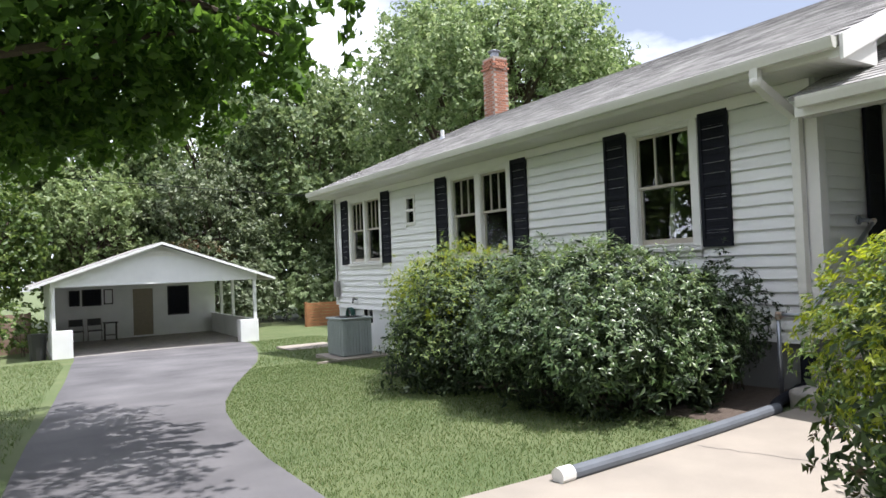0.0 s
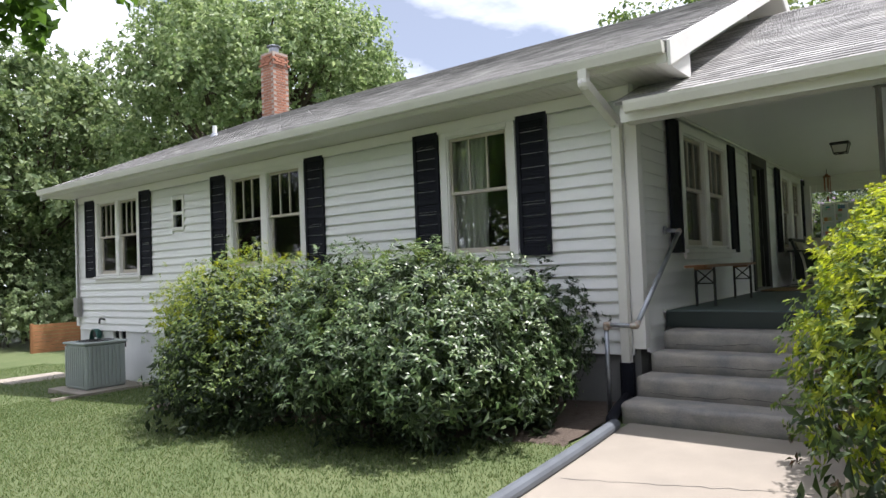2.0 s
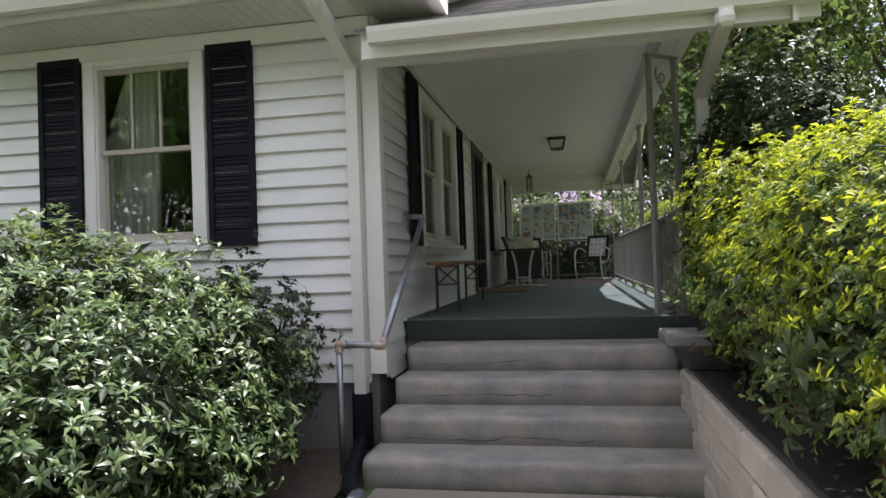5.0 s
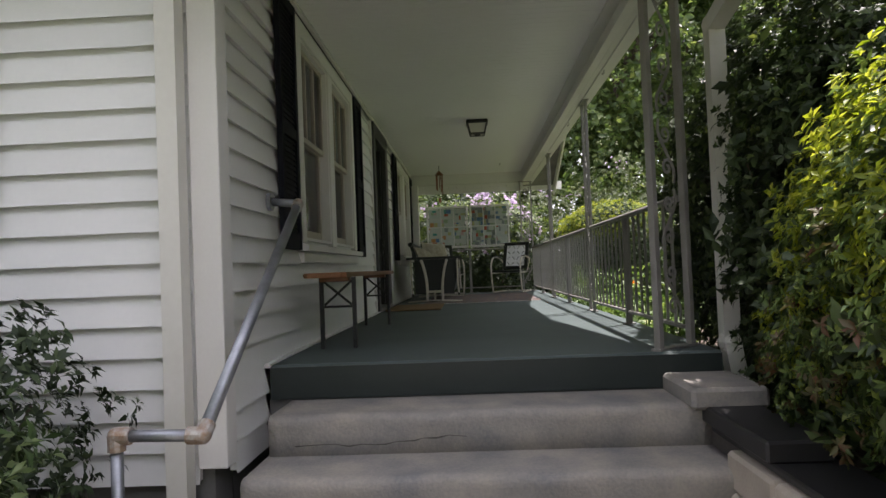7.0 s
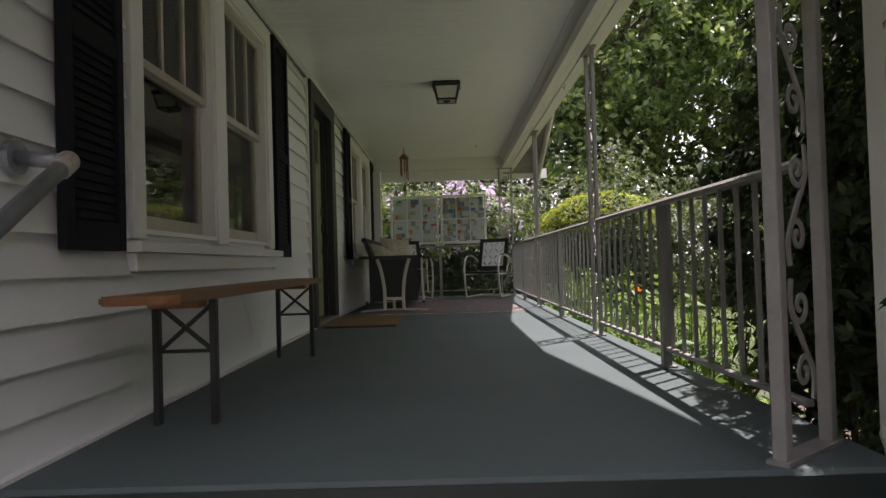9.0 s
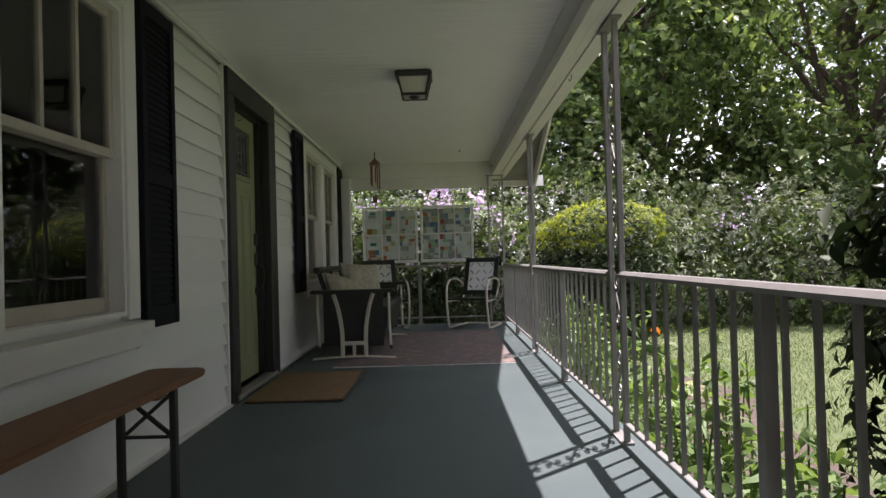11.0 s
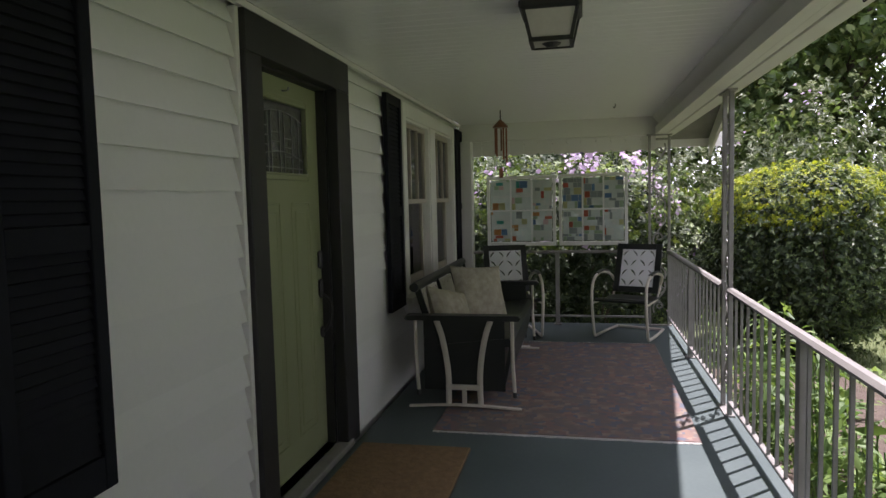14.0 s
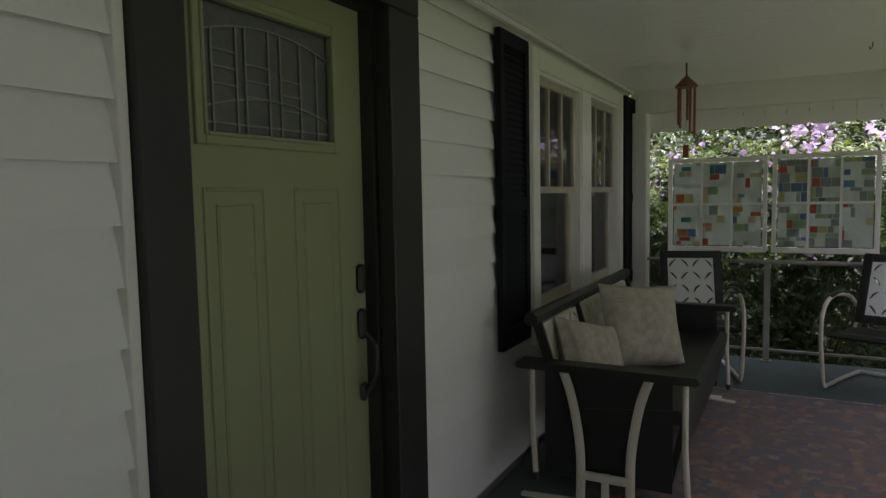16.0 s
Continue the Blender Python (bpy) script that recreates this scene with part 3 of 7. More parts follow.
tagged(part("fascia", boxed(PX1 + 0.50, PX1 + 0.53, 0.8, 3.70, 2.86, 3.02), M_TRIM), "white fascia board along the porch eaves", "fascia", kind="structure")


def gutter(x, y0, y1, z, label):
    g = thing("gutter", label, "gutter")
    bm = bmesh.new()
    extrude_poly(bm, [(x, z), (x - 0.005, z - 0.06), (x - 0.05, z - 0.11), (x - 0.10, z - 0.10), (x - 0.125, z - 0.03), (x - 0.13, z), (x - 0.115, z), (x - 0.11, z - 0.03), (x - 0.09, z - 0.09), (x - 0.05, z - 0.098), (x - 0.012, z - 0.05), (x - 0.01, z)], "y", y0, y1)
    part("trough", bm, M_GUTTER, g)
    for y in (y0 - 0.004, y1 + 0.001):
        bm = bmesh.new()
        extrude_poly(bm, [(x, z), (x - 0.005, z - 0.06), (x - 0.05, z - 0.11), (x - 0.10, z - 0.10), (x - 0.13, z)], "y", y, y + 0.003)
        part("end_cap", bm, M_GUTTER, g)
    return g


gutter(6.343, 3.2, 16.3, 3.41, "long white metal gutter along the main eaves")
gutter(6.458, 0.76, 3.62, 2.955, "white metal gutter along the porch eaves")


def downspout(pts, label, size=(0.085, 0.06), foot=None):
    d = thing("downspout", label, "downspout")
    bm = bmesh.new()
    for a, b in zip(pts, pts[1:]):
        tube(bm, [a, b], 0.062, 4)
    part("pipe", bm, M_GUTTER, d)
    for p in pts[1:-1]:
        q = Vector(p)
        bm = bmesh.new()
        bmesh.ops.create_uvsphere(bm, u_segments=8, v_segments=6, radius=0.066, matrix=Matrix.Translation(q))
        part("elbow", bm, M_GUTTER, d)
    if foot:
        part("boot", tube(bmesh.new(), foot, 0.075, 8), M_BLACK, d, "black corrugated pipe boot")
    return d


downspout([(6.285, 3.98, 3.32), (6.285, 3.98, 3.18), (6.84, 3.90, 2.86), (6.84, 3.90, 0.38)], "white metal downspout at the house corner", foot=[(6.84, 3.90, 0.42), (6.83, 3.90, -0.02)])
downspout([(6.40, 1.36, 2.86), (6.40, 1.36, 2.80), (7.72, 1.27, 2.64), (7.72, 1.27, 0.92), (7.64, 1.27, 0.72)], "white metal downspout beside the porch steps")
tagged(part("corner_board", boxed(XW - 0.03, XW + 0.09, YW - 0.03, YW + 0.10, 0.55, 3.13, 0.004), M_TRIM), "white corner board of the house", "trim", kind="structure")
tagged(part("corner_board", boxed(XW - 0.03, XW + 0.09, YF - 0.10, YF + 0.02, 0.55, 3.13, 0.004), M_TRIM), "white corner board of the house", "trim", kind="structure")

# ---- steps and retaining wall ----
steps = thing("steps", "worn grey concrete steps up to the porch", "steps", kind="structure")
for i in range(4):
    z1 = 0.18 * (i + 1) + 0.0
    x0 = 6.02 + i * 0.36
    x1 = 6.02 + (i + 1) * 0.36 + (0.05 if i < 3 else 0.055)
    bm = bmesh.new()
    zb = -0.1 if i == 0 else 0.18 * i - 0.05
    prof = [(x1, zb), (x0 + 0.010, zb), (x0 + 0.006, z1 - 0.095), (x0 + 0.003, z1 - 0.055), (x0 + 0.002, z1 - 0.03), (x0 + 0.014, z1 - 0.008), (x0 + 0.045, z1), (x0 + 0.075, z1), (x1 - 0.008, z1 - 0.003), (x1, z1 - 0.003)]
    y0, y1 = 1.60, 3.64 - 0.012 * i
    n = 48
    vs, fs = [], []
    rng = random.Random(40 + i)
    for k in range(n + 1):
        w = 0.006 * math.sin(k * 0.37 + i * 2.0) + 0.004 * math.sin(k * 0.9 + i) + rng.uniform(-0.004, 0.004)
        for q, (px, pz) in enumerate(prof):
            vs.append((px + (w if q in (3, 4, 5) else 0), y0 + (y1 - y0) * k / n, pz + (w * 0.5 if q in (4, 5, 6) else 0)))
    m = len(prof)
    for k in range(n):
        for q in range(m):
            a, b = k * m + q, k * m + (q + 1) % m
            fs.append((a, b, b + m, a + m))
    fs += [tuple(range(m)), tuple(range(n * m, n * m + m))[::-1]]
    me_ob = raw_mesh("step", vs, fs, M_CONC, steps, smooth=True)
    bmx = bmesh.new()
    bmx.from_mesh(me_ob.data)
    bmesh.ops.recalc_face_normals(bmx, faces=bmx.faces)
    bmx.to_mesh(me_ob.data)
    bmx.free()
    if i > 0:
        rc = random.Random(70 + i)
        zc, line = z1 - 0.13, []
        for k in range(int(26 - 4 * i)):
            zc = min(max(zc + rc.uniform(-0.014, 0.014), z1 - 0.155), z1 - 0.105)
            line.append((x0 + 0.0075, y1 - 0.12 - k * 0.06 + rc.uniform(-0.015, 0.015), zc))
        part("crack", tube(bmesh.new(), line, [0.0015 + 0.0035 * rc.random() for _ in line], 4), M_DARK, steps, "dark crack along the riser")

# pier with cap, retaining wall of blocks, planting bed
pier = thing("pier", "block pier with a grey stone cap beside the steps", "pier")
part("pier_body", boxed(7.12, 7.50, 1.40, 1.67, -0.1, 0.70, 0.01), M_CONC, pier)
part("cap_stone", boxed(7.04, 7.515, 1.36, 1.70, 0.702, 0.80, 0.018), M_CONC, pier, "pale chipped cap stone")
wall_blocks = thing("retaining_wall", "low retaining wall of tan concrete blocks with black coping", "retaining wall", kind="structure")
block_me = boxed(-0.20, 0.20, -0.10, 0.10, -0.075, 0.075, 0.014)
blk = bpy.data.meshes.new("block")
block_me.to_mesh(blk)
block_me.free()
blk.materials.append(M_BLOCK)
rng = random.Random(5)
for row in range(4):
    x = 7.0 - (row % 2) * 0.2
    while x > 3.95:
        zc = 0.08 + row * 0.155
        top = 0.62
        if zc + 0.07 <= top + 0.03:
            shared("block", blk, wall_blocks, pose(x - 0.2, 1.555 + rng.uniform(-0.006, 0.006), zc - 0.02, 0, 0, rng.uniform(-0.8, 0.8)))
        x -= 0.408
part("coping", boxed(3.75, 7.05, 1.36, 1.62, 0.61, 0.64, 0.006), M_CHAR, wall_blocks, "black painted coping")
part("coping", boxed(6.45, 7.13, 1.40, 1.64, 0.64, 0.72, 0.01), M_CHAR, wall_blocks, "black painted coping")
tagged(part("planting_bed", boxed(3.8, 7.2, 0.1, 1.37, -0.1, 0.56, 0.03), M_SOIL), "dark soil behind the retaining wall", "soil", kind="structure")

# Dark sheet under the shrubs; its colour covers both soil and shade.
grid_mesh("planting_bed", [5.0 + 0.19 * i for i in range(11)], [3.74 + 0.4 * i for i in range(17)], lambda x, y: ground_z(x, y) + (0.03 + 0.012 * math.sin(x * 7 + y * 3) if x > 5.1 else -0.03), M_SOIL, "dark ground sheet for soil and shade under the shrubs", "soil")

# drain pipe along the walk
pipe = thing("drain_pipe", "grey corrugated drain pipe lying along the walk", "pipe")
part("pipe", tube(bmesh.new(), bend([(2.98, 3.39, 0.052), (3.8, 3.43, 0.052), (4.8, 3.50, 0.052), (5.72, 3.58, 0.055)], 8), 0.05, 12), M_PVC, pipe, smooth=False)
part("coupling", tube(bmesh.new(), [(2.90, 3.386, 0.057), (3.02, 3.392, 0.057)], 0.056, 12), M_PVCW, pipe, "white plastic end piece")
part("elbow", tube(bmesh.new(), bend([(5.70, 3.58, 0.055), (5.95, 3.70, 0.06), (6.8, 3.90, 0.08)], 5), 0.05, 10), M_BLACK, pipe)

# crack in the walk
rng = random.Random(77)
crack_pts = [(4.28 + 0.025 * i + rng.uniform(-0.02, 0.02), 3.36 - 0.075 * i) for i in range(20)]
vs, fs = [], []
for cx_, cy_ in crack_pts:
    w = rng.uniform(0.002, 0.005)
    vs += [(cx_ - w, cy_, 0.0212), (cx_ + w, cy_, 0.0212)]
fs = [(2 * i, 2 * i + 1, 2 * i + 3, 2 * i + 2) for i in range(len(crack_pts) - 1)]
tagged(raw_mesh("crack", vs, fs, M_CHAR), "thin dark crack in the concrete walk", "crack", kind="structure")


# ---- siding boards ----
def clap_mesh(length, h=0.157, low=0.038, high=0.006):
    """One tapered board: length along x, face towards -y, bottom edge at z = 0."""
    bm = bmesh.new()
    extrude_poly(bm, [(-low, 0.0), (-low + 0.006, 0.0), (-low + 0.010, 0.012), (0, 0.012), (0, h), (-high, h)], "x", 0, length)
    return bm


def clad(parent, a0, a1, z0, z1, holes, place, exposure=0.148):
    """Boards from a0 to a1 along the wall, broken at the holes; place(a) gives the pose of a board that begins at a."""
    z, row = z0, 0
    while z < z1 - 0.02:
        top = min(z + exposure, z1)
        gaps = sorted((h[0], h[1]) for h in holes if h[2] < top - 0.01 and h[3] > z + 0.01)
        segs, a = [], a0
        for g0, g1 in gaps:
            if g0 > a:
                segs.append((a, g0))
            a = max(a, g1)
        if a < a1:
            segs.append((a, a1))
        for p, q in segs:
            if q - p < 0.02:
                continue
            joint = p + (q - p) * (0.3 + 0.4 * random.Random(row * 7 + int(p * 10)).random())
            pieces = [(p, joint), (joint, q)] if q - p > 3.0 else [(p, q)]
            for u, w in pieces:
                bm = clap_mesh(w - u - 0.0015, min(top - z + 0.009, z1 - z))
                ob = part("clapboard", bm, M_SIDING, parent)
                ob.matrix_basis = place(u, w, z)
        z += exposure
        row += 1


side_trim = [(5.15, 6.27, 1.50, 3.17), (8.78, 10.72, 1.50, 3.17), (11.98, 12.37, 2.32, 2.93), (13.50, 15.25, 1.50, 3.17)]
clad(wall_side, YW + 0.10, YF - 0.10, 0.482, 3.12, side_trim, lambda u, w, z: pose(XW + 0.02, w, z, 0, 0, -90), 0.1375)
front_trim = [(8.36, 10.44, 1.46, 3.10), (11.72, 12.97, 0.8, 3.2), (14.21, 16.34, 1.46, 3.10)]
clad(wall_front, XW + 0.09, XE, 0.90, 3.13, front_trim, lambda u, w, z: pose(u, YW + 0.034, z), 0.1345)
clad(wall_front, XW + 0.09, PX0 - 0.008, 0.497, 0.90, [], lambda u, w, z: pose(u, YW + 0.006, z), 0.1345)


# ---- windows ----
def window_unit(win, u0, u1, z0, z1, depth=0.028, lites=3):
    """One double-hung unit in local coordinates: x along the wall, y inward."""
    zm = z0 + (z1 - z0) * 0.52
    st = 0.034
    bm = bmesh.new()
    for a, b, c, d in ((u0, u0 + 0.02, z0, z1), (u1 - 0.02, u1, z0, z1), (u0 + 0.02, u1 - 0.02, z1 - 0.02, z1), (u0 + 0.02, u1 - 0.02, z0, z0 + 0.02)):
        box(bm, a, b, -0.005, 0.17, c, d)
    part("jamb", bm, M_TRIM, win)
    a, b = u0 + 0.021, u1 - 0.021
    for nm, lo, hi, y, n in (("upper_sash", zm - 0.02, z1 - 0.021, depth, lites), ("lower_sash", z0 + 0.021, zm + 0.02, depth + 0.036, 1)):
        bm = bmesh.new()
        box(bm, a, a + st, y, y + 0.034, lo, hi, 0.003)
        box(bm, b - st, b, y, y + 0.034, lo, hi, 0.003)
        box(bm, a + st, b - st, y, y + 0.034, lo, lo + (0.04 if nm[0] == "u" else 0.065), 0.003)
        box(bm, a + st, b - st, y, y + 0.034, hi - 0.04, hi, 0.003)
        w = (b - a - 2 * st) / n
        for k in range(1, n):
            x = a + st + k * w
            box(bm, x - 0.011, x + 0.011, y + 0.002, y + 0.03, lo + 0.03, hi - 0.03)
        sash = part(nm, bm, M_SASH, win)
        for k in range(n):
            x = a + st + k * w
            p = part("pane", boxed(x + (0.008 if k else -0.004), x + w - (0.008 if k < n - 1 else -0.004), y + 0.014, y + 0.018, lo + 0.035, hi - 0.035), M_GLASS, sash)
            p.visible_shadow = False


def curtain(u0, u1, z0, z1, m, label, seed):
    """A hanging cloth in soft folds."""
    n = 40
    rng2 = random.Random(seed)
    ph = rng2.uniform(0, 6)
    vs, fs = [], []
    for j in range(9):
        t = j / 8
        for i in range(n + 1):
            u = u0 + (u1 - u0) * i / n
            vs.append((u + 0.008 * math.sin(j * 1.3 + i), 0.215 + 0.022 * math.sin(i * 0.95 + ph) * (0.6 + 0.4 * t) + 0.01 * math.sin(i * 0.31), z1 + (z0 - z1) * t))
    for j in range(8):
        for i in range(n):
            a = j * (n + 1) + i
            fs.append((a, a + 1, a + n + 2, a + n + 1))
    cu = thing("curtain", label, "curtain", "window curtains", at=m)
    ob = raw_mesh("cloth", vs, fs, M_SHEER if seed > 8 else M_CURTAIN, cu, smooth=True)
    part("rod", tube(bmesh.new(), [(u0 - 0.03, 0.215, z1), (u1 + 0.03, 0.215, z1)], 0.009, 6), M_CHAR, cu)
    for u in (u0 - 0.02, u1 + 0.02):
        part("bracket", boxed(u - 0.006, u + 0.006, 0.17, 0.22, z1 - 0.006, z1 + 0.006), M_CHAR, cu)
    so = ob.modifiers.new("thickness", "SOLIDIFY")
    so.thickness = 0.003


def window_set(name, m, units, z0, z1, label, casing=0.105, head=0.11, lites=3, sill=True):
    """Casing, mullions and sill round one or two units; m puts local x along the wall and local y inward."""
    win = thing(name, label, "window", kind="structure", at=m)
    u0, u1 = units[0][0], units[-1][1]
    bm = bmesh.new()
    box(bm, u0 - casing, u0, -0.02, 0.025, z0 - 0.02, z1 + head, 0.004)
    box(bm, u1, u1 + casing, -0.02, 0.025, z0 - 0.02, z1 + head, 0.004)
    part("casing", bm, M_TRIM, win)
    part("head_casing", boxed(u0, u1, -0.02, 0.025, z1, z1 + head, 0.004), M_TRIM, win)
    for (a, b), (c, d) in zip(units, units[1:]):
        part("mullion", boxed(b, c, -0.018, 0.025, z0 - 0.02, z1 - 0.001, 0.004), M_TRIM, win)
    if sill:
        bm = bmesh.new()
        extrude_poly(bm, [(-0.065, z0 - 0.075), (-0.065, z0 - 0.035), (0.06, z0 - 0.021), (0.06, z0 - 0.075)], "x", u0 - casing - 0.04, u1 + casing + 0.04)
        part("window_sill", bm, M_TRIM, win)
        part("apron", boxed(u0 - casing, u1 + casing, -0.025, 0.02, z0 - 0.15, z0 - 0.077, 0.004), M_TRIM, win)
    for a, b in units:
        window_unit(win, a, b, z0, z1, lites=lites)
    return win


def side_pose():
    return pose(XW, 0, 0, 0, 0, -90)


SP = side_pose()
FP = pose(0, YW, 0)
window_set("window_1", SP, [(-6.15, -5.27)], Z0, Z1, "white double-hung window with dark shutters beside it")
window_set("window_2", SP, [(-10.60, -9.82), (-9.68, -8.90)], Z0, Z1, "white paired double-hung windows above the shrubs")
window_set("window_3", SP, [(-15.14, -14.42), (-14.32, -13.60)], Z0, Z1, "white paired double-hung windows near the rear corner")
window_set("window_4", FP, [(8.47, 9.32), (9.48, 10.33)], 1.60, 2.98, "white paired double-hung windows above the porch bench")
window_set("window_5", FP, [(14.32, 15.17), (15.38, 16.23)], 1.60, 2.98, "white paired double-hung windows behind the glider")
win6 = thing("window_6", "small white bathroom window with two panes", "window", kind="structure", at=SP)
bm = bmesh.new()
for a, b, c, d in ((-12.37, -12.32, 2.33, 2.93), (-12.03, -11.98, 2.33, 2.93), (-12.32, -12.03, 2.88, 2.93), (-12.32, -12.03, 2.33, 2.38), (-12.32, -12.03, 2.605, 2.655)):
    box(bm, a, b, -0.02, 0.06, c, d)
part("frame", bm, M_TRIM, win6)
for c, d in ((2.38, 2.605), (2.655, 2.88)):
    part("pane", boxed(-12.32, -12.03, 0.03, 0.034, c, d), M_GLASS, win6).visible_shadow = False
win7 = thing("window_7", "dark basement window in the white foundation", "window", kind="structure", at=SP)
bm = bmesh.new()
for a, b, c, d in ((-14.72, -14.68, 0.12, 0.52), (-14.19, -14.15, 0.12, 0.52), (-14.68, -14.19, 0.48, 0.52), (-14.68, -14.19, 0.12, 0.16), (-14.45, -14.42, 0.16, 0.48)):
    box(bm, a, b, 0.04, 0.10, c, d)
part("frame", bm, M_TRIM, win7)
part("pane", boxed(-14.68, -14.19, 0.07, 0.074, 0.16, 0.48), M_GLASS, win7)
for a, b, sd in ((-6.20, -5.72, 1), (-10.58, -10.35, 2), (-10.05, -9.84, 3), (-9.66, -9.45, 4), (-9.1, -8.92, 5), (-15.12, -14.95, 6), (-14.62, -14.44, 7), (-14.3, -14.1, 8)):
    curtain(a, b, 1.5, 3.12, SP, "white gathered curtain hanging inside the window", sd)
for a, b, sd in ((8.48, 8.86, 9), (8.92, 9.31, 10), (9.49, 9.86, 11), (9.92, 10.32, 12), (14.34, 14.6, 16), (14.9, 15.15, 13), (15.40, 15.62, 14), (15.95, 16.2, 15)):
    curtain(a, b, 1.5, 3.05, FP, "grey-white curtain hanging inside the porch window", sd)


# ---- shutters ----
def shutter(w, h):
    """Louvred shutter: x across, y inward, base at z = 0."""
    sh = thing("shutter", "black louvred wooden shutter fixed beside a window", "shutter", "house shutters")
    st = 0.048
    for x in (0, w - st):
        part("stile", boxed(x, x + st, -0.034, 0.0, 0, h, 0.003), M_BLACK, sh)
    mids = ((0.0, 0.10), (h * 0.44, h * 0.44 + 0.07), (h - 0.07, h))
    for a, b in mids:
        part("rail", boxed(st, w - st, -0.032, -0.002, a, b, 0.002), M_BLACK, sh)
    part("backing", boxed(st, w - st, -0.006, -0.002, 0.1, h - 0.07), M_BLACK, sh)
    bm = bmesh.new()
    extrude_poly(bm, [(-0.024, 0.0), (-0.020, 0.0), (-0.010, 0.028), (-0.014, 0.028)], "x", st, w - st)
    me = bpy.data.meshes.new("slat")
    bmesh.ops.recalc_face_normals(bm, faces=bm.faces)
    bm.to_mesh(me)
    bm.free()
    me.materials.append(M_BLACK)
    for (_, a), (b, _) in zip(mids, mids[1:]):
        n = int((b - a) / 0.031)
        for k in range(n):
            shared("slat", me, sh, Matrix.Translation((0, 0, a + (k + 0.12) * (b - a) / n)))
    return sh


first = shutter(0.40, 1.60)
first.matrix_basis = pose(XW - 0.004, 5.135, 1.555, 0, 0, -90)
for y in (6.67, 8.765, 11.14, 13.47, 15.66):
    copy_thing(first, pose(XW - 0.004, y, 1.555, 0, 0, -90))
second = shutter(0.38, 1.56)
second.matrix_basis = pose(7.88, YW - 0.006, 1.525)
for x in (10.455, 13.72, 16.345):
    copy_thing(second, pose(x, YW - 0.006, 1.525))

# ---- front door ----
door = thing("door_1", "closed olive-green front door with leaded glass", "door", kind="structure")
bm = bmesh.new()
box(bm, 11.725, 11.868, YW - 0.035, YW + 0.035, 0.905, 2.954, 0.004)
box(bm, 12.752, 12.955, YW - 0.035, YW + 0.035, 0.905, 2.954, 0.004)
box(bm, 11.725, 12.955, YW - 0.036, YW + 0.036, 2.955, 3.125, 0.004)
part("casing", bm, M_CHAR, door, "charcoal painted door casing")
bm = bmesh.new()
box(bm, 11.861, 11.885, YW + 0.037, YW + 0.18, 0.94, 2.965)
box(bm, 12.735, 12.759, YW + 0.037, YW + 0.18, 0.94, 2.965)
box(bm, 11.886, 12.734, YW + 0.037, YW + 0.18, 2.945, 2.968)
part("jamb", bm, M_CHAR, door)
part("threshold", boxed(11.80, 12.82, YW - 0.05, YW + 0.18, 0.901, 0.94, 0.006), M_METAL, door, "grey metal threshold")
DY = YW + 0.085
bm = bmesh.new()
dx0, dx1, dz0, dz1 = 11.888, 12.732, 0.945, 2.942
lx0, lx1, lz0, lz1 = 12.01, 12.565, 2.47, 2.83
for a, b, c, d in ((dx0, lx0, dz0, dz1), (lx1, dx1, dz0, dz1), (lx0, lx1, dz0, lz0), (lx0, lx1, lz1, dz1)):
    box(bm, a, b, DY, DY + 0.045, c, d)
slab = part("door_leaf", bm, M_GREEN, door)


def frame_ring(bm, x0, x1, z0, z1, w, y0, y1):
    for a, b, c, d in ((x0, x0 + w, z0, z1), (x1 - w, x1, z0, z1), (x0 + w, x1 - w, z0, z0 + w), (x0 + w, x1 - w, z1 - w, z1)):
        box(bm, a, b, y0, y1, c, d, min(0.003, w * 0.3))
    return bm


bm = bmesh.new()
frame_ring(bm, lx0 - 0.028, lx1 + 0.028, lz0 - 0.028, lz1 + 0.028, 0.03, DY - 0.012, DY + 0.004)
frame_ring(bm, lx0 - 0.004, lx1 + 0.004, lz0 - 0.004, lz1 + 0.004, 0.012, DY - 0.018, DY + 0.01)
part("glass_frame", bm, M_GREEN, slab)
for a, b in ((12.0, 12.235), (12.36, 12.595)):
    bm = bmesh.new()
    frame_ring(bm, a, b, 1.10, 2.33, 0.012, DY - 0.005, DY + 0.002)
    frame_ring(bm, a + 0.045, b - 0.045, 1.145, 2.285, 0.008, DY - 0.004, DY + 0.002)
    box(bm, a + 0.053, b - 0.053, DY - 0.003, DY + 0.001, 1.153, 2.277, 0.002)
    part("panel", bm, M_GREEN, slab)
M_LEADGLASS = mat("textured_glass", (0.055, 0.06, 0.06), (0.10, 0.105, 0.10), 0.12, scale=40, fine=220, bump=0.8, depth=0.004, spec=0.8)
M_LEAD = mat("lead_came", (0.32, 0.33, 0.33), (0.2, 0.2, 0.2), 0.4, 0.7, bump=0.1)
part("leaded_glass", boxed(lx0 + 0.008, lx1 - 0.008, DY + 0.012, DY + 0.018, lz0 + 0.008, lz1 - 0.008), M_LEADGLASS, slab, "dark textured leaded glass")
bm = bmesh.new()
cols = (12.06, 12.15, 12.185, 12.28, 12.33, 12.42, 12.50)
arch = lambda x: 2.785 - 0.55 * (x - 12.29) ** 2
for x in cols:
    box(bm, x - 0.0035, x + 0.0035, DY + 0.006, DY + 0.012, lz0 + 0.01, arch(x))
for off in (0.0, -0.20):
    pts = [(lx0 + 0.01 + (lx1 - lx0 - 0.02) * k / 10, DY + 0.009, arch(lx0 + (lx1 - lx0) * k / 10) + off) for k in range(11)]
    tube(bm, pts, 0.0035, 4)
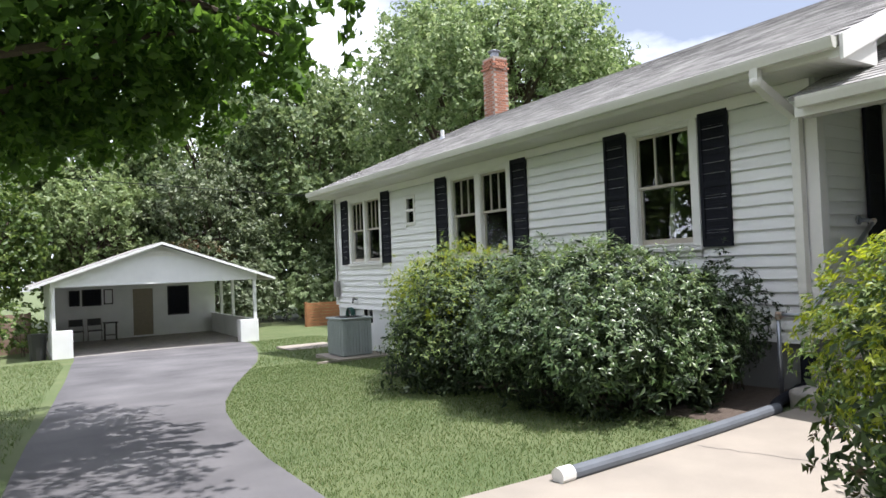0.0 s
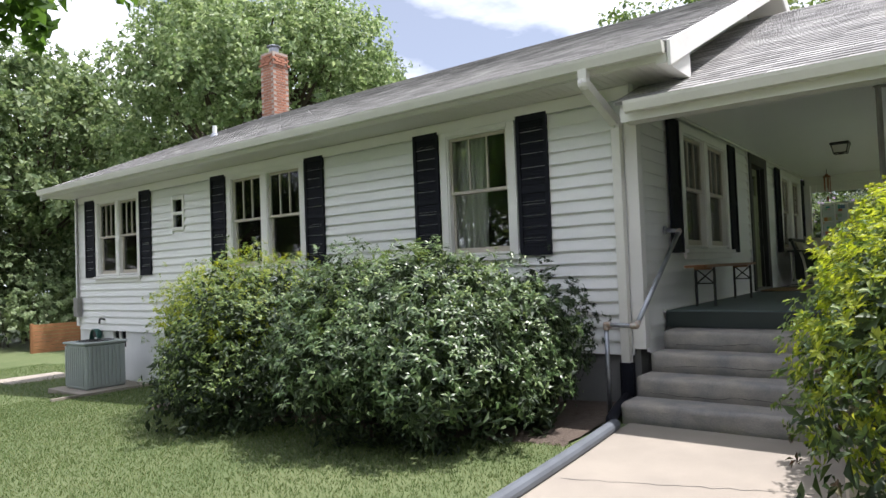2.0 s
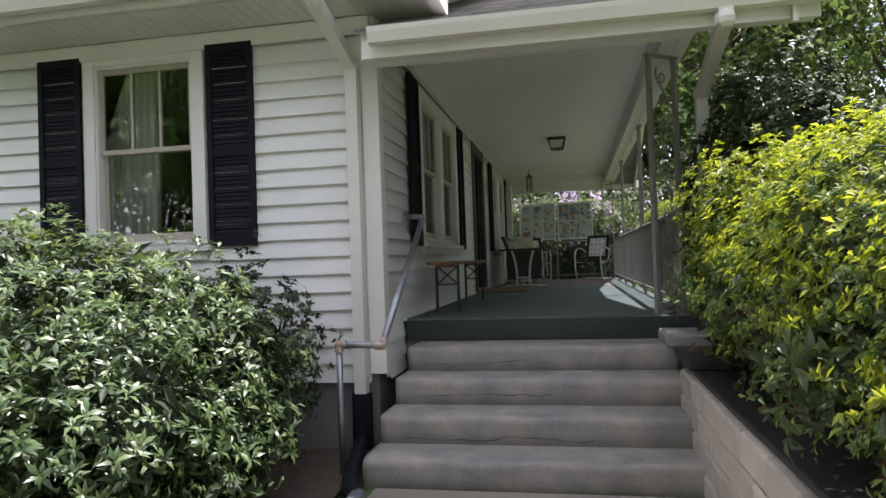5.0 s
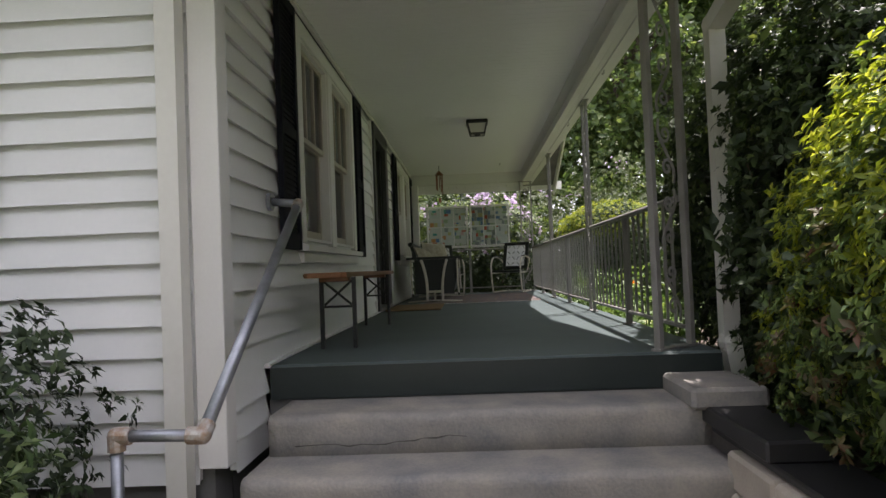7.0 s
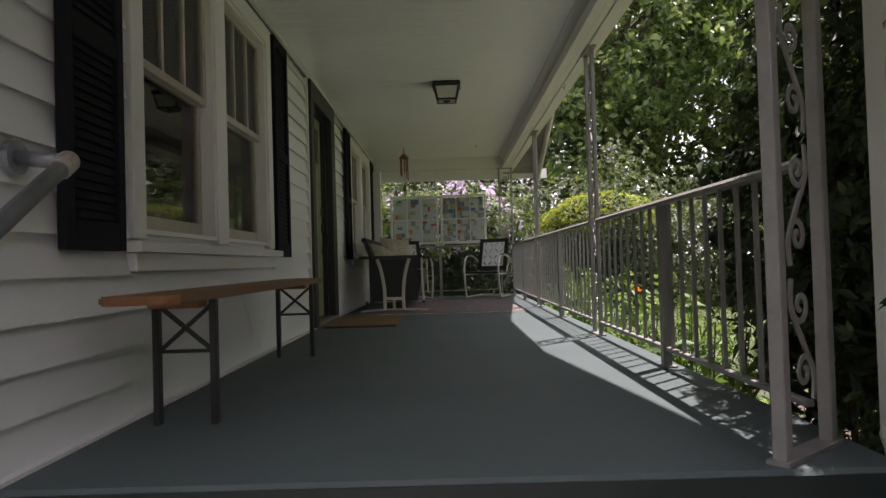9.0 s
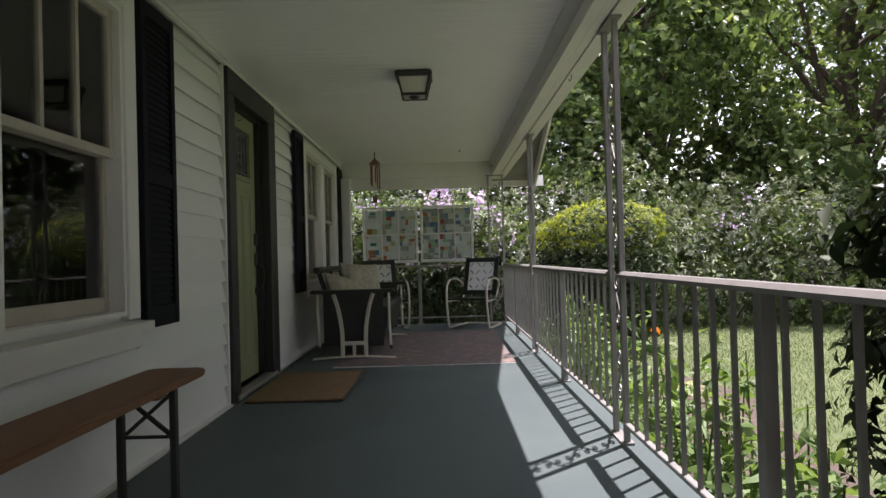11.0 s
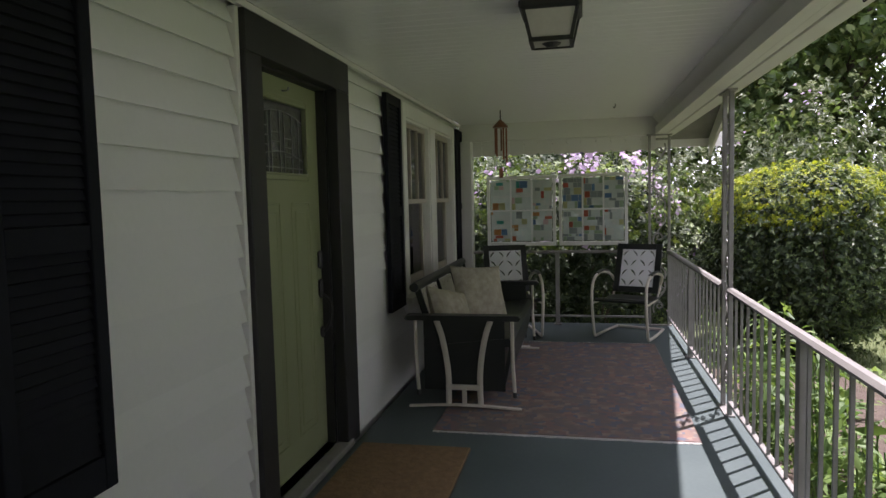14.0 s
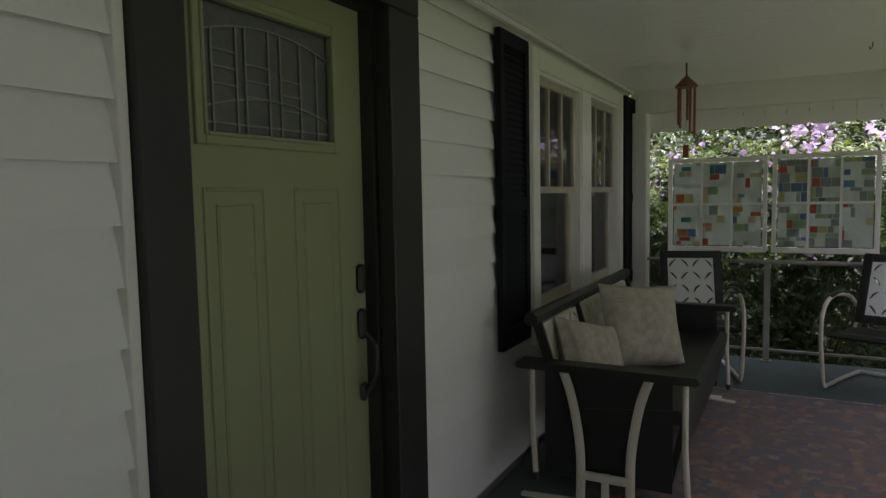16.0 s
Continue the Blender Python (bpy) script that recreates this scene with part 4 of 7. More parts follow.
tube(bm, [(lx0 + 0.01, DY + 0.009, 2.505), (lx1 - 0.01, DY + 0.009, 2.505)], 0.0035, 4)
for k, (a, b) in enumerate(zip(cols, cols[1:])):
    for j in range(3 if k % 2 == 0 else 0):
        z = 2.70 - j * 0.045 - 0.012 * k
        box(bm, a, b, DY + 0.006, DY + 0.012, z - 0.0025, z + 0.0025)
part("came", bm, M_LEAD, slab, "thin grey lead strips")
hs = part("handle_set", boxed(12.672, 12.716, DY - 0.022, DY, 1.955, 2.06, 0.012), M_CHAR, slab, "black deadbolt and handle")
part("handle_plate", boxed(12.672, 12.716, DY - 0.022, DY, 1.79, 1.90, 0.012), M_CHAR, slab)
part("grip", tube(bmesh.new(), bend([(12.694, DY - 0.02, 1.81), (12.694, DY - 0.065, 1.76), (12.694, DY - 0.06, 1.66), (12.694, DY - 0.02, 1.60)]), 0.011, 8), M_CHAR, slab)
part("lower_plate", boxed(12.674, 12.714, DY - 0.02, DY, 1.565, 1.63, 0.012), M_CHAR, slab)
part("hook", tube(bmesh.new(), bend([(12.31, DY, 2.885), (12.31, DY - 0.03, 2.885), (12.31, DY - 0.035, 2.90)]), 0.005, 6), M_GALV, slab)
tagged(part("trim", boxed(11.695, 11.723, YW - 0.012, YW + 0.028, 0.905, 3.125, 0.003), M_TRIM), "white strip where siding meets the door casing", "trim", kind="structure")
tagged(part("baseboard", boxed(PX0 + 0.005, 11.69, YW - 0.034, YW + 0.028, 0.885, 0.909), M_TRIM), "thin white strip along the porch floor", "trim", kind="structure")


# ---- iron posts and railings ----
def spiral(cx, cz, r0, turns, start, sgn, n=22):
    out = []
    for i in range(n + 1):
        t = i / n
        a = start + sgn * t * turns * 2 * math.pi
        r = r0 * (1 - 0.82 * t)
        out.append((cx + r * math.cos(a), 0, cz + r * math.sin(a)))
    return out


def iron_post(h, gap, half=0.014):
    """Two square tubes with scrollwork between: x across the panel, base at z = 0."""
    p = thing("iron_post", "grey painted iron porch post with scrollwork between two tubes", "post", "porch posts")
    for x in (0, gap):
        part("tube", boxed(x - half, x + half, -half, half, 0, h, 0.003), M_METAL, p)
    part("foot", boxed(-0.03, gap + 0.03, -0.03, 0.03, 0, 0.012), M_METAL, p)
    part("top_plate", boxed(-0.03, gap + 0.03, -0.03, 0.03, h - 0.012, h), M_METAL, p)
    c = gap / 2
    for k in range(5):
        z = 0.12 + k * (h - 0.2) / 5
        step = (h - 0.2) / 5
        bm = bmesh.new()
        sg = 1 if k % 2 else -1
        s_curve = bend([(c - sg * 0.055, 0, z + 0.02), (c - sg * 0.06, 0, z + step * 0.25), (c, 0, z + step * 0.5), (c + sg * 0.06, 0, z + step * 0.75), (c + sg * 0.055, 0, z + step * 0.96)], 6)
        tube(bm, s_curve, 0.009, 4, flat=(0.5, 1.4))
        tube(bm, spiral(c - sg * 0.005, z + 0.10, 0.05, 1.3, math.pi if sg > 0 else 0, -sg), 0.007, 4, flat=(0.5, 1.6))
        tube(bm, spiral(c + sg * 0.005, z + step - 0.09, 0.05, 1.3, 0 if sg > 0 else math.pi, -sg), 0.007, 4, flat=(0.5, 1.6))
        part("scroll", bm, M_METAL, p)
    return p


PH = BZ - FL - 0.001
RY = 1.472      # line of posts and railings
post = iron_post(PH, 0.20)
post.matrix_basis = pose(10.57, RY, FL)
copy_thing(post, pose(13.64, RY, FL))
iron_post(PH, 0.28, 0.019).matrix_basis = pose(7.58, 1.685, FL, 0, 0, -51)
copy_thing(post, pose(16.70, RY, FL, 0, 0, 90))


def railing(x0, x1, label, mid=None, step=0.152, bars=True):
    """Top and bottom rails with square balusters, along local x, base at the floor."""
    r = thing("railing", label, "railing", "porch railings")
    L = x1 - x0
    bm = bmesh.new()
    extrude_poly(bm, [(-0.026, 0.80), (-0.03, 0.815), (-0.014, 0.829), (0.014, 0.829), (0.03, 0.815), (0.026, 0.80)], "x", 0, L)
    part("top_rail", bm, M_METAL, r)
    part("bottom_rail", boxed(0, L, -0.015, 0.015, 0.085, 0.105, 0.003), M_METAL, r)
    me_b = boxed(-0.0075, 0.0075, -0.0075, 0.0075, 0.105, 0.801)
    bar = bpy.data.meshes.new("baluster")
    me_b.to_mesh(bar)
    me_b.free()
    bar.materials.append(M_METAL)
    n = int(L / step) if bars else 0
    for i in range(1, n + 1):
        x = i * L / (n + 1)
        if mid is not None and abs(x - mid) < 0.06:
            continue
        shared("baluster", bar, r, Matrix.Translation((x, 0, 0)))
    if mid is not None:
        part("newel", boxed(mid - 0.022, mid + 0.022, -0.022, 0.022, 0, 0.80, 0.003), M_METAL, r)
        part("newel_foot", boxed(mid - 0.04, mid + 0.04, -0.04, 0.04, 0, 0.01), M_METAL, r)
    return r


railing(7.84, 10.553, "grey iron railing along the open side of the porch", 1.31).matrix_basis = pose(7.84, RY, FL)
railing(10.787, 13.623, "grey iron railing along the open side of the porch", 1.42).matrix_basis = pose(10.787, RY, FL)
railing(13.857, 16.68, "grey iron railing along the open side of the porch", 1.37).matrix_basis = pose(13.857, RY, FL)
railing(1.66, 3.66, "plain grey iron rail at the far end of the porch", 1.0, bars=False).matrix_basis = pose(16.70, 1.66, FL, 0, 0, 90)

# far end: pilaster, valance boards
tagged(part("pilaster", boxed(16.62, 16.78, 3.60, 3.72, FL + 0.002, BZ - 0.002, 0.005), M_TRIM), "white half post against the wall", "post", kind="structure")
val = thing("valance", "white scalloped board trim hanging under the far beam", "trim")
for i in range(13):
    y = 1.60 + i * 0.158
    bm = bmesh.new()
    extrude_poly(bm, [(y, BZ - 0.001), (y, BZ - 0.15), (y + 0.03, BZ - 0.165), (y + 0.125, BZ - 0.165), (y + 0.154, BZ - 0.15), (y + 0.154, BZ - 0.001)], "x", 16.77, 16.79)
    part("board", bm, M_TRIM, val)

# handrail of galvanised pipe at the steps
hr = thing("handrail", "galvanised pipe handrail fixed to the wall beside the steps", "handrail")
E0, E1, E2, FLG = (6.27, 3.86, 0.85), (6.27, 3.565, 0.845), (7.64, 3.57, 1.755), (7.66, 3.74, 1.775)
part("upright", tube(bmesh.new(), [(6.27, 3.86, 0.0), E0], 0.021, 10), M_GALV, hr, smooth=True)
part("crossbar", tube(bmesh.new(), [E0, E1], 0.021, 10), M_GALV, hr, smooth=True)
part("rail", tube(bmesh.new(), [E1, E2], 0.024, 12), M_GALV, hr, "blue-grey worn pipe rail", smooth=True)
part("bracket", tube(bmesh.new(), [E2, (FLG[0], 3.728, FLG[2])], 0.022, 10), M_GALV, hr, smooth=True)
part("flange", tube(bmesh.new(), [(FLG[0], 3.718, FLG[2]), FLG], 0.05, 14), M_GALV, hr)
for p, q in ((E0, (6.27, 3.86, 0.80)), (E0, (6.27, 3.81, 0.85)), (E1, (6.27, 3.615, 0.846)), (E1, (6.31, 3.565, 0.872)), (E2, (7.60, 3.57, 1.728))):
    part("collar", tube(bmesh.new(), [p, q], 0.03, 12), M_RUSTY, hr, "rust-stained pipe fitting")
for p in (E0, E1, E2):
    bm = bmesh.new()
    bmesh.ops.create_uvsphere(bm, u_segments=12, v_segments=8, radius=0.0305, matrix=Matrix.Translation(p))
    part("elbow", bm, M_RUSTY, hr, smooth=True)

# ---- chimney and vent ----
chim = thing("chimney", "red brick chimney with a corbelled top on the ridge", "chimney")
CXc, CYc, CW = 11.87, 15.5, 0.26
part("core", boxed(CXc - CW + 0.008, CXc + CW - 0.008, CYc - CW + 0.008, CYc + CW - 0.008, 5.3, 7.42), M_MORTAR, chim)
bl = boxed(-0.098, 0.098, -0.046, 0.046, -0.029, 0.029, 0.004)
brick = bpy.data.meshes.new("brick")
bl.to_mesh(brick)
bl.free()
brick.materials.append(M_BRICK)
for row in range(28):
    z = 5.35 + row * 0.073
    out_by = 0.02 if row > 25 else (0.04 if row > 23 else 0.0)
    w = CW + out_by
    for side in range(4):
        for k in range(2):
            off = -w + 0.10 + k * 0.208 + (0.104 if row % 2 else 0.0) + (0.0 if row % 2 else 0.008)
            shared("brick", brick, chim, pose(CXc, CYc, z, 0, 0, side * 90) @ Matrix.Translation((off, -w + 0.046, 0)))
part("flashing", boxed(CXc - 0.31, CXc + 0.31, CYc - 0.31, CYc + 0.31, 5.52, 5.70), M_GALV, chim, "grey metal flashing")
part("flue", tube(bmesh.new(), [(CXc, CYc, 7.38), (CXc, CYc, 7.62)], 0.13, 14), M_GALV, chim, "grey metal flue")
part("flue_cap", tube(bmesh.new(), [(CXc, CYc, 7.62), (CXc, CYc, 7.64), (CXc, CYc, 7.70)], [0.19, 0.19, 0.05], 14), M_GALV, chim)
vent = thing("roof_vent", "white plumbing vent pipe on the roof", "vent pipe")
part("pipe", tube(bmesh.new(), [(9.5, 14.8, 4.6), (9.5, 14.8, 5.02)], 0.05, 10), M_WHITE, vent)
part("boot", tube(bmesh.new(), [(9.5, 14.8, 4.70), (9.5, 14.8, 4.85)], [0.13, 0.06], 10), M_GALV, vent)

# ---- lamp, chime, hooks ----
lamp = thing("ceiling_lamp", "black lantern ceiling lamp with frosted glass", "ceiling lamp")
lx, ly = 12.18, 2.505
part("canopy", boxed(lx - 0.132, lx + 0.132, ly - 0.132, ly + 0.132, CEIL - 0.045, CEIL - 0.001, 0.012), M_CHAR, lamp)
for sx in (-1, 1):
    for sy in (-1, 1):
        part("cage_bar", tube(bmesh.new(), [(lx + sx * 0.112, ly + sy * 0.112, CEIL - 0.045), (lx + sx * 0.085, ly + sy * 0.085, CEIL - 0.165)], 0.011, 4), M_CHAR, lamp)
frame_pts = [(lx - 0.085, ly - 0.085), (lx + 0.085, ly - 0.085), (lx + 0.085, ly + 0.085), (lx - 0.085, ly + 0.085)]
for k in range(4):
    a, b = frame_pts[k], frame_pts[(k + 1) % 4]
    part("cage_bar", tube(bmesh.new(), [(*a, CEIL - 0.165), (*b, CEIL - 0.165)], 0.012, 4), M_CHAR, lamp)
M_FROST = mat("frosted_glass", (0.62, 0.60, 0.55), (0.5, 0.48, 0.44), 0.25, bump=0.05)
bm = bmesh.new()
for k in range(4):
    a, b = Vector((*frame_pts[k], CEIL - 0.163)), Vector((*frame_pts[(k + 1) % 4], CEIL - 0.163))
    c, d = Vector((lx, ly, CEIL - 0.031)) + (b - Vector((lx, ly, CEIL - 0.163))) * 1.33, Vector((lx, ly, CEIL - 0.031)) + (a - Vector((lx, ly, CEIL - 0.163))) * 1.33
    bm.faces.new([bm.verts.new(v) for v in (a, b, c, d)])
part("glass", bm, M_FROST, lamp)
part("bottom_glass", boxed(lx - 0.08, lx + 0.08, ly - 0.08, ly + 0.08, CEIL - 0.168, CEIL - 0.164), M_FROST, lamp)
part("finial", tube(bmesh.new(), [(lx, ly, CEIL - 0.168), (lx, ly, CEIL - 0.185)], [0.042, 0.02], 12), M_CHAR, lamp)

chime = thing("wind_chime", "copper wind chime hanging from the porch ceiling", "wind chime")
M_COPPER = mat("copper", (0.30, 0.12, 0.065), (0.18, 0.08, 0.05), 0.4, 0.6, bump=0.1)
cxx, cyy = 15.6, 3.14
part("hook", tube(bmesh.new(), [(cxx, cyy, CEIL), (cxx, cyy, CEIL - 0.09)], 0.006, 6), M_CHAR, chime)
part("crown", tube(bmesh.new(), [(cxx, cyy, CEIL - 0.09), (cxx, cyy, CEIL - 0.15), (cxx, cyy, CEIL - 0.165)], [0.012, 0.072, 0.075], 12), M_COPPER, chime)
for k in range(5):
    a = k * 2 * math.pi / 5
    part("rod", tube(bmesh.new(), [(cxx + 0.055 * math.cos(a), cyy + 0.055 * math.sin(a), CEIL - 0.17), (cxx + 0.055 * math.cos(a), cyy + 0.055 * math.sin(a), CEIL - 0.38 - 0.03 * k)], 0.009, 8), M_COPPER, chime)
part("cord", tube(bmesh.new(), [(cxx, cyy, CEIL - 0.16), (cxx, cyy, CEIL - 0.56)], 0.002, 4), M_CHAR, chime)
part("sail", boxed(cxx - 0.004, cxx + 0.004, cyy - 0.02, cyy + 0.02, CEIL - 0.64, CEIL - 0.55, 0.003), M_COPPER, chime)


def hook_at(x, y, z):
    h = thing("ceiling_hook", "small dark metal hook screwed into the porch woodwork", "hook", "porch hooks")
    part("shank", tube(bmesh.new(), bend([(x, y, z), (x, y, z - 0.025), (x + 0.0, y + 0.012, z - 0.04), (x, y + 0.016, z - 0.025)]), 0.003, 6), M_CHAR, h)


for q in ((15.55, 2.08, CEIL), (11.6, 1.48, BZ), (9.6, 1.48, BZ), (11.9, 1.57, 3.05)):
    hook_at(*q)

# ---- porch furniture ----
M_GBLACK = mat("black_green_enamel", (0.010, 0.013, 0.012), (0.018, 0.022, 0.020), 0.38, scale=6, fine=60, bump=0.12)
M_CREAM = mat("cream_enamel", (0.62, 0.59, 0.50), (0.50, 0.46, 0.38), 0.42, scale=8, fine=80, bump=0.15)
M_PILLOW = mat("cream_brocade", (0.34, 0.31, 0.24), (0.46, 0.43, 0.35), 0.9, scale=22, fine=120, bump=0.6, depth=0.006, spread=0.18)


def pierced(parent, w, h, nx, nz, material, m, name="panel", label=""):
    """A thin sheet with petal-shaped slots cut through it: x across, z up, origin at the lower middle."""
    vs, fs = [], []
    cw_, ch_ = w / nx, h / nz
    for i in range(nx):
        for j in range(nz):
            cx_, cz_ = -w / 2 + (i + 0.5) * cw_, (j + 0.5) * ch_
            outer = [(-1, -1), (0, -1), (1, -1), (1, 0), (1, 1), (0, 1), (-1, 1), (-1, 0)]
            flip = 1 if (i + j) % 2 else -1
            inner = []
            for k in range(8):
                a = math.radians(-135 + 45 * k)
                along, across = math.cos(a - math.radians(45)) * 0.88, math.sin(a - math.radians(45)) * 0.17
                bow = 0.20 * (1 - (along / 0.88) ** 2)
                ux, uz = (along * 0.707 - (across + bow) * 0.707), (along * 0.707 + (across + bow) * 0.707)
                inner.append((ux, uz))
            if flip < 0:
                inner = [(-inner[(10 - k) % 8][0], inner[(10 - k) % 8][1]) for k in range(8)]
            b = len(vs)
            vs += [(cx_ + p[0] * cw_ / 2, 0, cz_ + p[1] * ch_ / 2) for p in outer]
            vs += [(cx_ + p[0] * cw_ / 2, 0, cz_ + p[1] * ch_ / 2) for p in inner]
            fs += [(b + k, b + (k + 1) % 8, b + 8 + (k + 1) % 8, b + 8 + k) for k in range(8)]
    bm = bmesh.new()
    verts = [bm.verts.new(v) for v in vs]
    for f in fs:
        bm.faces.new([verts[k] for k in f])
    bmesh.ops.remove_doubles(bm, verts=bm.verts, dist=0.0004)
    ob = part(name, bm, material, parent)
    so = ob.modifiers.new("thickness", "SOLIDIFY")
    so.thickness, so.offset = 0.004, 0
    ob.matrix_basis = m
    if label:
        ob["label"] = label
    return ob


glider = thing("porch_glider", "black metal porch glider with cream tubular legs", "glider")
GX0, GX1 = 13.56, 15.40
bm = bmesh.new()
extrude_poly(bm, [(2.84, 1.33), (2.84, 1.37), (2.88, 1.385), (3.36, 1.335), (3.36, 1.295)], "x", GX0 + 0.03, GX1 - 0.03)
part("seat", bm, M_GBLACK, glider)
bm = bmesh.new()
extrude_poly(bm, [(2.842, 1.329), (2.87, 1.329), (2.93, 1.06), (2.90, 1.06)], "x", GX0 + 0.04, GX1 - 0.04)
part("apron", bm, M_GBLACK, glider)
tilt = pose(0, 0, 0, 12)
bm = bmesh.new()
tube(bm, [(GX0 - 0.02, 3.505, 1.735), (GX1 + 0.02, 3.505, 1.735)], 0.033, 8)
part("back_rail", bm, M_GBLACK, glider)
for k in range(3):
    w = (GX1 - GX0 - 0.12) / 3
    pierced(glider, w - 0.07, 0.34, 6, 4, M_CREAM, pose(GX0 + 0.06 + (k + 0.5) * w, 3.405, 1.37, -14), "back_panel", "cream pierced metal back panel")
for k in range(4):
    x = GX0 + 0.04 + k * (GX1 - GX0 - 0.08) / 3
    part("back_strap", tube(bmesh.new(), [(x, 3.37, 1.30), (x, 3.41, 1.45), (x, 3.50, 1.73)], 0.024, 4, flat=(1.3, 0.5)), M_GBLACK, glider)
for x, s in ((GX0, -1), (GX1, 1)):
    bm = bmesh.new()
    extrude_poly(bm, [(2.80, 1.515), (2.785, 1.53), (2.80, 1.55), (3.56, 1.55), (3.575, 1.53), (3.56, 1.515)], "x", x - 0.045, x + 0.045)
    part("arm", bm, M_GBLACK, glider)
    part("end_panel", boxed(x - s * 0.035, x - s * 0.043, 2.90, 3.46, 1.02, 1.514, 0.002), M_GBLACK, glider)
    for y, dy in ((3.505, 0.0), (2.845, 0.0)):
        part("leg", tube(bmesh.new(), [(x, y, 1.515), (x, y + dy, 1.25), (x, y - 0.012, 1.02)], 0.013, 8), M_CREAM, glider)
        part("leg_cap", tube(bmesh.new(), [(x, y - 0.012, 1.03), (x, y - 0.013, 0.995)], 0.015, 8), M_GBLACK, glider)
    for y, m_y in ((3.36, 3.285), (2.99, 3.065)):
        part("base_tube", tube(bmesh.new(), bend([(x, y, 1.51), (x, y - (y - m_y) * 0.55, 1.38), (x, m_y, 1.16), (x, m_y, 0.925)], 5), 0.014, 8, flat=(1.5, 0.8)), M_CREAM, glider)
    part("crossbar", boxed(x - 0.012, x + 0.012, 3.06, 3.29, 1.035, 1.07, 0.004), M_CREAM, glider)
    part("stub", boxed(x - 0.011, x + 0.011, 3.16, 3.19, 0.925, 1.036), M_CREAM, glider)
    part("runner", tube(bmesh.new(), bend([(x, 2.79, 0.912), (x, 3.0, 0.925), (x, 3.175, 0.93), (x, 3.35, 0.925), (x, 3.56, 0.912)], 4), 0.014, 6, flat=(1.5, 0.8)), M_CREAM, glider)
part("base_bar", tube(bmesh.new(), [(GX0, 3.175, 1.05), (GX1, 3.175, 1.05)], 0.013, 8), M_CREAM, glider)


def pillow(size, m, label):
    """A stuffed square cushion with pinched corners."""
    n = 14
    vs, fs = [], []
    for side in (1, -1):
        for j in range(n + 1):
            for i in range(n + 1):
                u, v = i / n * 2 - 1, j / n * 2 - 1
                puff = max((1 - u ** 4) * (1 - v ** 4), 0) ** 0.55
                pinch = 1 - 0.07 * (1 - v * v) * abs(u) - 0.0
                pinch2 = 1 - 0.07 * (1 - u * u) * abs(v)
                vs.append((u * size / 2 * pinch, side * (0.004 + 0.075 * puff + 0.006 * math.sin(5 * u + 3 * v) * puff), v * size / 2 * pinch2))
    k = (n + 1) ** 2
    for s in range(2):
        for j in range(n):
            for i in range(n):
                a = s * k + j * (n + 1) + i
                q = (a, a + 1, a + n + 2, a + n + 1)
                fs.append(q if s else q[::-1])
    rim = [j * (n + 1) for j in range(n + 1)], [j * (n + 1) + n for j in range(n + 1)], list(range(n + 1)), [n * (n + 1) + i for i in range(n + 1)]
    for r in rim:
        for a, b in zip(r, r[1:]):
            fs.append((a, b, k + b, k + a))
    ob = raw_mesh("throw_pillow", vs, fs, M_PILLOW, smooth=True)
    ob.matrix_basis = m
    return tagged(ob, label, "pillow", "glider pillows")


pillow(0.40, pose(13.85, 3.31, 1.50, -30, 14, -30), "cream brocade throw pillow leaning on the glider arm")
pillow(0.46, pose(14.40, 3.19, 1.575, -22, 4, -50), "large cream brocade throw pillow on the glider seat")


def metal_chair():
    """Spring chair of bent tube: faces +x, base at z = 0."""
    c = thing("metal_chair", "vintage metal porch chair with pierced white back", "chair", "porch chairs")
    for s in (-1, 1):
        y = 0.27 * s
        part("side_tube", tube(bmesh.new(), bend([(-0.30, y * 0.86, 0.50), (-0.22, y, 0.60), (0.0, y, 0.645), (0.18, y, 0.63), (0.29, y, 0.54), (0.31, y, 0.38), (0.28, y, 0.18), (0.24, y, 0.035), (0.17, y, 0.018), (-0.10, y * 0.98, 0.02), (-0.36, y * 0.9, 0.022)], 5), 0.0145, 8), M_CREAM, c, "chipped white tube", smooth=True)
        part("armrest", tube(bmesh.new(), bend([(-0.16, y, 0.640), (0.0, y, 0.663), (0.17, y, 0.647)], 4), 0.018, 6, flat=(1.3, 0.6)), M_GBLACK, c)
        part("seat_strut", tube(bmesh.new(), [(0.27, y, 0.36), (-0.18, y * 0.86, 0.36), (-0.33, y * 0.86, 0.52)], 0.011, 6), M_CREAM, c)
    part("rear_tube", tube(bmesh.new(), [(-0.36, -0.243, 0.022), (-0.36, 0.243, 0.022)], 0.0145, 8), M_CREAM, c)
    bm = bmesh.new()
    extrude_poly(bm, [(0.27, 0.375), (0.285, 0.395), (0.25, 0.41), (0.0, 0.375), (-0.22, 0.385), (-0.22, 0.37), (0.0, 0.36), (0.25, 0.372)], "y", -0.25, 0.25)
    part("seat", bm, M_GBLACK, c)
    back = pose(-0.20, 0, 0.42, 0, -20) @ pose(0, 0, 0, 0, 0, 90)
    pierced(c, 0.36, 0.42, 4, 4, M_WHITE, back @ Matrix.Translation((0, 0, 0.05)), "back_panel", "white pierced metal panel")
    bm = bmesh.new()
    frame_ring(bm, -0.235, 0.235, 0.0, 0.52, 0.06, -0.012, 0.010)
    f = part("back_frame", bm, M_GBLACK, c)
    f.matrix_basis = back
    return c


chair = metal_chair()
chair.matrix_basis = pose(16.12, 1.93, FL, 0, 0, 158)
copy_thing(chair, pose(16.10, 3.12, FL, 0, 0, 196))

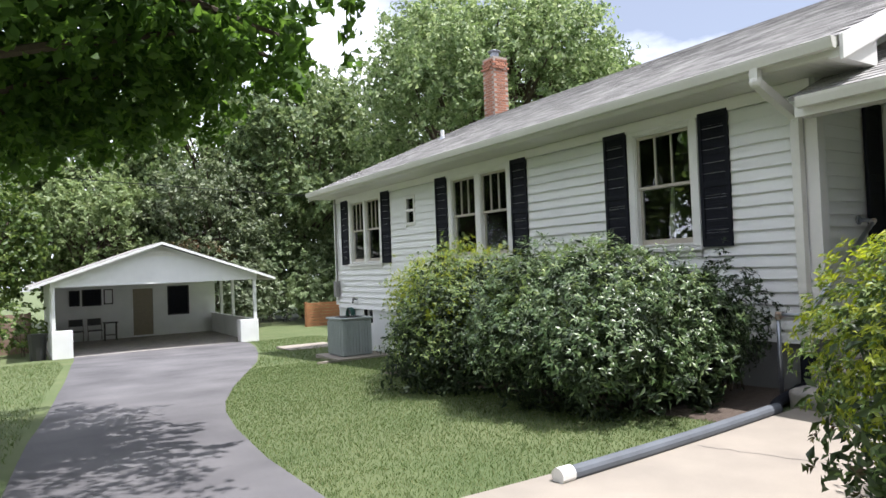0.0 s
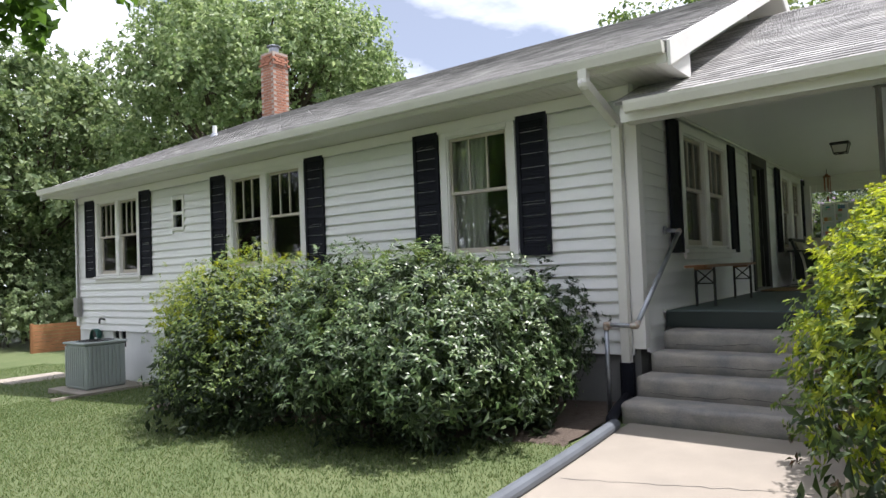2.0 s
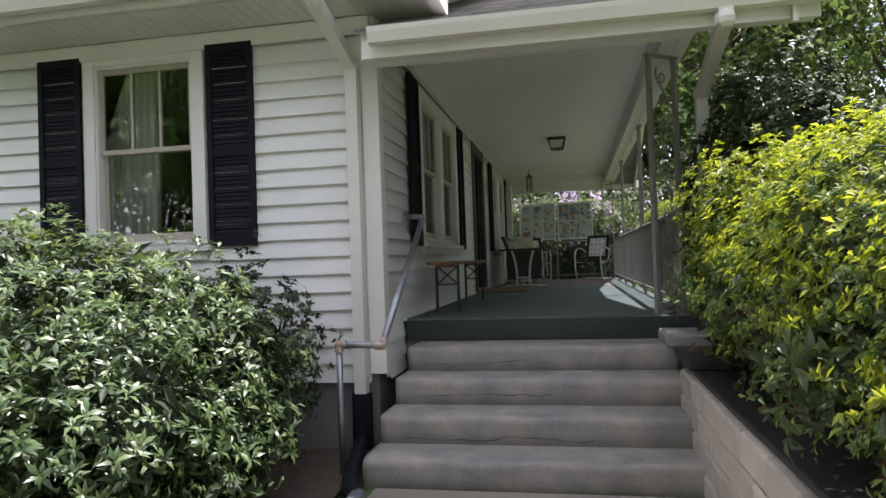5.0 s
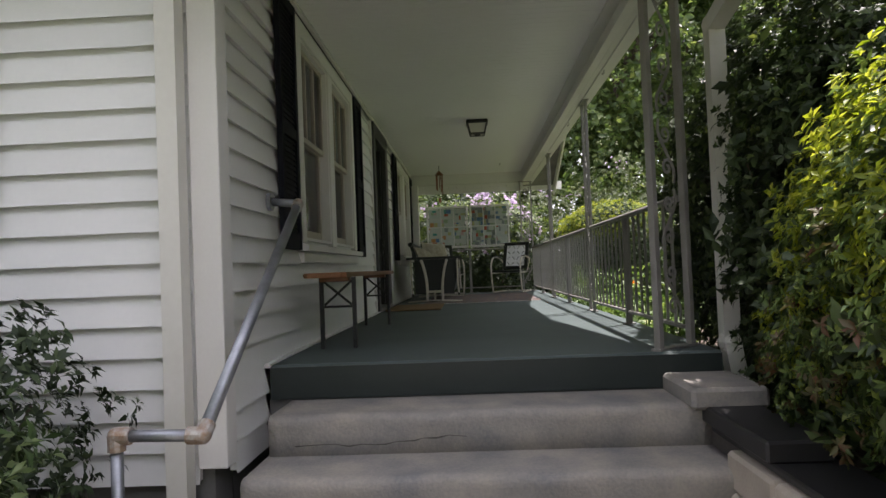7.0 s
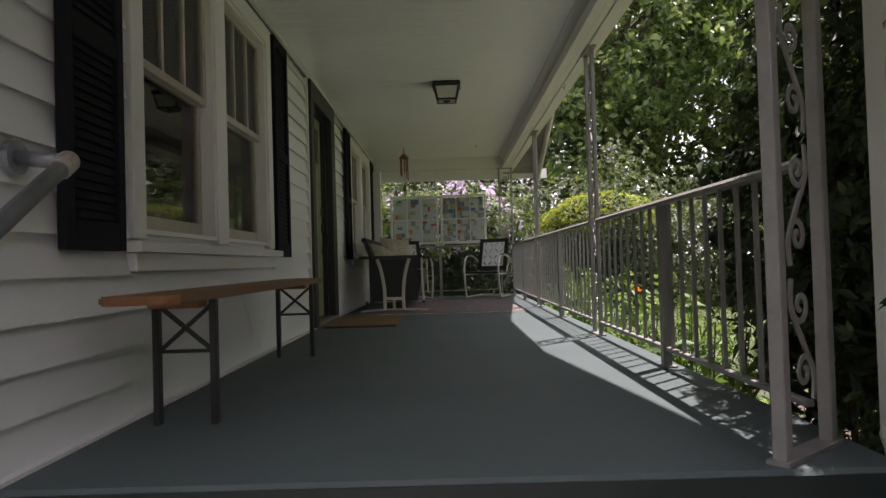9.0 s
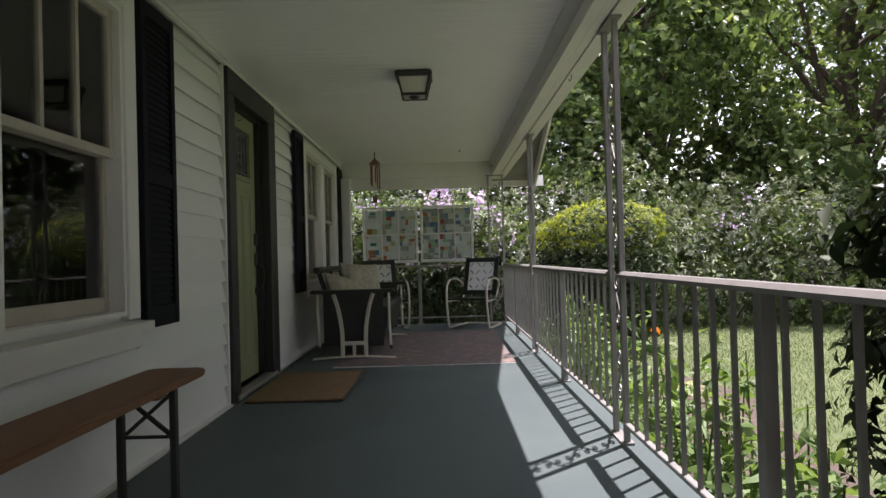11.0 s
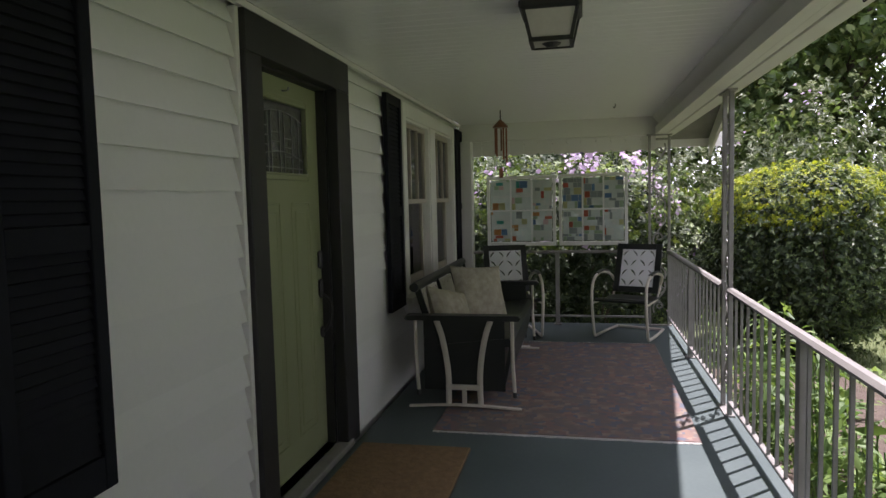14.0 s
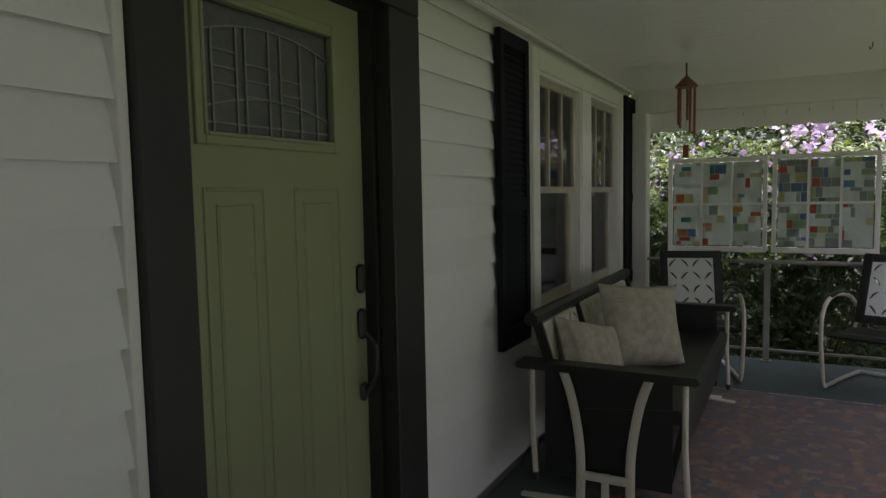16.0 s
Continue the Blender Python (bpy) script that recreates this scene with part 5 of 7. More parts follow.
# bench
bench = thing("bench", "long pine bench with folding dark steel legs", "bench")
bm = bmesh.new()
pts = [(7.87, 3.36), (10.19, 3.36), (10.235, 3.37), (10.25, 3.41), (10.25, 3.57), (10.235, 3.605), (10.19, 3.615), (7.87, 3.615), (7.84, 3.585), (7.84, 3.39)]
extrude_poly(bm, pts, "z", 1.345, 1.375)
es = [e for e in bm.edges if abs(e.verts[0].co.z - e.verts[1].co.z) < 1e-6]
bmesh.ops.bevel(bm, geom=es, offset=0.006, segments=2, affect="EDGES")
part("seat_plank", bm, M_BENCHWOOD, bench)
for x in (8.22, 9.93):
    part("batten", boxed(x - 0.10, x - 0.02, 3.40, 3.58, 1.318, 1.344, 0.003), M_BENCHWOOD, bench)
    for y in (3.385, 3.59):
        part("leg", boxed(x - 0.017, x + 0.017, y - 0.012, y + 0.012, FL, 1.343, 0.003), M_CHAR, bench)
    part("leg_brace", tube(bmesh.new(), [(x, 3.40, 1.16), (x, 3.575, 1.16)], 0.007, 6), M_CHAR, bench)
    part("leg_brace", tube(bmesh.new(), [(x - 0.002, 3.40, 1.17), (x - 0.002, 3.575, 1.32)], 0.010, 4), M_CHAR, bench)
    part("leg_brace", tube(bmesh.new(), [(x + 0.012, 3.575, 1.17), (x + 0.012, 3.40, 1.32)], 0.010, 4), M_CHAR, bench)

# doormat and rug
doormat = thing("doormat", "brown coir doormat in front of the green door", "doormat")
part("backing", boxed(11.73, 12.83, 3.01, 3.66, FL, FL + 0.006, 0.002), M_CHAR, doormat, "dark rubber backing")
part("pile", boxed(11.734, 12.826, 3.014, 3.656, FL + 0.0062, FL + 0.02, 0.006), M_MAT, doormat)


def rug_material():
    m = mat("faded_rug", (0.19, 0.145, 0.12), (0.12, 0.105, 0.10), 0.95, scale=3.0, fine=90, bump=0.6, depth=0.004)
    n, l = m.node_tree.nodes, m.node_tree.links
    p = n["Principled BSDF"]
    src = p.inputs["Base Color"].links[0].from_socket
    tc = n.new("ShaderNodeTexCoord")
    vo = n.new("ShaderNodeTexVoronoi")
    vo.distance, vo.feature = "CHEBYCHEV", "F1"
    vo.inputs["Scale"].default_value, vo.inputs["Randomness"].default_value = 21.0, 0.8
    l.new(tc.outputs["Object"], vo.inputs["Vector"])
    rp = n.new("ShaderNodeValToRGB")
    rp.color_ramp.interpolation = "CONSTANT"
    e = rp.color_ramp.elements
    e[0].position, e[0].color = 0.0, (0.10, 0.12, 0.16, 1)
    e[1].position, e[1].color = 0.22, (0.24, 0.15, 0.115, 1)
    for pos, col in ((0.42, (0.19, 0.12, 0.11, 1)), (0.62, (0.26, 0.20, 0.15, 1)), (0.80, (0.12, 0.11, 0.12, 1))):
        e.new(pos).color = col
    sep = n.new("ShaderNodeSeparateColor")
    l.new(vo.outputs["Color"], sep.inputs["Color"])
    l.new(sep.outputs["Red"], rp.inputs["Fac"])
    ns = n.new("ShaderNodeTexNoise")
    ns.inputs["Scale"].default_value, ns.inputs["Detail"].default_value = 9.0, 6.0
    l.new(tc.outputs["Object"], ns.inputs["Vector"])
    mr = n.new("ShaderNodeMapRange")
    mr.inputs["From Min"].default_value, mr.inputs["From Max"].default_value, mr.inputs["To Max"].default_value = 0.36, 0.60, 0.85
    l.new(ns.outputs["Fac"], mr.inputs["Value"])
    mx = n.new("ShaderNodeMix")
    mx.data_type = "RGBA"
    l.new(mr.outputs["Result"], mx.inputs["Factor"])
    l.new(src, mx.inputs["A"])
    l.new(rp.outputs["Color"], mx.inputs["B"])
    l.new(mx.outputs["Result"], p.inputs["Base Color"])
    return m


rug = thing("rug", "faded red patterned rug with a pale fringe", "rug")
part("carpet", boxed(13.12, 15.72, 1.72, 3.30, FL, FL + 0.009, 0.003), rug_material(), rug)
for x, s in ((13.12, -1), (15.72, 1)):
    bm = bmesh.new()
    r3 = random.Random(3)
    for i in range(150):
        y = 1.725 + i * 0.0105
        box(bm, x, x + s * r3.uniform(0.015, 0.035), y, y + 0.006, FL, FL + 0.004)
    part("fringe", bm, M_CURTAIN, rug, "pale cotton fringe")
tagged(part("paper", boxed(15.40, 15.52, 2.88, 3.02, FL + 0.0095, FL + 0.012), M_CURTAIN), "pale flat paper lying on the rug", "paper")

# ---- stained glass sashes ----
ART = [mat("art_" + nm, c, rough=0.25, scale=20, bump=0.1) for nm, c in (("red", (0.70, 0.22, 0.14)), ("orange", (0.78, 0.40, 0.16)), ("teal", (0.12, 0.48, 0.42)), ("blue", (0.22, 0.36, 0.58)), ("white", (0.80, 0.82, 0.76)), ("yellow", (0.70, 0.68, 0.36)), ("green", (0.48, 0.62, 0.42)), ("smoke", (0.42, 0.46, 0.45)), ("pink", (0.80, 0.58, 0.56)))]


def translucent_copy(m):
    n, l = m.node_tree.nodes, m.node_tree.links
    p, out = n["Principled BSDF"], n["Material Output"]
    tr, ms = n.new("ShaderNodeBsdfTranslucent"), n.new("ShaderNodeMixShader")
    l.new(p.inputs["Base Color"].links[0].from_socket, tr.inputs["Color"])
    ms.inputs[0].default_value = 0.55
    l.new(p.outputs[0], ms.inputs[1])
    l.new(tr.outputs[0], ms.inputs[2])
    clear, ms2 = n.new("ShaderNodeBsdfTransparent"), n.new("ShaderNodeMixShader")
    l.new(p.inputs["Base Color"].links[0].from_socket, clear.inputs["Color"])
    ms2.inputs[0].default_value = 0.12
    l.new(ms.outputs[0], ms2.inputs[1])
    l.new(clear.outputs[0], ms2.inputs[2])
    l.new(ms2.outputs[0], out.inputs["Surface"])


ART_MESH = []
for m_art in ART:
    translucent_copy(m_art)
    bm = boxed(-0.0015, 0.0015, 0, 1, 0, 1)
    me = bpy.data.meshes.new("glass_tile")
    bm.to_mesh(me)
    bm.free()
    me.materials.append(m_art)
    ART_MESH.append(me)
M_MILK = mat("frosted_pane", (0.72, 0.76, 0.70), (0.58, 0.64, 0.60), 0.3, scale=14, fine=90, bump=0.3)
translucent_copy(M_MILK)


def art_sash(y0, y1, z0, z1, x, seed, dull):
    a = thing("stained_glass_sash", "old white six-pane sash with coloured glass squares" if not dull else "old white six-pane sash with muted glass squares", "stained glass", "hanging sashes")
    r4 = random.Random(seed)
    fw = 0.035
    bm = bmesh.new()
    for p, q, c, d in ((y0, y0 + fw, z0, z1), (y1 - fw, y1, z0, z1), (y0 + fw, y1 - fw, z0, z0 + fw + 0.01), (y0 + fw, y1 - fw, z1 - fw, z1)):
        box(bm, x - 0.018, x + 0.018, p, q, c, d, 0.003)
    part("frame", bm, M_TRIM, a)
    gw, gh = (y1 - y0 - 2 * fw) / 3, (z1 - z0 - 2 * fw - 0.01) / 2
    for k in (1, 2):
        part("muntin", boxed(x - 0.012, x + 0.012, y0 + fw + k * gw - 0.009, y0 + fw + k * gw + 0.009, z0 + fw, z1 - fw), M_TRIM, a)
    part("muntin", boxed(x - 0.0115, x + 0.0115, y0 + fw, y1 - fw, z0 + fw + 0.01 + gh - 0.009, z0 + fw + 0.01 + gh + 0.009), M_TRIM, a)
    for i in range(3):
        for j in range(2):
            py, pz = y0 + fw + i * gw + 0.01, z0 + fw + 0.01 + j * gh + 0.01
            pw, ph = gw - 0.02, gh - 0.02
            pane = part("pane", boxed(x - 0.0015, x + 0.0015, py, py + pw, pz, pz + ph), M_MILK, a)
            pane.visible_shadow = False
            z = pz
            while z < pz + ph - 0.02:
                h = min(r4.uniform(0.03, 0.085), pz + ph - z)
                y = py
                while y < py + pw - 0.015:
                    w = min(r4.uniform(0.03, 0.10), py + pw - y)
                    if r4.random() < (0.62 if not dull else 0.7):
                        pick = r4.choice([4, 4, 4, 4, 4, 5, 6, 7, 7, 4, 0, 1, 2, 3, 8, 4]) if not dull else r4.choice([4, 7, 7, 7, 4, 6, 3, 5, 0, 7, 4, 7, 6])
                        shared("glass_tile", ART_MESH[pick], pane, Matrix.Translation((x - 0.0035, y + 0.002, z + 0.002)) @ Matrix.Diagonal((1, max(w - 0.004, 0.01), max(h - 0.004, 0.01), 1)))
                    y += w
                z += h
    for y in (y0 + 0.12, y1 - 0.12):
        part("wire", tube(bmesh.new(), [(x, y, z1), (x, y, BZ)], 0.0025, 4), M_GALV, a)
    return a


art_sash(2.68, 3.475, 1.765, 2.575, 16.98, 8, False)
art_sash(1.88, 2.645, 1.765, 2.582, 16.98, 17, True)

# ---- carport ----
carport = thing("carport", "white gabled carport with a low wall on one side", "carport")
CF, CX0, CX1, CY0, CY1, CE = -0.93, 0.80, 7.02, 23.2, 29.2, 1.22
CR = (CX0 + CX1) / 2
part("slab", boxed(CX0 - 0.05, CX1 + 0.05, CY0 - 0.12, CY1 + 0.1, CF - 0.35, CF, 0.01), M_CONC, carport)
cuts = [CX0, 3.80, 4.62, 5.15, 5.95, CX1]
for p, q in zip(cuts, cuts[1:]):
    if (p, q) == (3.80, 4.62):
        spans = ((1.02, CE + 0.2),)
    elif (p, q) == (5.15, 5.95):
        spans = ((CF, -0.13), (1.02, CE + 0.2))
    else:
        spans = ((CF, CE + 0.2),)
    for lo, hi in spans:
        part("rear_wall", boxed(p, q, CY1, CY1 + 0.15, lo, hi), M_WHITE, carport)
part("side_wall", boxed(CX0, CX0 + 0.14, CY0 + 0.7, CY1 - 0.002, CF, CE), M_WHITE, carport)
part("low_wall", boxed(CX1 - 0.16, CX1, CY0 + 0.4, CY1 - 0.002, CF, -0.16), M_WHITE, carport)
part("pier", boxed(CX0, CX0 + 0.56, CY0, CY0 + 0.40, CF, -0.09, 0.01), M_WHITE, carport)
part("pier", boxed(CX1 - 0.62, CX1, CY0, CY0 + 0.398, CF, -0.16, 0.01), M_WHITE, carport)
for x, y, z in ((CX0 + 0.06, CY0 + 0.1, -0.09), (CX1 - 0.08, CY0 + 0.1, -0.16), (CX1 - 0.08, CY0 + 2.9, -0.16), (CX1 - 0.08, CY0 + 4.6, -0.16)):
    part("post", boxed(x - 0.05, x + 0.05, y - 0.05, y + 0.05, z, CE, 0.004), M_WHITE, carport)
part("header", boxed(CX0, CX1, CY0 + 0.04, CY0 + 0.20, CE, CE + 0.18), M_WHITE, carport)
part("side_beam", boxed(CX1 - 0.15, CX1, CY0 + 0.2, CY1 - 0.002, CE, CE + 0.18), M_WHITE, carport)
part("side_beam", boxed(CX0, CX0 + 0.15, CY0 + 0.2, CY1 - 0.002, CE + 0.002, CE + 0.18), M_WHITE, carport)
part("inner_ceiling", boxed(CX0 + 0.15, CX1 - 0.15, CY0 + 0.2, CY1 - 0.002, CE + 0.15, CE + 0.17), M_SOFFIT, carport)
bm = bmesh.new()
AP = 2.50
extrude_poly(bm, [(CX0 - 0.02, CE + 0.18), (CX1 + 0.02, CE + 0.18), (CR, AP - 0.05)], "y", CY0 + 0.04, CY0 + 0.12)
part("gable", bm, M_WHITE, carport)
bm = bmesh.new()
for k in range(5):
    w = 0.55 - k * 0.11
    box(bm, CR - w, CR + w, CY0 + 0.015, CY0 + 0.038, 2.10 + k * 0.06, 2.14 + k * 0.06)
part("gable_vent", bm, M_SOFFIT, carport, "slatted vent in the gable")
for s in (-1, 1):
    bm = bmesh.new()
    xe = CR + s * 3.66
    extrude_poly(bm, [(xe, CE + 0.06), (CR, AP + 0.06), (CR, AP), (xe, CE)], "y", CY0 - 0.25, CY1 + 0.3)
    part("roof", bm, M_SHINGLE, carport, "grey shingle roof")
    bm = bmesh.new()
    extrude_poly(bm, [(xe, CE + 0.05), (CR, AP + 0.05), (CR, AP - 0.03), (xe, CE - 0.03)], "y", CY0 - 0.29, CY0 - 0.255)
    part("rake", bm, M_WHITE, carport)
    part("eave_board", boxed(xe - 0.02 * s, xe + 0.02 * s, CY0 - 0.25, CY1 + 0.3, CE - 0.04, CE + 0.055), M_SOFFIT, carport)
M_TAN = mat("tan_door_paint", (0.30, 0.26, 0.19), (0.24, 0.21, 0.15), 0.6)
cdoor = part("door", boxed(3.84, 4.58, CY1 + 0.03, CY1 + 0.07, CF + 0.01, 0.98, 0.004), M_TAN, carport, "tan panelled door")
bm = bmesh.new()
for a in (3.92, 4.25):
    for c, d in ((-0.75, -0.1), (0.05, 0.85)):
        frame_ring(bm, a, a + 0.25, c, d, 0.02, CY1 + 0.02, CY1 + 0.032)
part("panel", bm, M_TAN, cdoor)
part("door_frame", frame_ring(bmesh.new(), 3.78, 4.64, CF, 1.04, 0.06, CY1 - 0.02, CY1 + 0.08), M_WHITE, carport)
part("window_frame", frame_ring(bmesh.new(), 5.13, 5.97, -0.15, 1.04, 0.05, CY1 - 0.02, CY1 + 0.06), M_CHAR, carport)
part("window_pane", boxed(5.18, 5.92, CY1 + 0.03, CY1 + 0.035, -0.1, 0.99), M_BLACK, carport)


def frame_pic(x0, x1, z0, z1, material, label):
    g = thing("framed_board", label, "wall board", "carport boards")
    part("frame", frame_ring(bmesh.new(), x0, x1, z0, z1, 0.04, CY1 - 0.04, CY1 - 0.005), M_CHAR, g)
    part("face", boxed(x0 + 0.03, x1 - 0.03, CY1 - 0.025, CY1 - 0.006, z0 + 0.03, z1 - 0.03), material, g)


frame_pic(1.62, 1.98, 0.42, 1.02, M_BLACK, "narrow dark board on the carport wall")
frame_pic(2.05, 2.72, 0.40, 1.04, M_BLACK, "wide dark board on the carport wall")
frame_pic(2.80, 3.13, 0.43, 1.02, M_WHITE, "white framed picture on the carport wall")
def patio_chair():
    pc = thing("folding_chair", "dark folding patio chair in the carport", "chair", "carport chairs")
    part("seat", boxed(-0.24, 0.24, -0.24, 0.22, 0.40, 0.44, 0.01), M_CHAR, pc)
    part("backrest", boxed(-0.24, 0.24, 0.22, 0.26, 0.60, 0.86, 0.01), M_CHAR, pc)
    for x in (-0.23, 0.23):
        part("leg", tube(bmesh.new(), [(x, -0.25, 0.0), (x, 0.24, 0.86)], 0.014, 6), M_METAL, pc)
        part("leg", tube(bmesh.new(), [(x, 0.25, 0.0), (x, -0.2, 0.42)], 0.014, 6), M_METAL, pc)
    return pc


pc = patio_chair()
pc.matrix_basis = pose(1.80, 28.6, CF)
copy_thing(pc, pose(2.42, 28.65, CF))
tbl = thing("side_table", "small dark side table in the carport", "table")
part("top", boxed(2.70, 3.20, 28.4, 28.8, CF + 0.66, CF + 0.70, 0.01), M_CHAR, tbl)
for x in (2.75, 3.15):
    for y in (28.45, 28.75):
        part("leg", boxed(x - 0.015, x + 0.015, y - 0.015, y + 0.015, CF, CF + 0.66), M_CHAR, tbl)
part("shelf", boxed(2.75, 3.15, 28.45, 28.75, CF + 0.2, CF + 0.22), M_CHAR, tbl)
bin_ob = part("rubbish_bin", tube(bmesh.new(), [(0.45, 23.7, ground_z(0.45, 23.7) - 0.02), (0.45, 23.7, ground_z(0.45, 23.7) + 0.75), (0.45, 23.7, ground_z(0.45, 23.7) + 0.80)], [0.20, 0.26, 0.27], 14), M_CHAR)
tagged(bin_ob, "dark plastic rubbish bin beside the carport", "rubbish bin")

# ---- air conditioner and hose ----
ac = thing("air_conditioner", "grey-green outdoor air conditioner on a pad", "air conditioner")
M_AC = mat("ac_paint", (0.36, 0.40, 0.38), (0.30, 0.33, 0.32), 0.5, scale=3)
az = ground_z(6.1, 13.6)
part("pad", boxed(5.55, 6.75, 12.95, 14.25, az - 0.12, az + 0.06, 0.01), M_WALK, ac)
part("body", boxed(5.74, 6.46, 13.22, 13.98, az + 0.06, az + 0.84, 0.03), M_AC, ac)
part("top", boxed(5.71, 6.49, 13.19, 14.01, az + 0.84, az + 0.88, 0.012), M_AC, ac)
bm = bmesh.new()
for k in range(9):
    box(bm, 5.715, 5.738, 13.27 + k * 0.078, 13.30 + k * 0.078, az + 0.12, az + 0.80)
    box(bm, 5.80 + k * 0.068, 5.825 + k * 0.068, 13.198, 13.218, az + 0.12, az + 0.80)
part("louvres", bm, M_AC, ac)
bm = bmesh.new()
for k in range(6):
    tube(bm, [(6.1 + (0.06 + 0.05 * k) * math.cos(a / 10 * math.pi), 13.6 + (0.06 + 0.05 * k) * math.sin(a / 10 * math.pi), az + 0.885) for a in range(21)], 0.006, 4)
part("fan_grille", bm, M_CHAR, ac)
M_HOSE = mat("green_hose", (0.02, 0.09, 0.075), (0.015, 0.06, 0.05), 0.45)
hose = thing("hose_reel", "green garden hose coiled on the foundation wall", "hose")
bm = bmesh.new()
for k in range(5):
    tube(bm, [(6.90 - 0.02 * k, 15.2 + 0.17 * math.cos(a / 10 * math.pi), 0.28 + 0.22 * math.sin(a / 10 * math.pi)) for a in range(21)], 0.016, 6)
part("coil", bm, M_HOSE, hose)
part("bracket", boxed(6.84, 6.955, 15.12, 15.28, 0.34, 0.46, 0.01), M_CHAR, hose)
tap = thing("tap", "small metal garden tap on the siding", "tap")
part("spout", tube(bmesh.new(), bend([(6.93, 14.95, 0.70), (6.84, 14.95, 0.72), (6.82, 14.95, 0.62)]), 0.02, 8), M_CHAR, tap)
meter = thing("electric_meter", "grey electric meter box at the rear corner", "meter box")
part("box", boxed(6.80, 6.905, 15.86, 16.04, 0.75, 1.15, 0.01), M_METAL, meter)
part("conduit", tube(bmesh.new(), [(6.87, 15.95, 1.15), (6.87, 15.95, 3.25)], 0.022, 8), M_METAL, meter)
wire = thing("overhead_wire", "thin dark service wire running off the eaves", "cable")
part("strand", tube(bmesh.new(), bend([(6.4, 16.2, 3.35), (-2, 22, 4.6), (-14, 30, 7.0)], 8), 0.012, 4), M_CHAR, wire)
edge_board = part("edging", boxed(5.0, 6.7, 12.75, 12.80, ground_z(5, 12.8) - 0.03, ground_z(5, 12.8) + 0.05), M_WALK)
tagged(edge_board, "pale concrete edging strip in the lawn", "edging", kind="structure")
slab2 = part("stepping_slab", boxed(6.0, 7.4, 17.1, 18.3, ground_z(6.8, 17.6) - 0.05, ground_z(6.8, 17.6) + 0.04, 0.01), M_WALK)
tagged(slab2, "pale concrete slab on the lawn behind the house", "slab", kind="structure")

# ---- fences ----
M_CEDAR = mat("cedar_fence", (0.36, 0.17, 0.07), (0.26, 0.12, 0.05), 0.85, scale=5, fine=60, bump=0.4, random_ob=0.15)
M_OLDFENCE = mat("old_fence", (0.32, 0.22, 0.16), (0.24, 0.17, 0.13), 0.9, scale=5, fine=60, bump=0.4, random_ob=0.15)


def fence(x0, x1, y, z0, h, material, flat, label):
    f = thing("fence", label, "fence")
    n = int((x1 - x0) / 2.0) + 1
    for k in range(n + 1):
        x = x0 + k * (x1 - x0) / n
        part("post", boxed(x - 0.05, x + 0.05, y, y + 0.1, z0 - 0.3, z0 + h + 0.03), material, f)
    if flat:
        bd = boxed(0, x1 - x0, -0.02, 0, 0, h / 8 - 0.012)
    else:
        bd = boxed(0, 0.135, -0.02, 0, 0, h)
    me = bpy.data.meshes.new("board")
    bd.to_mesh(me)
    bd.free()
    me.materials.append(material)
    if flat:
        for k in range(8):
            shared("board", me, f, Matrix.Translation((x0, y, z0 + k * h / 8)))
    else:
        for k in range(int((x1 - x0) / 0.145)):
            shared("board", me, f, Matrix.Translation((x0 + k * 0.145, y, z0 + random.Random(k).uniform(-0.02, 0.02))))


fence(10.6, 18.0, 28.0, ground_z(12, 28), 1.05, M_CEDAR, True, "new orange cedar fence of flat boards")
fence(-9.0, 0.3, 27.0, ground_z(-3, 27), 1.35, M_OLDFENCE, False, "old brown upright board fence beside the carport")

# ---- planting ----
L_BRIGHT = leafy("bright_hedge_leaf", (0.12, 0.175, 0.02), (0.23, 0.29, 0.036), (0.37, 0.41, 0.07), 0.5, 0.52)
L_OLIVE = leafy("olive_shrub_leaf", (0.055, 0.10, 0.024), (0.11, 0.175, 0.042), (0.22, 0.28, 0.07), 0.5, 0.3)
L_SILVER = leafy("glossy_shrub_leaf", (0.036, 0.072, 0.022), (0.08, 0.135, 0.045), (0.19, 0.25, 0.105), 0.62, 0.17)
# The next two tones serve evergreen leaves and the painted shade inside bushes.
L_DARK = leafy("dark_evergreen_and_shade_leaf", (0.013, 0.028, 0.009), (0.026, 0.047, 0.015), (0.05, 0.078, 0.024), 0.36, 0.1)
L_HEDGE = leafy("evergreen_hedge_and_shade_leaf", (0.020, 0.040, 0.012), (0.040, 0.068, 0.019), (0.078, 0.115, 0.033), 0.5, 0.2)
L_CLIP = leafy("clipped_hedge_leaf", (0.03, 0.06, 0.016), (0.06, 0.10, 0.028), (0.12, 0.17, 0.045), 0.55, 0.25)
L_RUST = leafy("rusty_leaf", (0.10, 0.045, 0.018), (0.055, 0.06, 0.02), (0.10, 0.09, 0.03), 0.4, 0.2)
L_SPRAY = leafy("maple_spray_leaf", (0.10, 0.16, 0.06), (0.21, 0.29, 0.12), (0.36, 0.43, 0.23), 0.5, 0.4)
L_TREE = leafy("maple_leaf", (0.045, 0.085, 0.024), (0.075, 0.125, 0.036), (0.12, 0.175, 0.06), 0.35, 0.35)
L_WOODS = leafy("woodland_leaf", (0.08, 0.13, 0.05), (0.15, 0.21, 0.09), (0.25, 0.31, 0.145), 0.45, 0.4)
L_LIGHT = leafy("young_tree_leaf", (0.13, 0.19, 0.07), (0.21, 0.28, 0.12), (0.31, 0.37, 0.19), 0.45, 0.35)
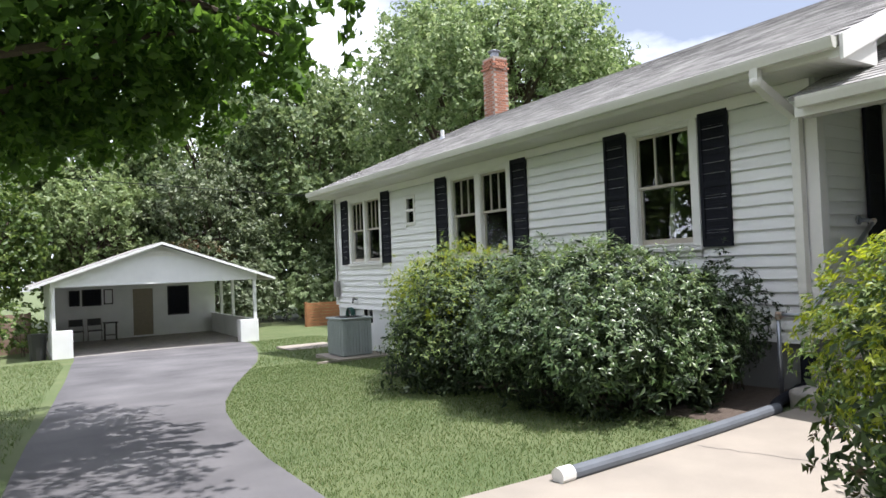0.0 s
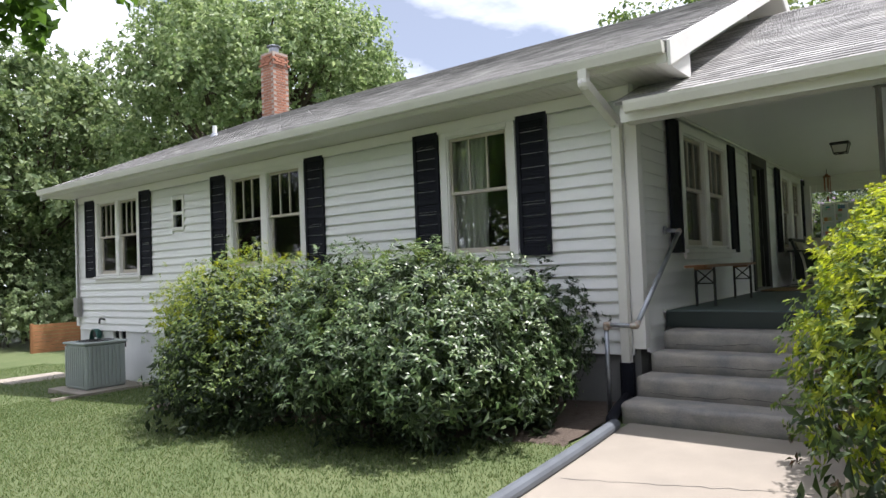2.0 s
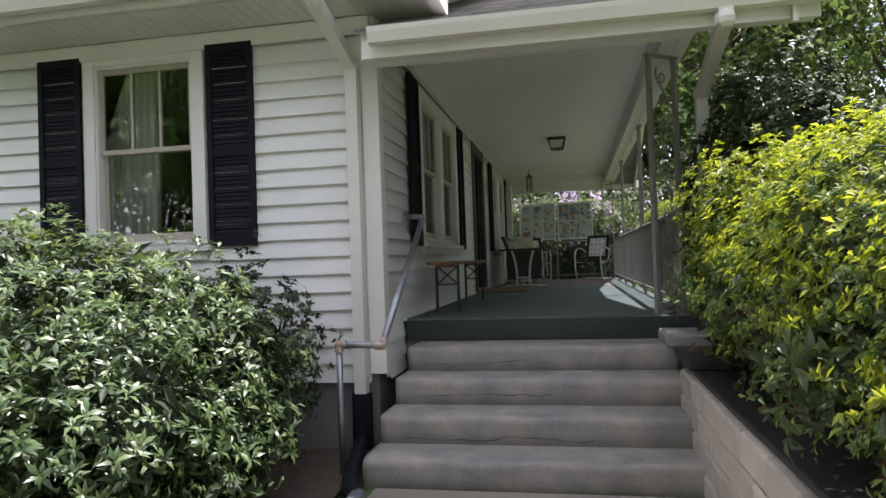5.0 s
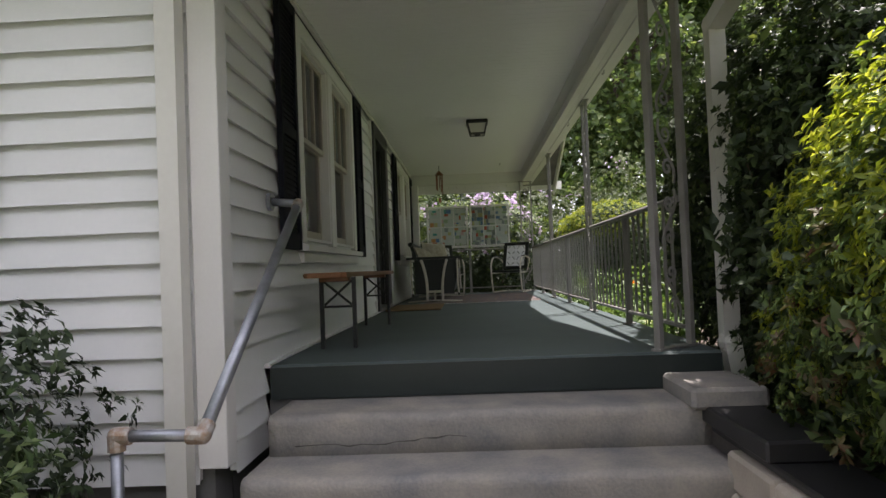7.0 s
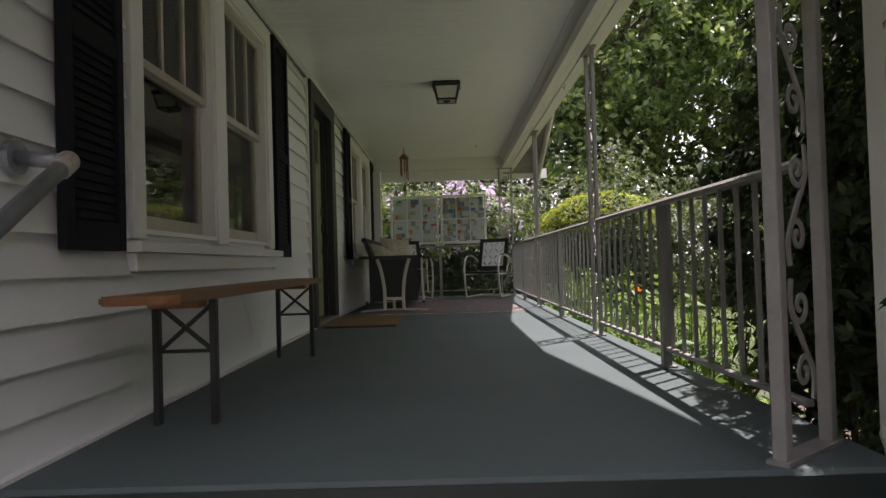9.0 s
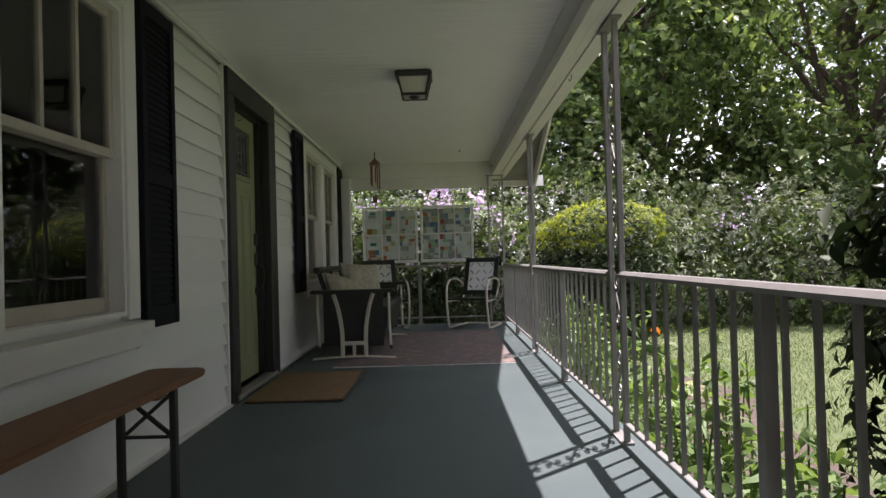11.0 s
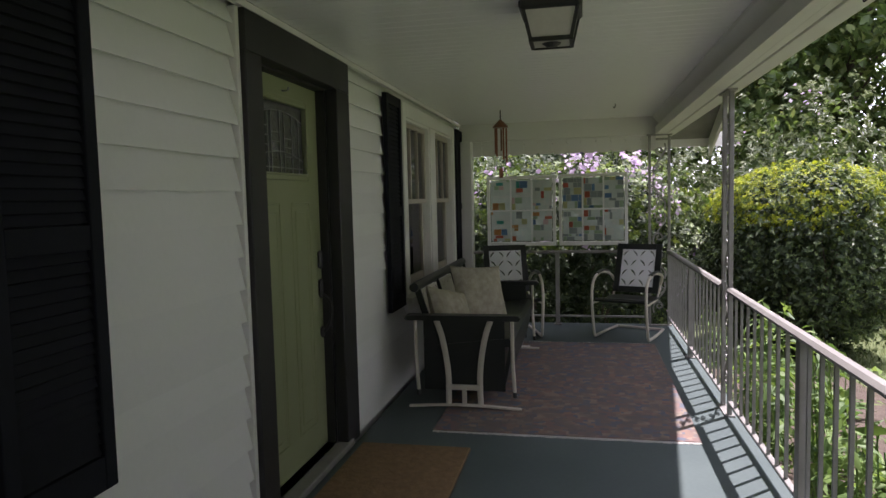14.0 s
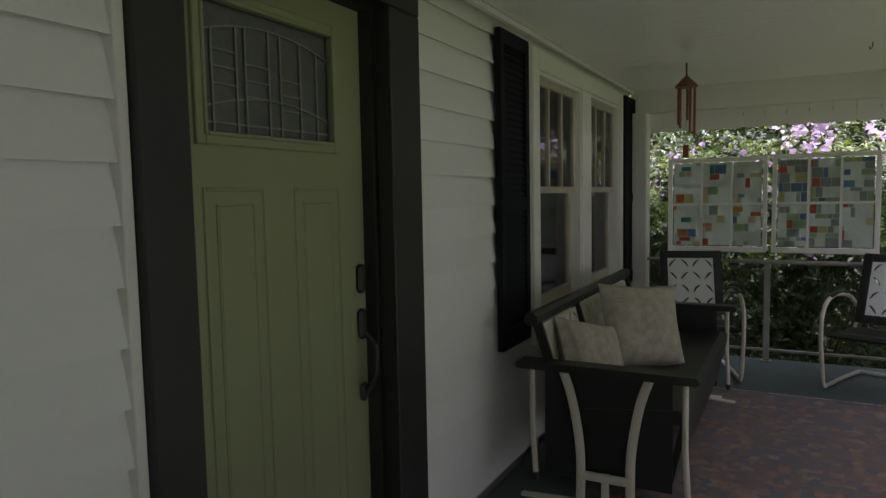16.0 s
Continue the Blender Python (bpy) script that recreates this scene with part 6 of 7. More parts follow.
L_GREY = leafy("grey_green_leaf", (0.062, 0.092, 0.040), (0.125, 0.162, 0.082), (0.28, 0.32, 0.20), 0.55, 0.35)
L_NEAR = leafy("overhanging_leaf", (0.045, 0.095, 0.02), (0.075, 0.15, 0.03), (0.12, 0.22, 0.045), 0.35, 0.6)
L_OAK = leafy("oak_leaf", (0.05, 0.09, 0.024), (0.10, 0.16, 0.045), (0.20, 0.26, 0.08), 0.5, 0.42)
L_FLOWER = leafy("lilac_flower", (0.48, 0.34, 0.52), (0.60, 0.48, 0.64), (0.74, 0.66, 0.75), 0.1, 0.4)
L_LILY = leafy("lily_leaf", (0.06, 0.12, 0.03), (0.11, 0.19, 0.045), (0.18, 0.27, 0.07), 0.4, 0.35)
L_ORANGE = leafy("orange_flower", (0.75, 0.20, 0.03), (0.80, 0.30, 0.05), (0.80, 0.42, 0.10), 0.1, 0.4)
L_CREAMLEAF = leafy("variegated_leaf", (0.30, 0.34, 0.12), (0.45, 0.46, 0.22), (0.55, 0.55, 0.30), 0.3, 0.3)
L_GRASS = leafy("grass_blade", (0.06, 0.105, 0.028), (0.105, 0.155, 0.048), (0.19, 0.21, 0.09), 0.2, 0.3)


def shrub(name, label, category, base, blobs, count, size, material, seed, stems=9, width=0.42, extra=(), rough=0.22, group="", undercut=0.5, whorl=True, plain=False):
    """A bush: branching stems under a crown of single leaves; extra: (material, count, size, blobs, part) layers."""
    s = thing(name, label, category, group)
    rng5 = random.Random(seed)
    bx, by, bz = base
    for k in range(stems):
        b = blobs[k % len(blobs)]
        tip = Vector((b[0] + rng5.uniform(-0.6, 0.6) * b[3], b[1] + rng5.uniform(-0.6, 0.6) * b[4], b[2] + rng5.uniform(0, 0.5) * b[5]))
        root = Vector((b[0] * 0.6 + bx * 0.4 + rng5.uniform(-0.15, 0.15), b[1] * 0.6 + by * 0.4 + rng5.uniform(-0.15, 0.15), bz - 0.05))
        mid = (root + tip) / 2 + Vector((rng5.uniform(-0.1, 0.1), rng5.uniform(-0.1, 0.1), 0.05))
        r = rng5.uniform(0.012, 0.024)
        part("stem", tube(bmesh.new(), bend([root, mid, tip], 4), [r * (1 - 0.085 * i) for i in range(9)], 5), M_BARK, s)
    p, n, way = whorls(blobs, count, seed, rough) if whorl else (*clumps(blobs, count, seed, rough), None)
    keep = p[:, 2] > bz + np.random.default_rng(seed + 9).uniform(undercut * 0.35, undercut, len(p))
    leaf_mesh("foliage", p[keep], n[keep], size, material, s, width, 0.15 if whorl else 0.7, seed, 0.25, way[keep] if whorl else None, plain or not whorl)["kind"] = "stuff"
    for mt, cnt, sz, bl, nm in extra:
        if whorl and nm in ("lit_tips", "old_leaves"):
            p, n, way = whorls(bl, cnt, seed + 50, rough, 0.85)
            leaf_mesh(nm, p, n, sz, mt, s, width, 0.15, seed + 50, 0.2, way, plain)["kind"] = "stuff"
        else:
            p, n = clumps(bl, cnt, seed + 50, rough, 0.7)
            leaf_mesh(nm, p, n, sz, mt, s, 0.8 if nm == "blossom" else width, seed=seed + 50, plain=True)["kind"] = "stuff"
    return s


near_b = [(5.35, 5.2, 0.78, 1.15, 1.15, 0.80), (4.85, 4.75, 0.55, 0.80, 0.80, 0.64), (5.7, 4.6, 0.58, 0.68, 0.65, 0.76), (5.3, 6.0, 0.84, 1.05, 0.9, 0.80), (5.5, 4.35, 0.38, 0.52, 0.45, 0.46), (4.65, 5.5, 0.56, 0.72, 0.85, 0.62)]


# Larger, darker leaves fill each bush; their colour stands in for inner shade.
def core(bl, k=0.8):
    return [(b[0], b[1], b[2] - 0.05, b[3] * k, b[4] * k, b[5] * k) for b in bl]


# Lighter leaves over each crown put the sunlit tops into leaf colour.
shrub("shrub", "large dark glossy shrub beside the house wall", "shrub", (5.3, 5.3, -0.1), near_b, 56000, 0.062, L_SILVER, 11, 16, 0.32, [(L_OLIVE, 9000, 0.055, [(5.3, 5.5, 1.08, 1.0, 1.2, 0.55)], "lit_tips"), (L_DARK, 16000, 0.10, core(near_b, 0.84), "shade_fill")], 0.20, "", 0.72)
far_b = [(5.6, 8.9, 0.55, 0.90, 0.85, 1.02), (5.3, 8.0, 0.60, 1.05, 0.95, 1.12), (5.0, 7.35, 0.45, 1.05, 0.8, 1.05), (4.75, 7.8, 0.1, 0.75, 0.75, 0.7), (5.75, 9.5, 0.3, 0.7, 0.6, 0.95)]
shrub("shrub", "large yellow-green shrub beside the house wall", "shrub", (5.3, 8.4, -0.3), far_b, 46000, 0.046, L_OLIVE, 12, 14, 0.4, [(L_BRIGHT, 15000, 0.042, [(5.3, 7.9, 1.12, 1.02, 1.02, 0.62), (5.6, 8.9, 1.05, 0.9, 0.85, 0.55)], "lit_tips"), (L_DARK, 12000, 0.10, core(far_b, 0.84), "shade_fill")], 0.2, "", 1.05)
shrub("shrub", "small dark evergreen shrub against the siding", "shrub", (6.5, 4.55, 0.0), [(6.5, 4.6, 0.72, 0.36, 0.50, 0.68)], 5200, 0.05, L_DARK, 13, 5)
hedge_b = [(3.05, 1.05, 0.92, 0.70, 0.66, 0.66), (3.6, 0.98, 1.08, 0.68, 0.74, 0.64), (4.4, 0.98, 1.18, 0.72, 0.80, 0.62), (5.2, 0.98, 1.22, 0.70, 0.74, 0.60), (5.85, 1.0, 1.22, 0.52, 0.62, 0.60), (6.35, 1.02, 1.20, 0.42, 0.56, 0.58), (6.68, 1.03, 0.92, 0.40, 0.47, 0.46), (6.45, 1.05, 1.35, 0.40, 0.44, 0.56), (6.05, 1.30, 1.32, 0.38, 0.40, 0.52), (5.50, 1.26, 1.32, 0.45, 0.38, 0.50), (4.85, 1.18, 1.28, 0.50, 0.40, 0.50), (5.68, 1.40, 1.38, 0.34, 0.36, 0.50)]
# Yellow-green tips, set towards the top and bright enough to look sunlit.
shrub("hedge", "bright yellow-green azalea hedge above the retaining wall", "hedge", (4.3, 0.8, 0.56), hedge_b, 82000, 0.031, L_OLIVE, 14, 26, 0.42, [(L_BRIGHT, 72000, 0.032, [(b[0], b[1], b[2] + 0.16, b[3] * 0.97, b[4] * 0.97, b[5] * 0.82) for b in hedge_b], "lit_tips"), (L_RUST, 5500, 0.032, [(b[0], b[1] + 0.2, b[2] - 0.22, b[3] * 0.85, b[4] * 0.74, 0.35) for b in hedge_b], "old_leaves"), (L_HEDGE, 24000, 0.07, core(hedge_b, 0.86), "shade_fill")], 0.13, "", 0.25, plain=True)
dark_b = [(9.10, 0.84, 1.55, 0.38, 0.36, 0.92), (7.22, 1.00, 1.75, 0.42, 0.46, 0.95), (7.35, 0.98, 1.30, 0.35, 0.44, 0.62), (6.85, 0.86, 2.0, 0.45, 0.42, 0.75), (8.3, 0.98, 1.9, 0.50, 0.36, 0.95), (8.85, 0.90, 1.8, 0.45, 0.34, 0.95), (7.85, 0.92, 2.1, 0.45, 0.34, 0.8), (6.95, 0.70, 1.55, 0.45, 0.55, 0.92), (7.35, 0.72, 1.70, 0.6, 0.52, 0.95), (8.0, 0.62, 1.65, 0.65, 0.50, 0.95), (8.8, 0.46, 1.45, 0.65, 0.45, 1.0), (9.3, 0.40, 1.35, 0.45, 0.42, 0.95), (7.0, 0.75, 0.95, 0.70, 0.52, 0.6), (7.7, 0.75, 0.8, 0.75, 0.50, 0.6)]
shrub("hedge", "tall dark evergreen hedge beside the porch corner", "hedge", (8.1, 0.4, 0.2), dark_b, 84000, 0.046, L_HEDGE, 15, 14, 0.45, [(L_OLIVE, 5000, 0.05, [(b[0], b[1], b[2] + 0.3, b[3], b[4], b[5] * 0.75) for b in dark_b[7:11]], "lit_tips"), (L_DARK, 16000, 0.09, core(dark_b, 0.86), "shade_fill")], 0.14, "", 0.2)
# Bright leaves lie only on top, as the hedge's lit face.
shrub("hedge", "clipped rounded evergreen hedge at the garden edge", "hedge", (18.5, -0.5, 0.28), [(18.4, -0.42, 1.45, 1.0, 1.0, 1.22), (18.9, -0.1, 1.4, 1.0, 0.85, 1.2), (18.1, -0.72, 1.3, 0.7, 0.65, 1.1)], 30000, 0.042, L_CLIP, 16, 8, 0.5, [(L_BRIGHT, 15000, 0.04, [(18.4, -0.40, 2.22, 0.92, 0.95, 0.48), (18.85, -0.1, 2.15, 0.9, 0.8, 0.46)], "lit_tips"), (L_OLIVE, 6000, 0.04, [(18.4, -0.4, 2.2, 0.9, 0.92, 0.46)], "lit_tips"), (L_DARK, 12000, 0.09, [(18.4, -0.42, 1.4, 0.88, 0.88, 1.08), (18.9, -0.1, 1.35, 0.88, 0.75, 1.05)], "shade_fill")], 0.07, "", 0.3, plain=True)
lil_b = [(21.3 + 0.4 * math.sin(i * 2.1), 4.4 - i * 1.15, 1.45 + 0.25 * math.sin(i * 1.7), 1.15, 1.05, 2.1 + 0.35 * math.cos(i * 2.6) - 0.1 * max(i - 4, 0)) for i in range(12)]
lil_f = [(b[0] - 0.1, b[1], b[2] + 0.5, b[3], b[4], b[5] * 0.86) for b in lil_b]
shrub("lilac_hedge", "tall flowering hedge with pale purple blossom", "hedge", (21.5, -2, 0.2), lil_b, 92000, 0.078, L_GREY, 17, 24, 0.40, [(L_FLOWER, 520, 0.075, lil_f, "blossom"), (L_OAK, 26000, 0.15, [(b[0] + 0.2, b[1], b[2] - 0.2, b[3] * 0.85, b[4], b[5] * 0.86) for b in lil_b], "shade_fill")], 0.25, plain=True)
end_b = [(18.3, 3.1, 1.35, 0.75, 0.95, 1.35), (18.4, 1.9, 1.3, 0.75, 0.9, 1.3), (18.8, 4.4, 1.5, 0.9, 0.9, 1.6), (19.6, 2.6, 1.9, 0.9, 1.6, 1.5)]
shrub("shrub", "dense flowering shrub beyond the far railing", "shrub", (18.6, 2.6, 0.1), end_b, 40000, 0.058, L_DARK, 18, 12, 0.42, [(L_FLOWER, 500, 0.085, [(18.4, 2.6, 2.35, 0.8, 1.5, 0.55)], "blossom"), (L_OLIVE, 6000, 0.075, [(18.4, 2.6, 2.2, 0.9, 1.6, 0.6)], "lit_tips"), (L_DARK, 9000, 0.11, core(end_b, 0.82), "shade_fill")], 0.18, "", 0.4)


def stalks(name, label, x0, x1, y0, y1, n, h, material, seed, z=0.28):
    """Upright leafy garden stalks."""
    g = thing(name, label, "garden plant", "porch border")
    r6 = np.random.default_rng(seed)
    bm = bmesh.new()
    pos, nor = [], []
    for k in range(n):
        x, y = r6.uniform(x0, x1), r6.uniform(y0, y1)
        hh = h * r6.uniform(0.6, 1.1)
        lean = r6.normal(0, 0.08, 2)
        tube(bm, [(x, y, z), (x + lean[0] * hh, y + lean[1] * hh, z + hh)], [0.008, 0.004], 4)
        for j in range(26):
            t = r6.uniform(0.12, 1.0)
            a = r6.uniform(0, 2 * math.pi)
            pos.append((x + lean[0] * hh * t + 0.05 * math.cos(a), y + lean[1] * hh * t + 0.05 * math.sin(a), z + hh * t))
            nor.append((math.cos(a) * 0.5, math.sin(a) * 0.5, 0.8))
    part("stalk", bm, material, g)["kind"] = "stuff"
    leaf_mesh("foliage", pos, nor, 0.155, material, g, 0.26, 0.4, seed)["kind"] = "stuff"
    return g


stalks("garden_phlox", "tall leafy green garden stalks by the railing", 10.4, 13.2, 0.60, 1.25, 40, 0.95, L_LILY, 21)
stalks("garden_phlox", "tall leafy green garden stalks by the railing", 13.2, 16.4, 0.55, 1.22, 46, 0.98, L_LILY, 22)
stalks("garden_phlox", "tall leafy green garden stalks by the railing", 8.6, 10.4, 0.80, 1.25, 24, 0.8, L_LILY, 23)


def rosette(name, label, x, y, n, length, material, seed, width, flowers=None, z=0.29):
    """A clump of arching blades from one crown."""
    g = thing(name, label, "garden plant", "porch border")
    r7 = random.Random(seed)
    vs, fs = [], []
    for k in range(n):
        a = r7.uniform(0, 2 * math.pi)
        L, rise = length * r7.uniform(0.6, 1.1), r7.uniform(0.5, 0.95)
        dx_, dy_ = math.cos(a), math.sin(a)
        b = len(vs)
        for j in range(6):
            t = j / 5
            rr, zz = L * t * (0.35 + 0.65 * t) * (1.1 - rise * 0.6), L * rise * (1.5 * t - t * t * 0.95)
            w = width * math.sin(math.pi * min(t * 0.9 + 0.08, 1)) + 0.002
            vs += [(x + dx_ * rr - dy_ * w, y + dy_ * rr + dx_ * w, z + zz), (x + dx_ * rr + dy_ * w, y + dy_ * rr - dx_ * w, z + zz)]
        fs += [(b + 2 * j, b + 2 * j + 1, b + 2 * j + 3, b + 2 * j + 2) for j in range(5)]
    raw_mesh("foliage", vs, fs, material, g, True)["kind"] = "stuff"
    if flowers:
        pos = [(x + r7.uniform(-0.2, 0.2), y + r7.uniform(-0.2, 0.2), z + length * r7.uniform(0.75, 1.05)) for _ in range(flowers)]
        allp = [tuple(c + r7.uniform(-0.025, 0.025) for c in p) for p in pos for _ in range(6)]
        leaf_mesh("blossom", allp, [(0, -0.5, 1)] * len(allp), 0.075, L_ORANGE, g, 0.5, 0.9, seed)["kind"] = "stuff"
    return g


rosette("hosta", "variegated cream-edged hosta in the mulch", 14.1, 0.0, 46, 0.42, L_CREAMLEAF, 31, 0.055)
rosette("hosta", "broad green hosta in the mulch", 13.2, 0.35, 40, 0.40, L_LILY, 32, 0.06)
rosette("daylily", "green daylily clump with orange flowers", 13.9, 0.45, 60, 0.75, L_LILY, 33, 0.013, 2)
rosette("daylily", "green daylily clump by the railing", 11.4, 0.75, 60, 0.75, L_LILY, 34, 0.013)
rosette("daylily", "green daylily clump by the railing", 9.7, 0.95, 60, 0.7, L_LILY, 35, 0.013)
rosette("hosta", "pale green hosta under the hedge", 15.6, 0.15, 40, 0.42, L_LILY, 36, 0.05)
rosette("hosta", "broad green hosta near the steps", 10.2, 0.55, 42, 0.42, L_LILY, 37, 0.055)
bm = bmesh.new()
out = [(8.2, 1.34), (8.4, 0.1), (10.5, -0.15), (12.5, -0.45), (14.2, -0.85), (15.6, -0.6), (17.0, -0.4), (17.3, 1.34)]
extrude_poly(bm, out, "z", 0.2, 0.30)
tagged(part("garden_bed", bm, M_SOIL), "dark mulch bed along the porch", "garden bed", kind="structure")


# ---- trees ----
def tree(label, x, y, h, trunk_r, blobs, count, size, material, seed, lean=(0, 0), bottom=None, jit=0.7, group="trees behind the house", limbs=1):
    """Tapered trunk, limbs that reach into the crown, and a crown of single leaves in uneven tufts."""
    t = thing("tree", label, "tree", group)
    r8 = random.Random(seed)
    gz = ground_z(x, y) - 0.1
    bm = bmesh.new()
    spine = bend([(x, y, gz), (x + lean[0] * 0.3, y + lean[1] * 0.3, gz + h * 0.3), (x + lean[0], y + lean[1], gz + h * 0.75)], 5)
    tube(bm, spine, [trunk_r * (1.25 - 0.095 * i) for i in range(len(spine))], 9)
    part("trunk", bm, M_BARK, t)
    for b in blobs:
        for k in range(limbs):
            a = spine[r8.randrange(3, len(spine))]
            tip = Vector((b[0] + r8.uniform(-0.5, 0.5) * b[3], b[1] + r8.uniform(-0.5, 0.5) * b[4], b[2] + r8.uniform(-0.2, 0.6) * b[5]))
            mid = a.lerp(tip, 0.5) + Vector((r8.uniform(-0.3, 0.3), r8.uniform(-0.3, 0.3), 0.25))
            r0 = trunk_r * 0.38
            pts = bend([a, mid, tip], 4)
            part("limb", tube(bmesh.new(), pts, [r0 * (1 - 0.105 * i) for i in range(len(pts))], 6), M_BARK, t)
    p, n = clumps(blobs, count, seed, 0.28, 0.35)
    leaf_mesh("crown", p, n, size, material, t, 0.6, jit, seed, plain=True)["kind"] = "stuff"
    return t


def crown(cx_, cy_, cz_, r, rz, n, seed, spread=0.62, lump=(0.28, 0.46)):
    r9 = random.Random(seed)
    out = [(cx_, cy_, cz_, r * 0.72, r * 0.72, rz * 0.8)]
    for k in range(n):
        a, e = r9.uniform(0, 2 * math.pi), r9.uniform(-0.55, 0.95)
        c = math.sqrt(max(1 - e * e, 0.05))
        s = r9.uniform(*lump)
        out.append((cx_ + r * spread * c * math.cos(a), cy_ + r * spread * c * math.sin(a), cz_ + rz * spread * e, r * s, r * s, rz * s))
    return out


tree("tall spreading maple behind the house roof", 20.5, 27.0, 15, 0.42, crown(20.5, 27.0, 9.2, 7.0, 6.2, 75, 51, 0.82, (0.13, 0.25)), 60000, 0.24, L_SPRAY, 51)
woods = [(13.5, 36, 7.0, 5.0, 5.5, L_WOODS, "wood"), (9.5, 41, 7.6, 5.2, 6.2, L_WOODS, "wood"), (4.0, 44, 6.5, 5.4, 6.6, L_WOODS, "wood"), (-2.5, 42, 6.4, 5.2, 6.4, L_WOODS, "wood"), (-8, 37, 6.0, 5.0, 6.0, L_OAK, "wood"), (17.5, 42, 8.4, 5.2, 6.6, L_WOODS, "wood"), (8.2, 34.5, 3.4, 3.6, 3.9, L_GREY, "grey"), (3.2, 35.5, 3.0, 3.3, 3.6, L_LIGHT, "light"), (-1.6, 31.5, 2.9, 2.8, 3.4, L_OAK, "dark"), (24, 38, 8, 6, 7, L_WOODS, "wood"), (30, 30, 8, 6, 7, L_WOODS, "wood"), (-6, 29, 4.5, 3.5, 5, L_OAK, "dark")]
names = {"wood": "tall woodland tree behind the lawn", "grey": "grey-green bushy tree behind the carport", "light": "light green young tree behind the carport", "dark": "dark leafy tree near the carport"}
for i, (tx, ty, tz, tr_, trz, mt, nm) in enumerate(woods):
    tree(names[nm], tx, ty, tz + trz * 0.5 + 1, 0.24, crown(tx, ty, tz, tr_, trz, 40, 60 + i, 0.78, (0.16, 0.30)), 19000, 0.32 if nm == "wood" else 0.24, mt, 60 + i)
shrub("shrub", "bushy rust-tipped shrub behind the carport", "shrub", (8.3, 31.2, -1.0), [(7.6, 31.5, 0.9, 2.1, 1.4, 1.9), (9.0, 31.0, 0.4, 1.5, 1.2, 1.5)], 9000, 0.17, L_GREY, 81, 8, 0.5, [(L_RUST, 1600, 0.17, [(6.6, 31.4, 2.2, 1.7, 1.2, 0.6)], "rusty_tips")])
shrub("shrub", "yellow-green shrub behind the cedar fence", "shrub", (12.2, 30.0, -1.0), [(12.0, 30.0, 0.3, 1.6, 1.0, 1.2), (14.2, 30.2, 0.3, 1.6, 1.0, 1.3)], 5000, 0.17, L_LIGHT, 82, 6, 0.5)
shrub("shrub", "grey-green shrub between the carport and the house", "shrub", (11.4, 32.4, -1.0), [(11.2, 32.4, 0.9, 1.9, 1.2, 2.0), (13.2, 32.8, 1.0, 1.8, 1.2, 2.0), (9.9, 33.2, 1.6, 1.6, 1.2, 2.4)], 12000, 0.16, L_WOODS, 84, 8, 0.5)
shrub("shrub", "leafy shrub beside the old fence", "shrub", (0.2, 25.6, -1.0), [(0.0, 25.7, -0.2, 0.8, 0.7, 0.9), (-1.6, 26.0, 0.0, 1.1, 0.7, 1.1)], 3800, 0.13, L_OLIVE, 83, 6, 0.5)

# tree that overhangs the drive
over_b = [(-1.2, 6.8, 5.2, 2.6, 2.2, 1.6), (0.2, 6.9, 4.3, 1.6, 1.3, 0.9), (-0.6, 7.6, 3.7, 1.5, 1.2, 0.9), (0.15, 5.6, 3.65, 0.85, 0.8, 0.5), (1.1, 6.4, 4.35, 0.9, 0.9, 0.5), (0.9, 7.8, 5.0, 1.6, 1.2, 0.9), (-0.4, 4.4, 4.6, 1.3, 1.1, 0.7), (1.4, 4.0, 5.2, 1.2, 1.0, 0.6), (0.3, 8.8, 3.5, 0.95, 0.9, 0.6), (1.75, 5.6, 3.5, 0.6, 0.55, 0.35), (2.15, 5.5, 3.85, 0.5, 0.45, 0.2), (1.2, 6.2, 3.5, 0.7, 0.6, 0.42), (0.9, 6.8, 4.0, 0.9, 0.8, 0.6), (-1.0, 9.5, 3.5, 1.5, 1.1, 0.9), (0.9, 8.9, 4.6, 1.2, 1.0, 0.8), (1.0, 6.9, 3.2, 0.85, 0.75, 0.42), (0.35, 7.3, 3.0, 0.8, 0.8, 0.42), (2.15, 6.6, 3.5, 0.45, 0.45, 0.24), (1.7, 6.9, 3.9, 0.7, 0.7, 0.4)]
tree("leafy tree overhanging the driveway", -4.2, 6.8, 6.5, 0.28, over_b, 46000, 0.115, L_NEAR, 90, (1.2, -0.2), group="trees by the drive")
# Out-of-view trees, added to darken what the side windows reflect.
for i, (tx, ty, tz, tr_, trz) in enumerate([(-13, -4, 6.0, 4.5, 5.5), (-15, 4, 6.5, 5.0, 6.0), (-13.5, 12, 6.0, 4.5, 5.5), (-14, 20, 6.5, 5.0, 6.0), (-6, -15, 6.0, 4.5, 5.5)]):
    tree("unseen leafy tree across the driveway, added for dark reflections", tx, ty, tz + trz * 0.5, 0.26, crown(tx, ty, tz, tr_, trz, 14, 140 + i), 13000, 0.46, L_OAK, 140 + i, group="trees by the drive")

# trees beyond the garden
oaks = [(27.5, -3.0, 8.2, 4.6, 5.2), (29, 3.0, 7.6, 4.4, 5.0), (26.5, -9.5, 9.2, 5.0, 5.8), (31, -15, 9.5, 5.8, 6.8), (24.5, -17, 9.0, 5.0, 6.0), (33, -6, 10, 5.5, 7.0), (30, 10, 7.5, 5.0, 6.0), (22, -24, 8.5, 5.5, 6.5)]
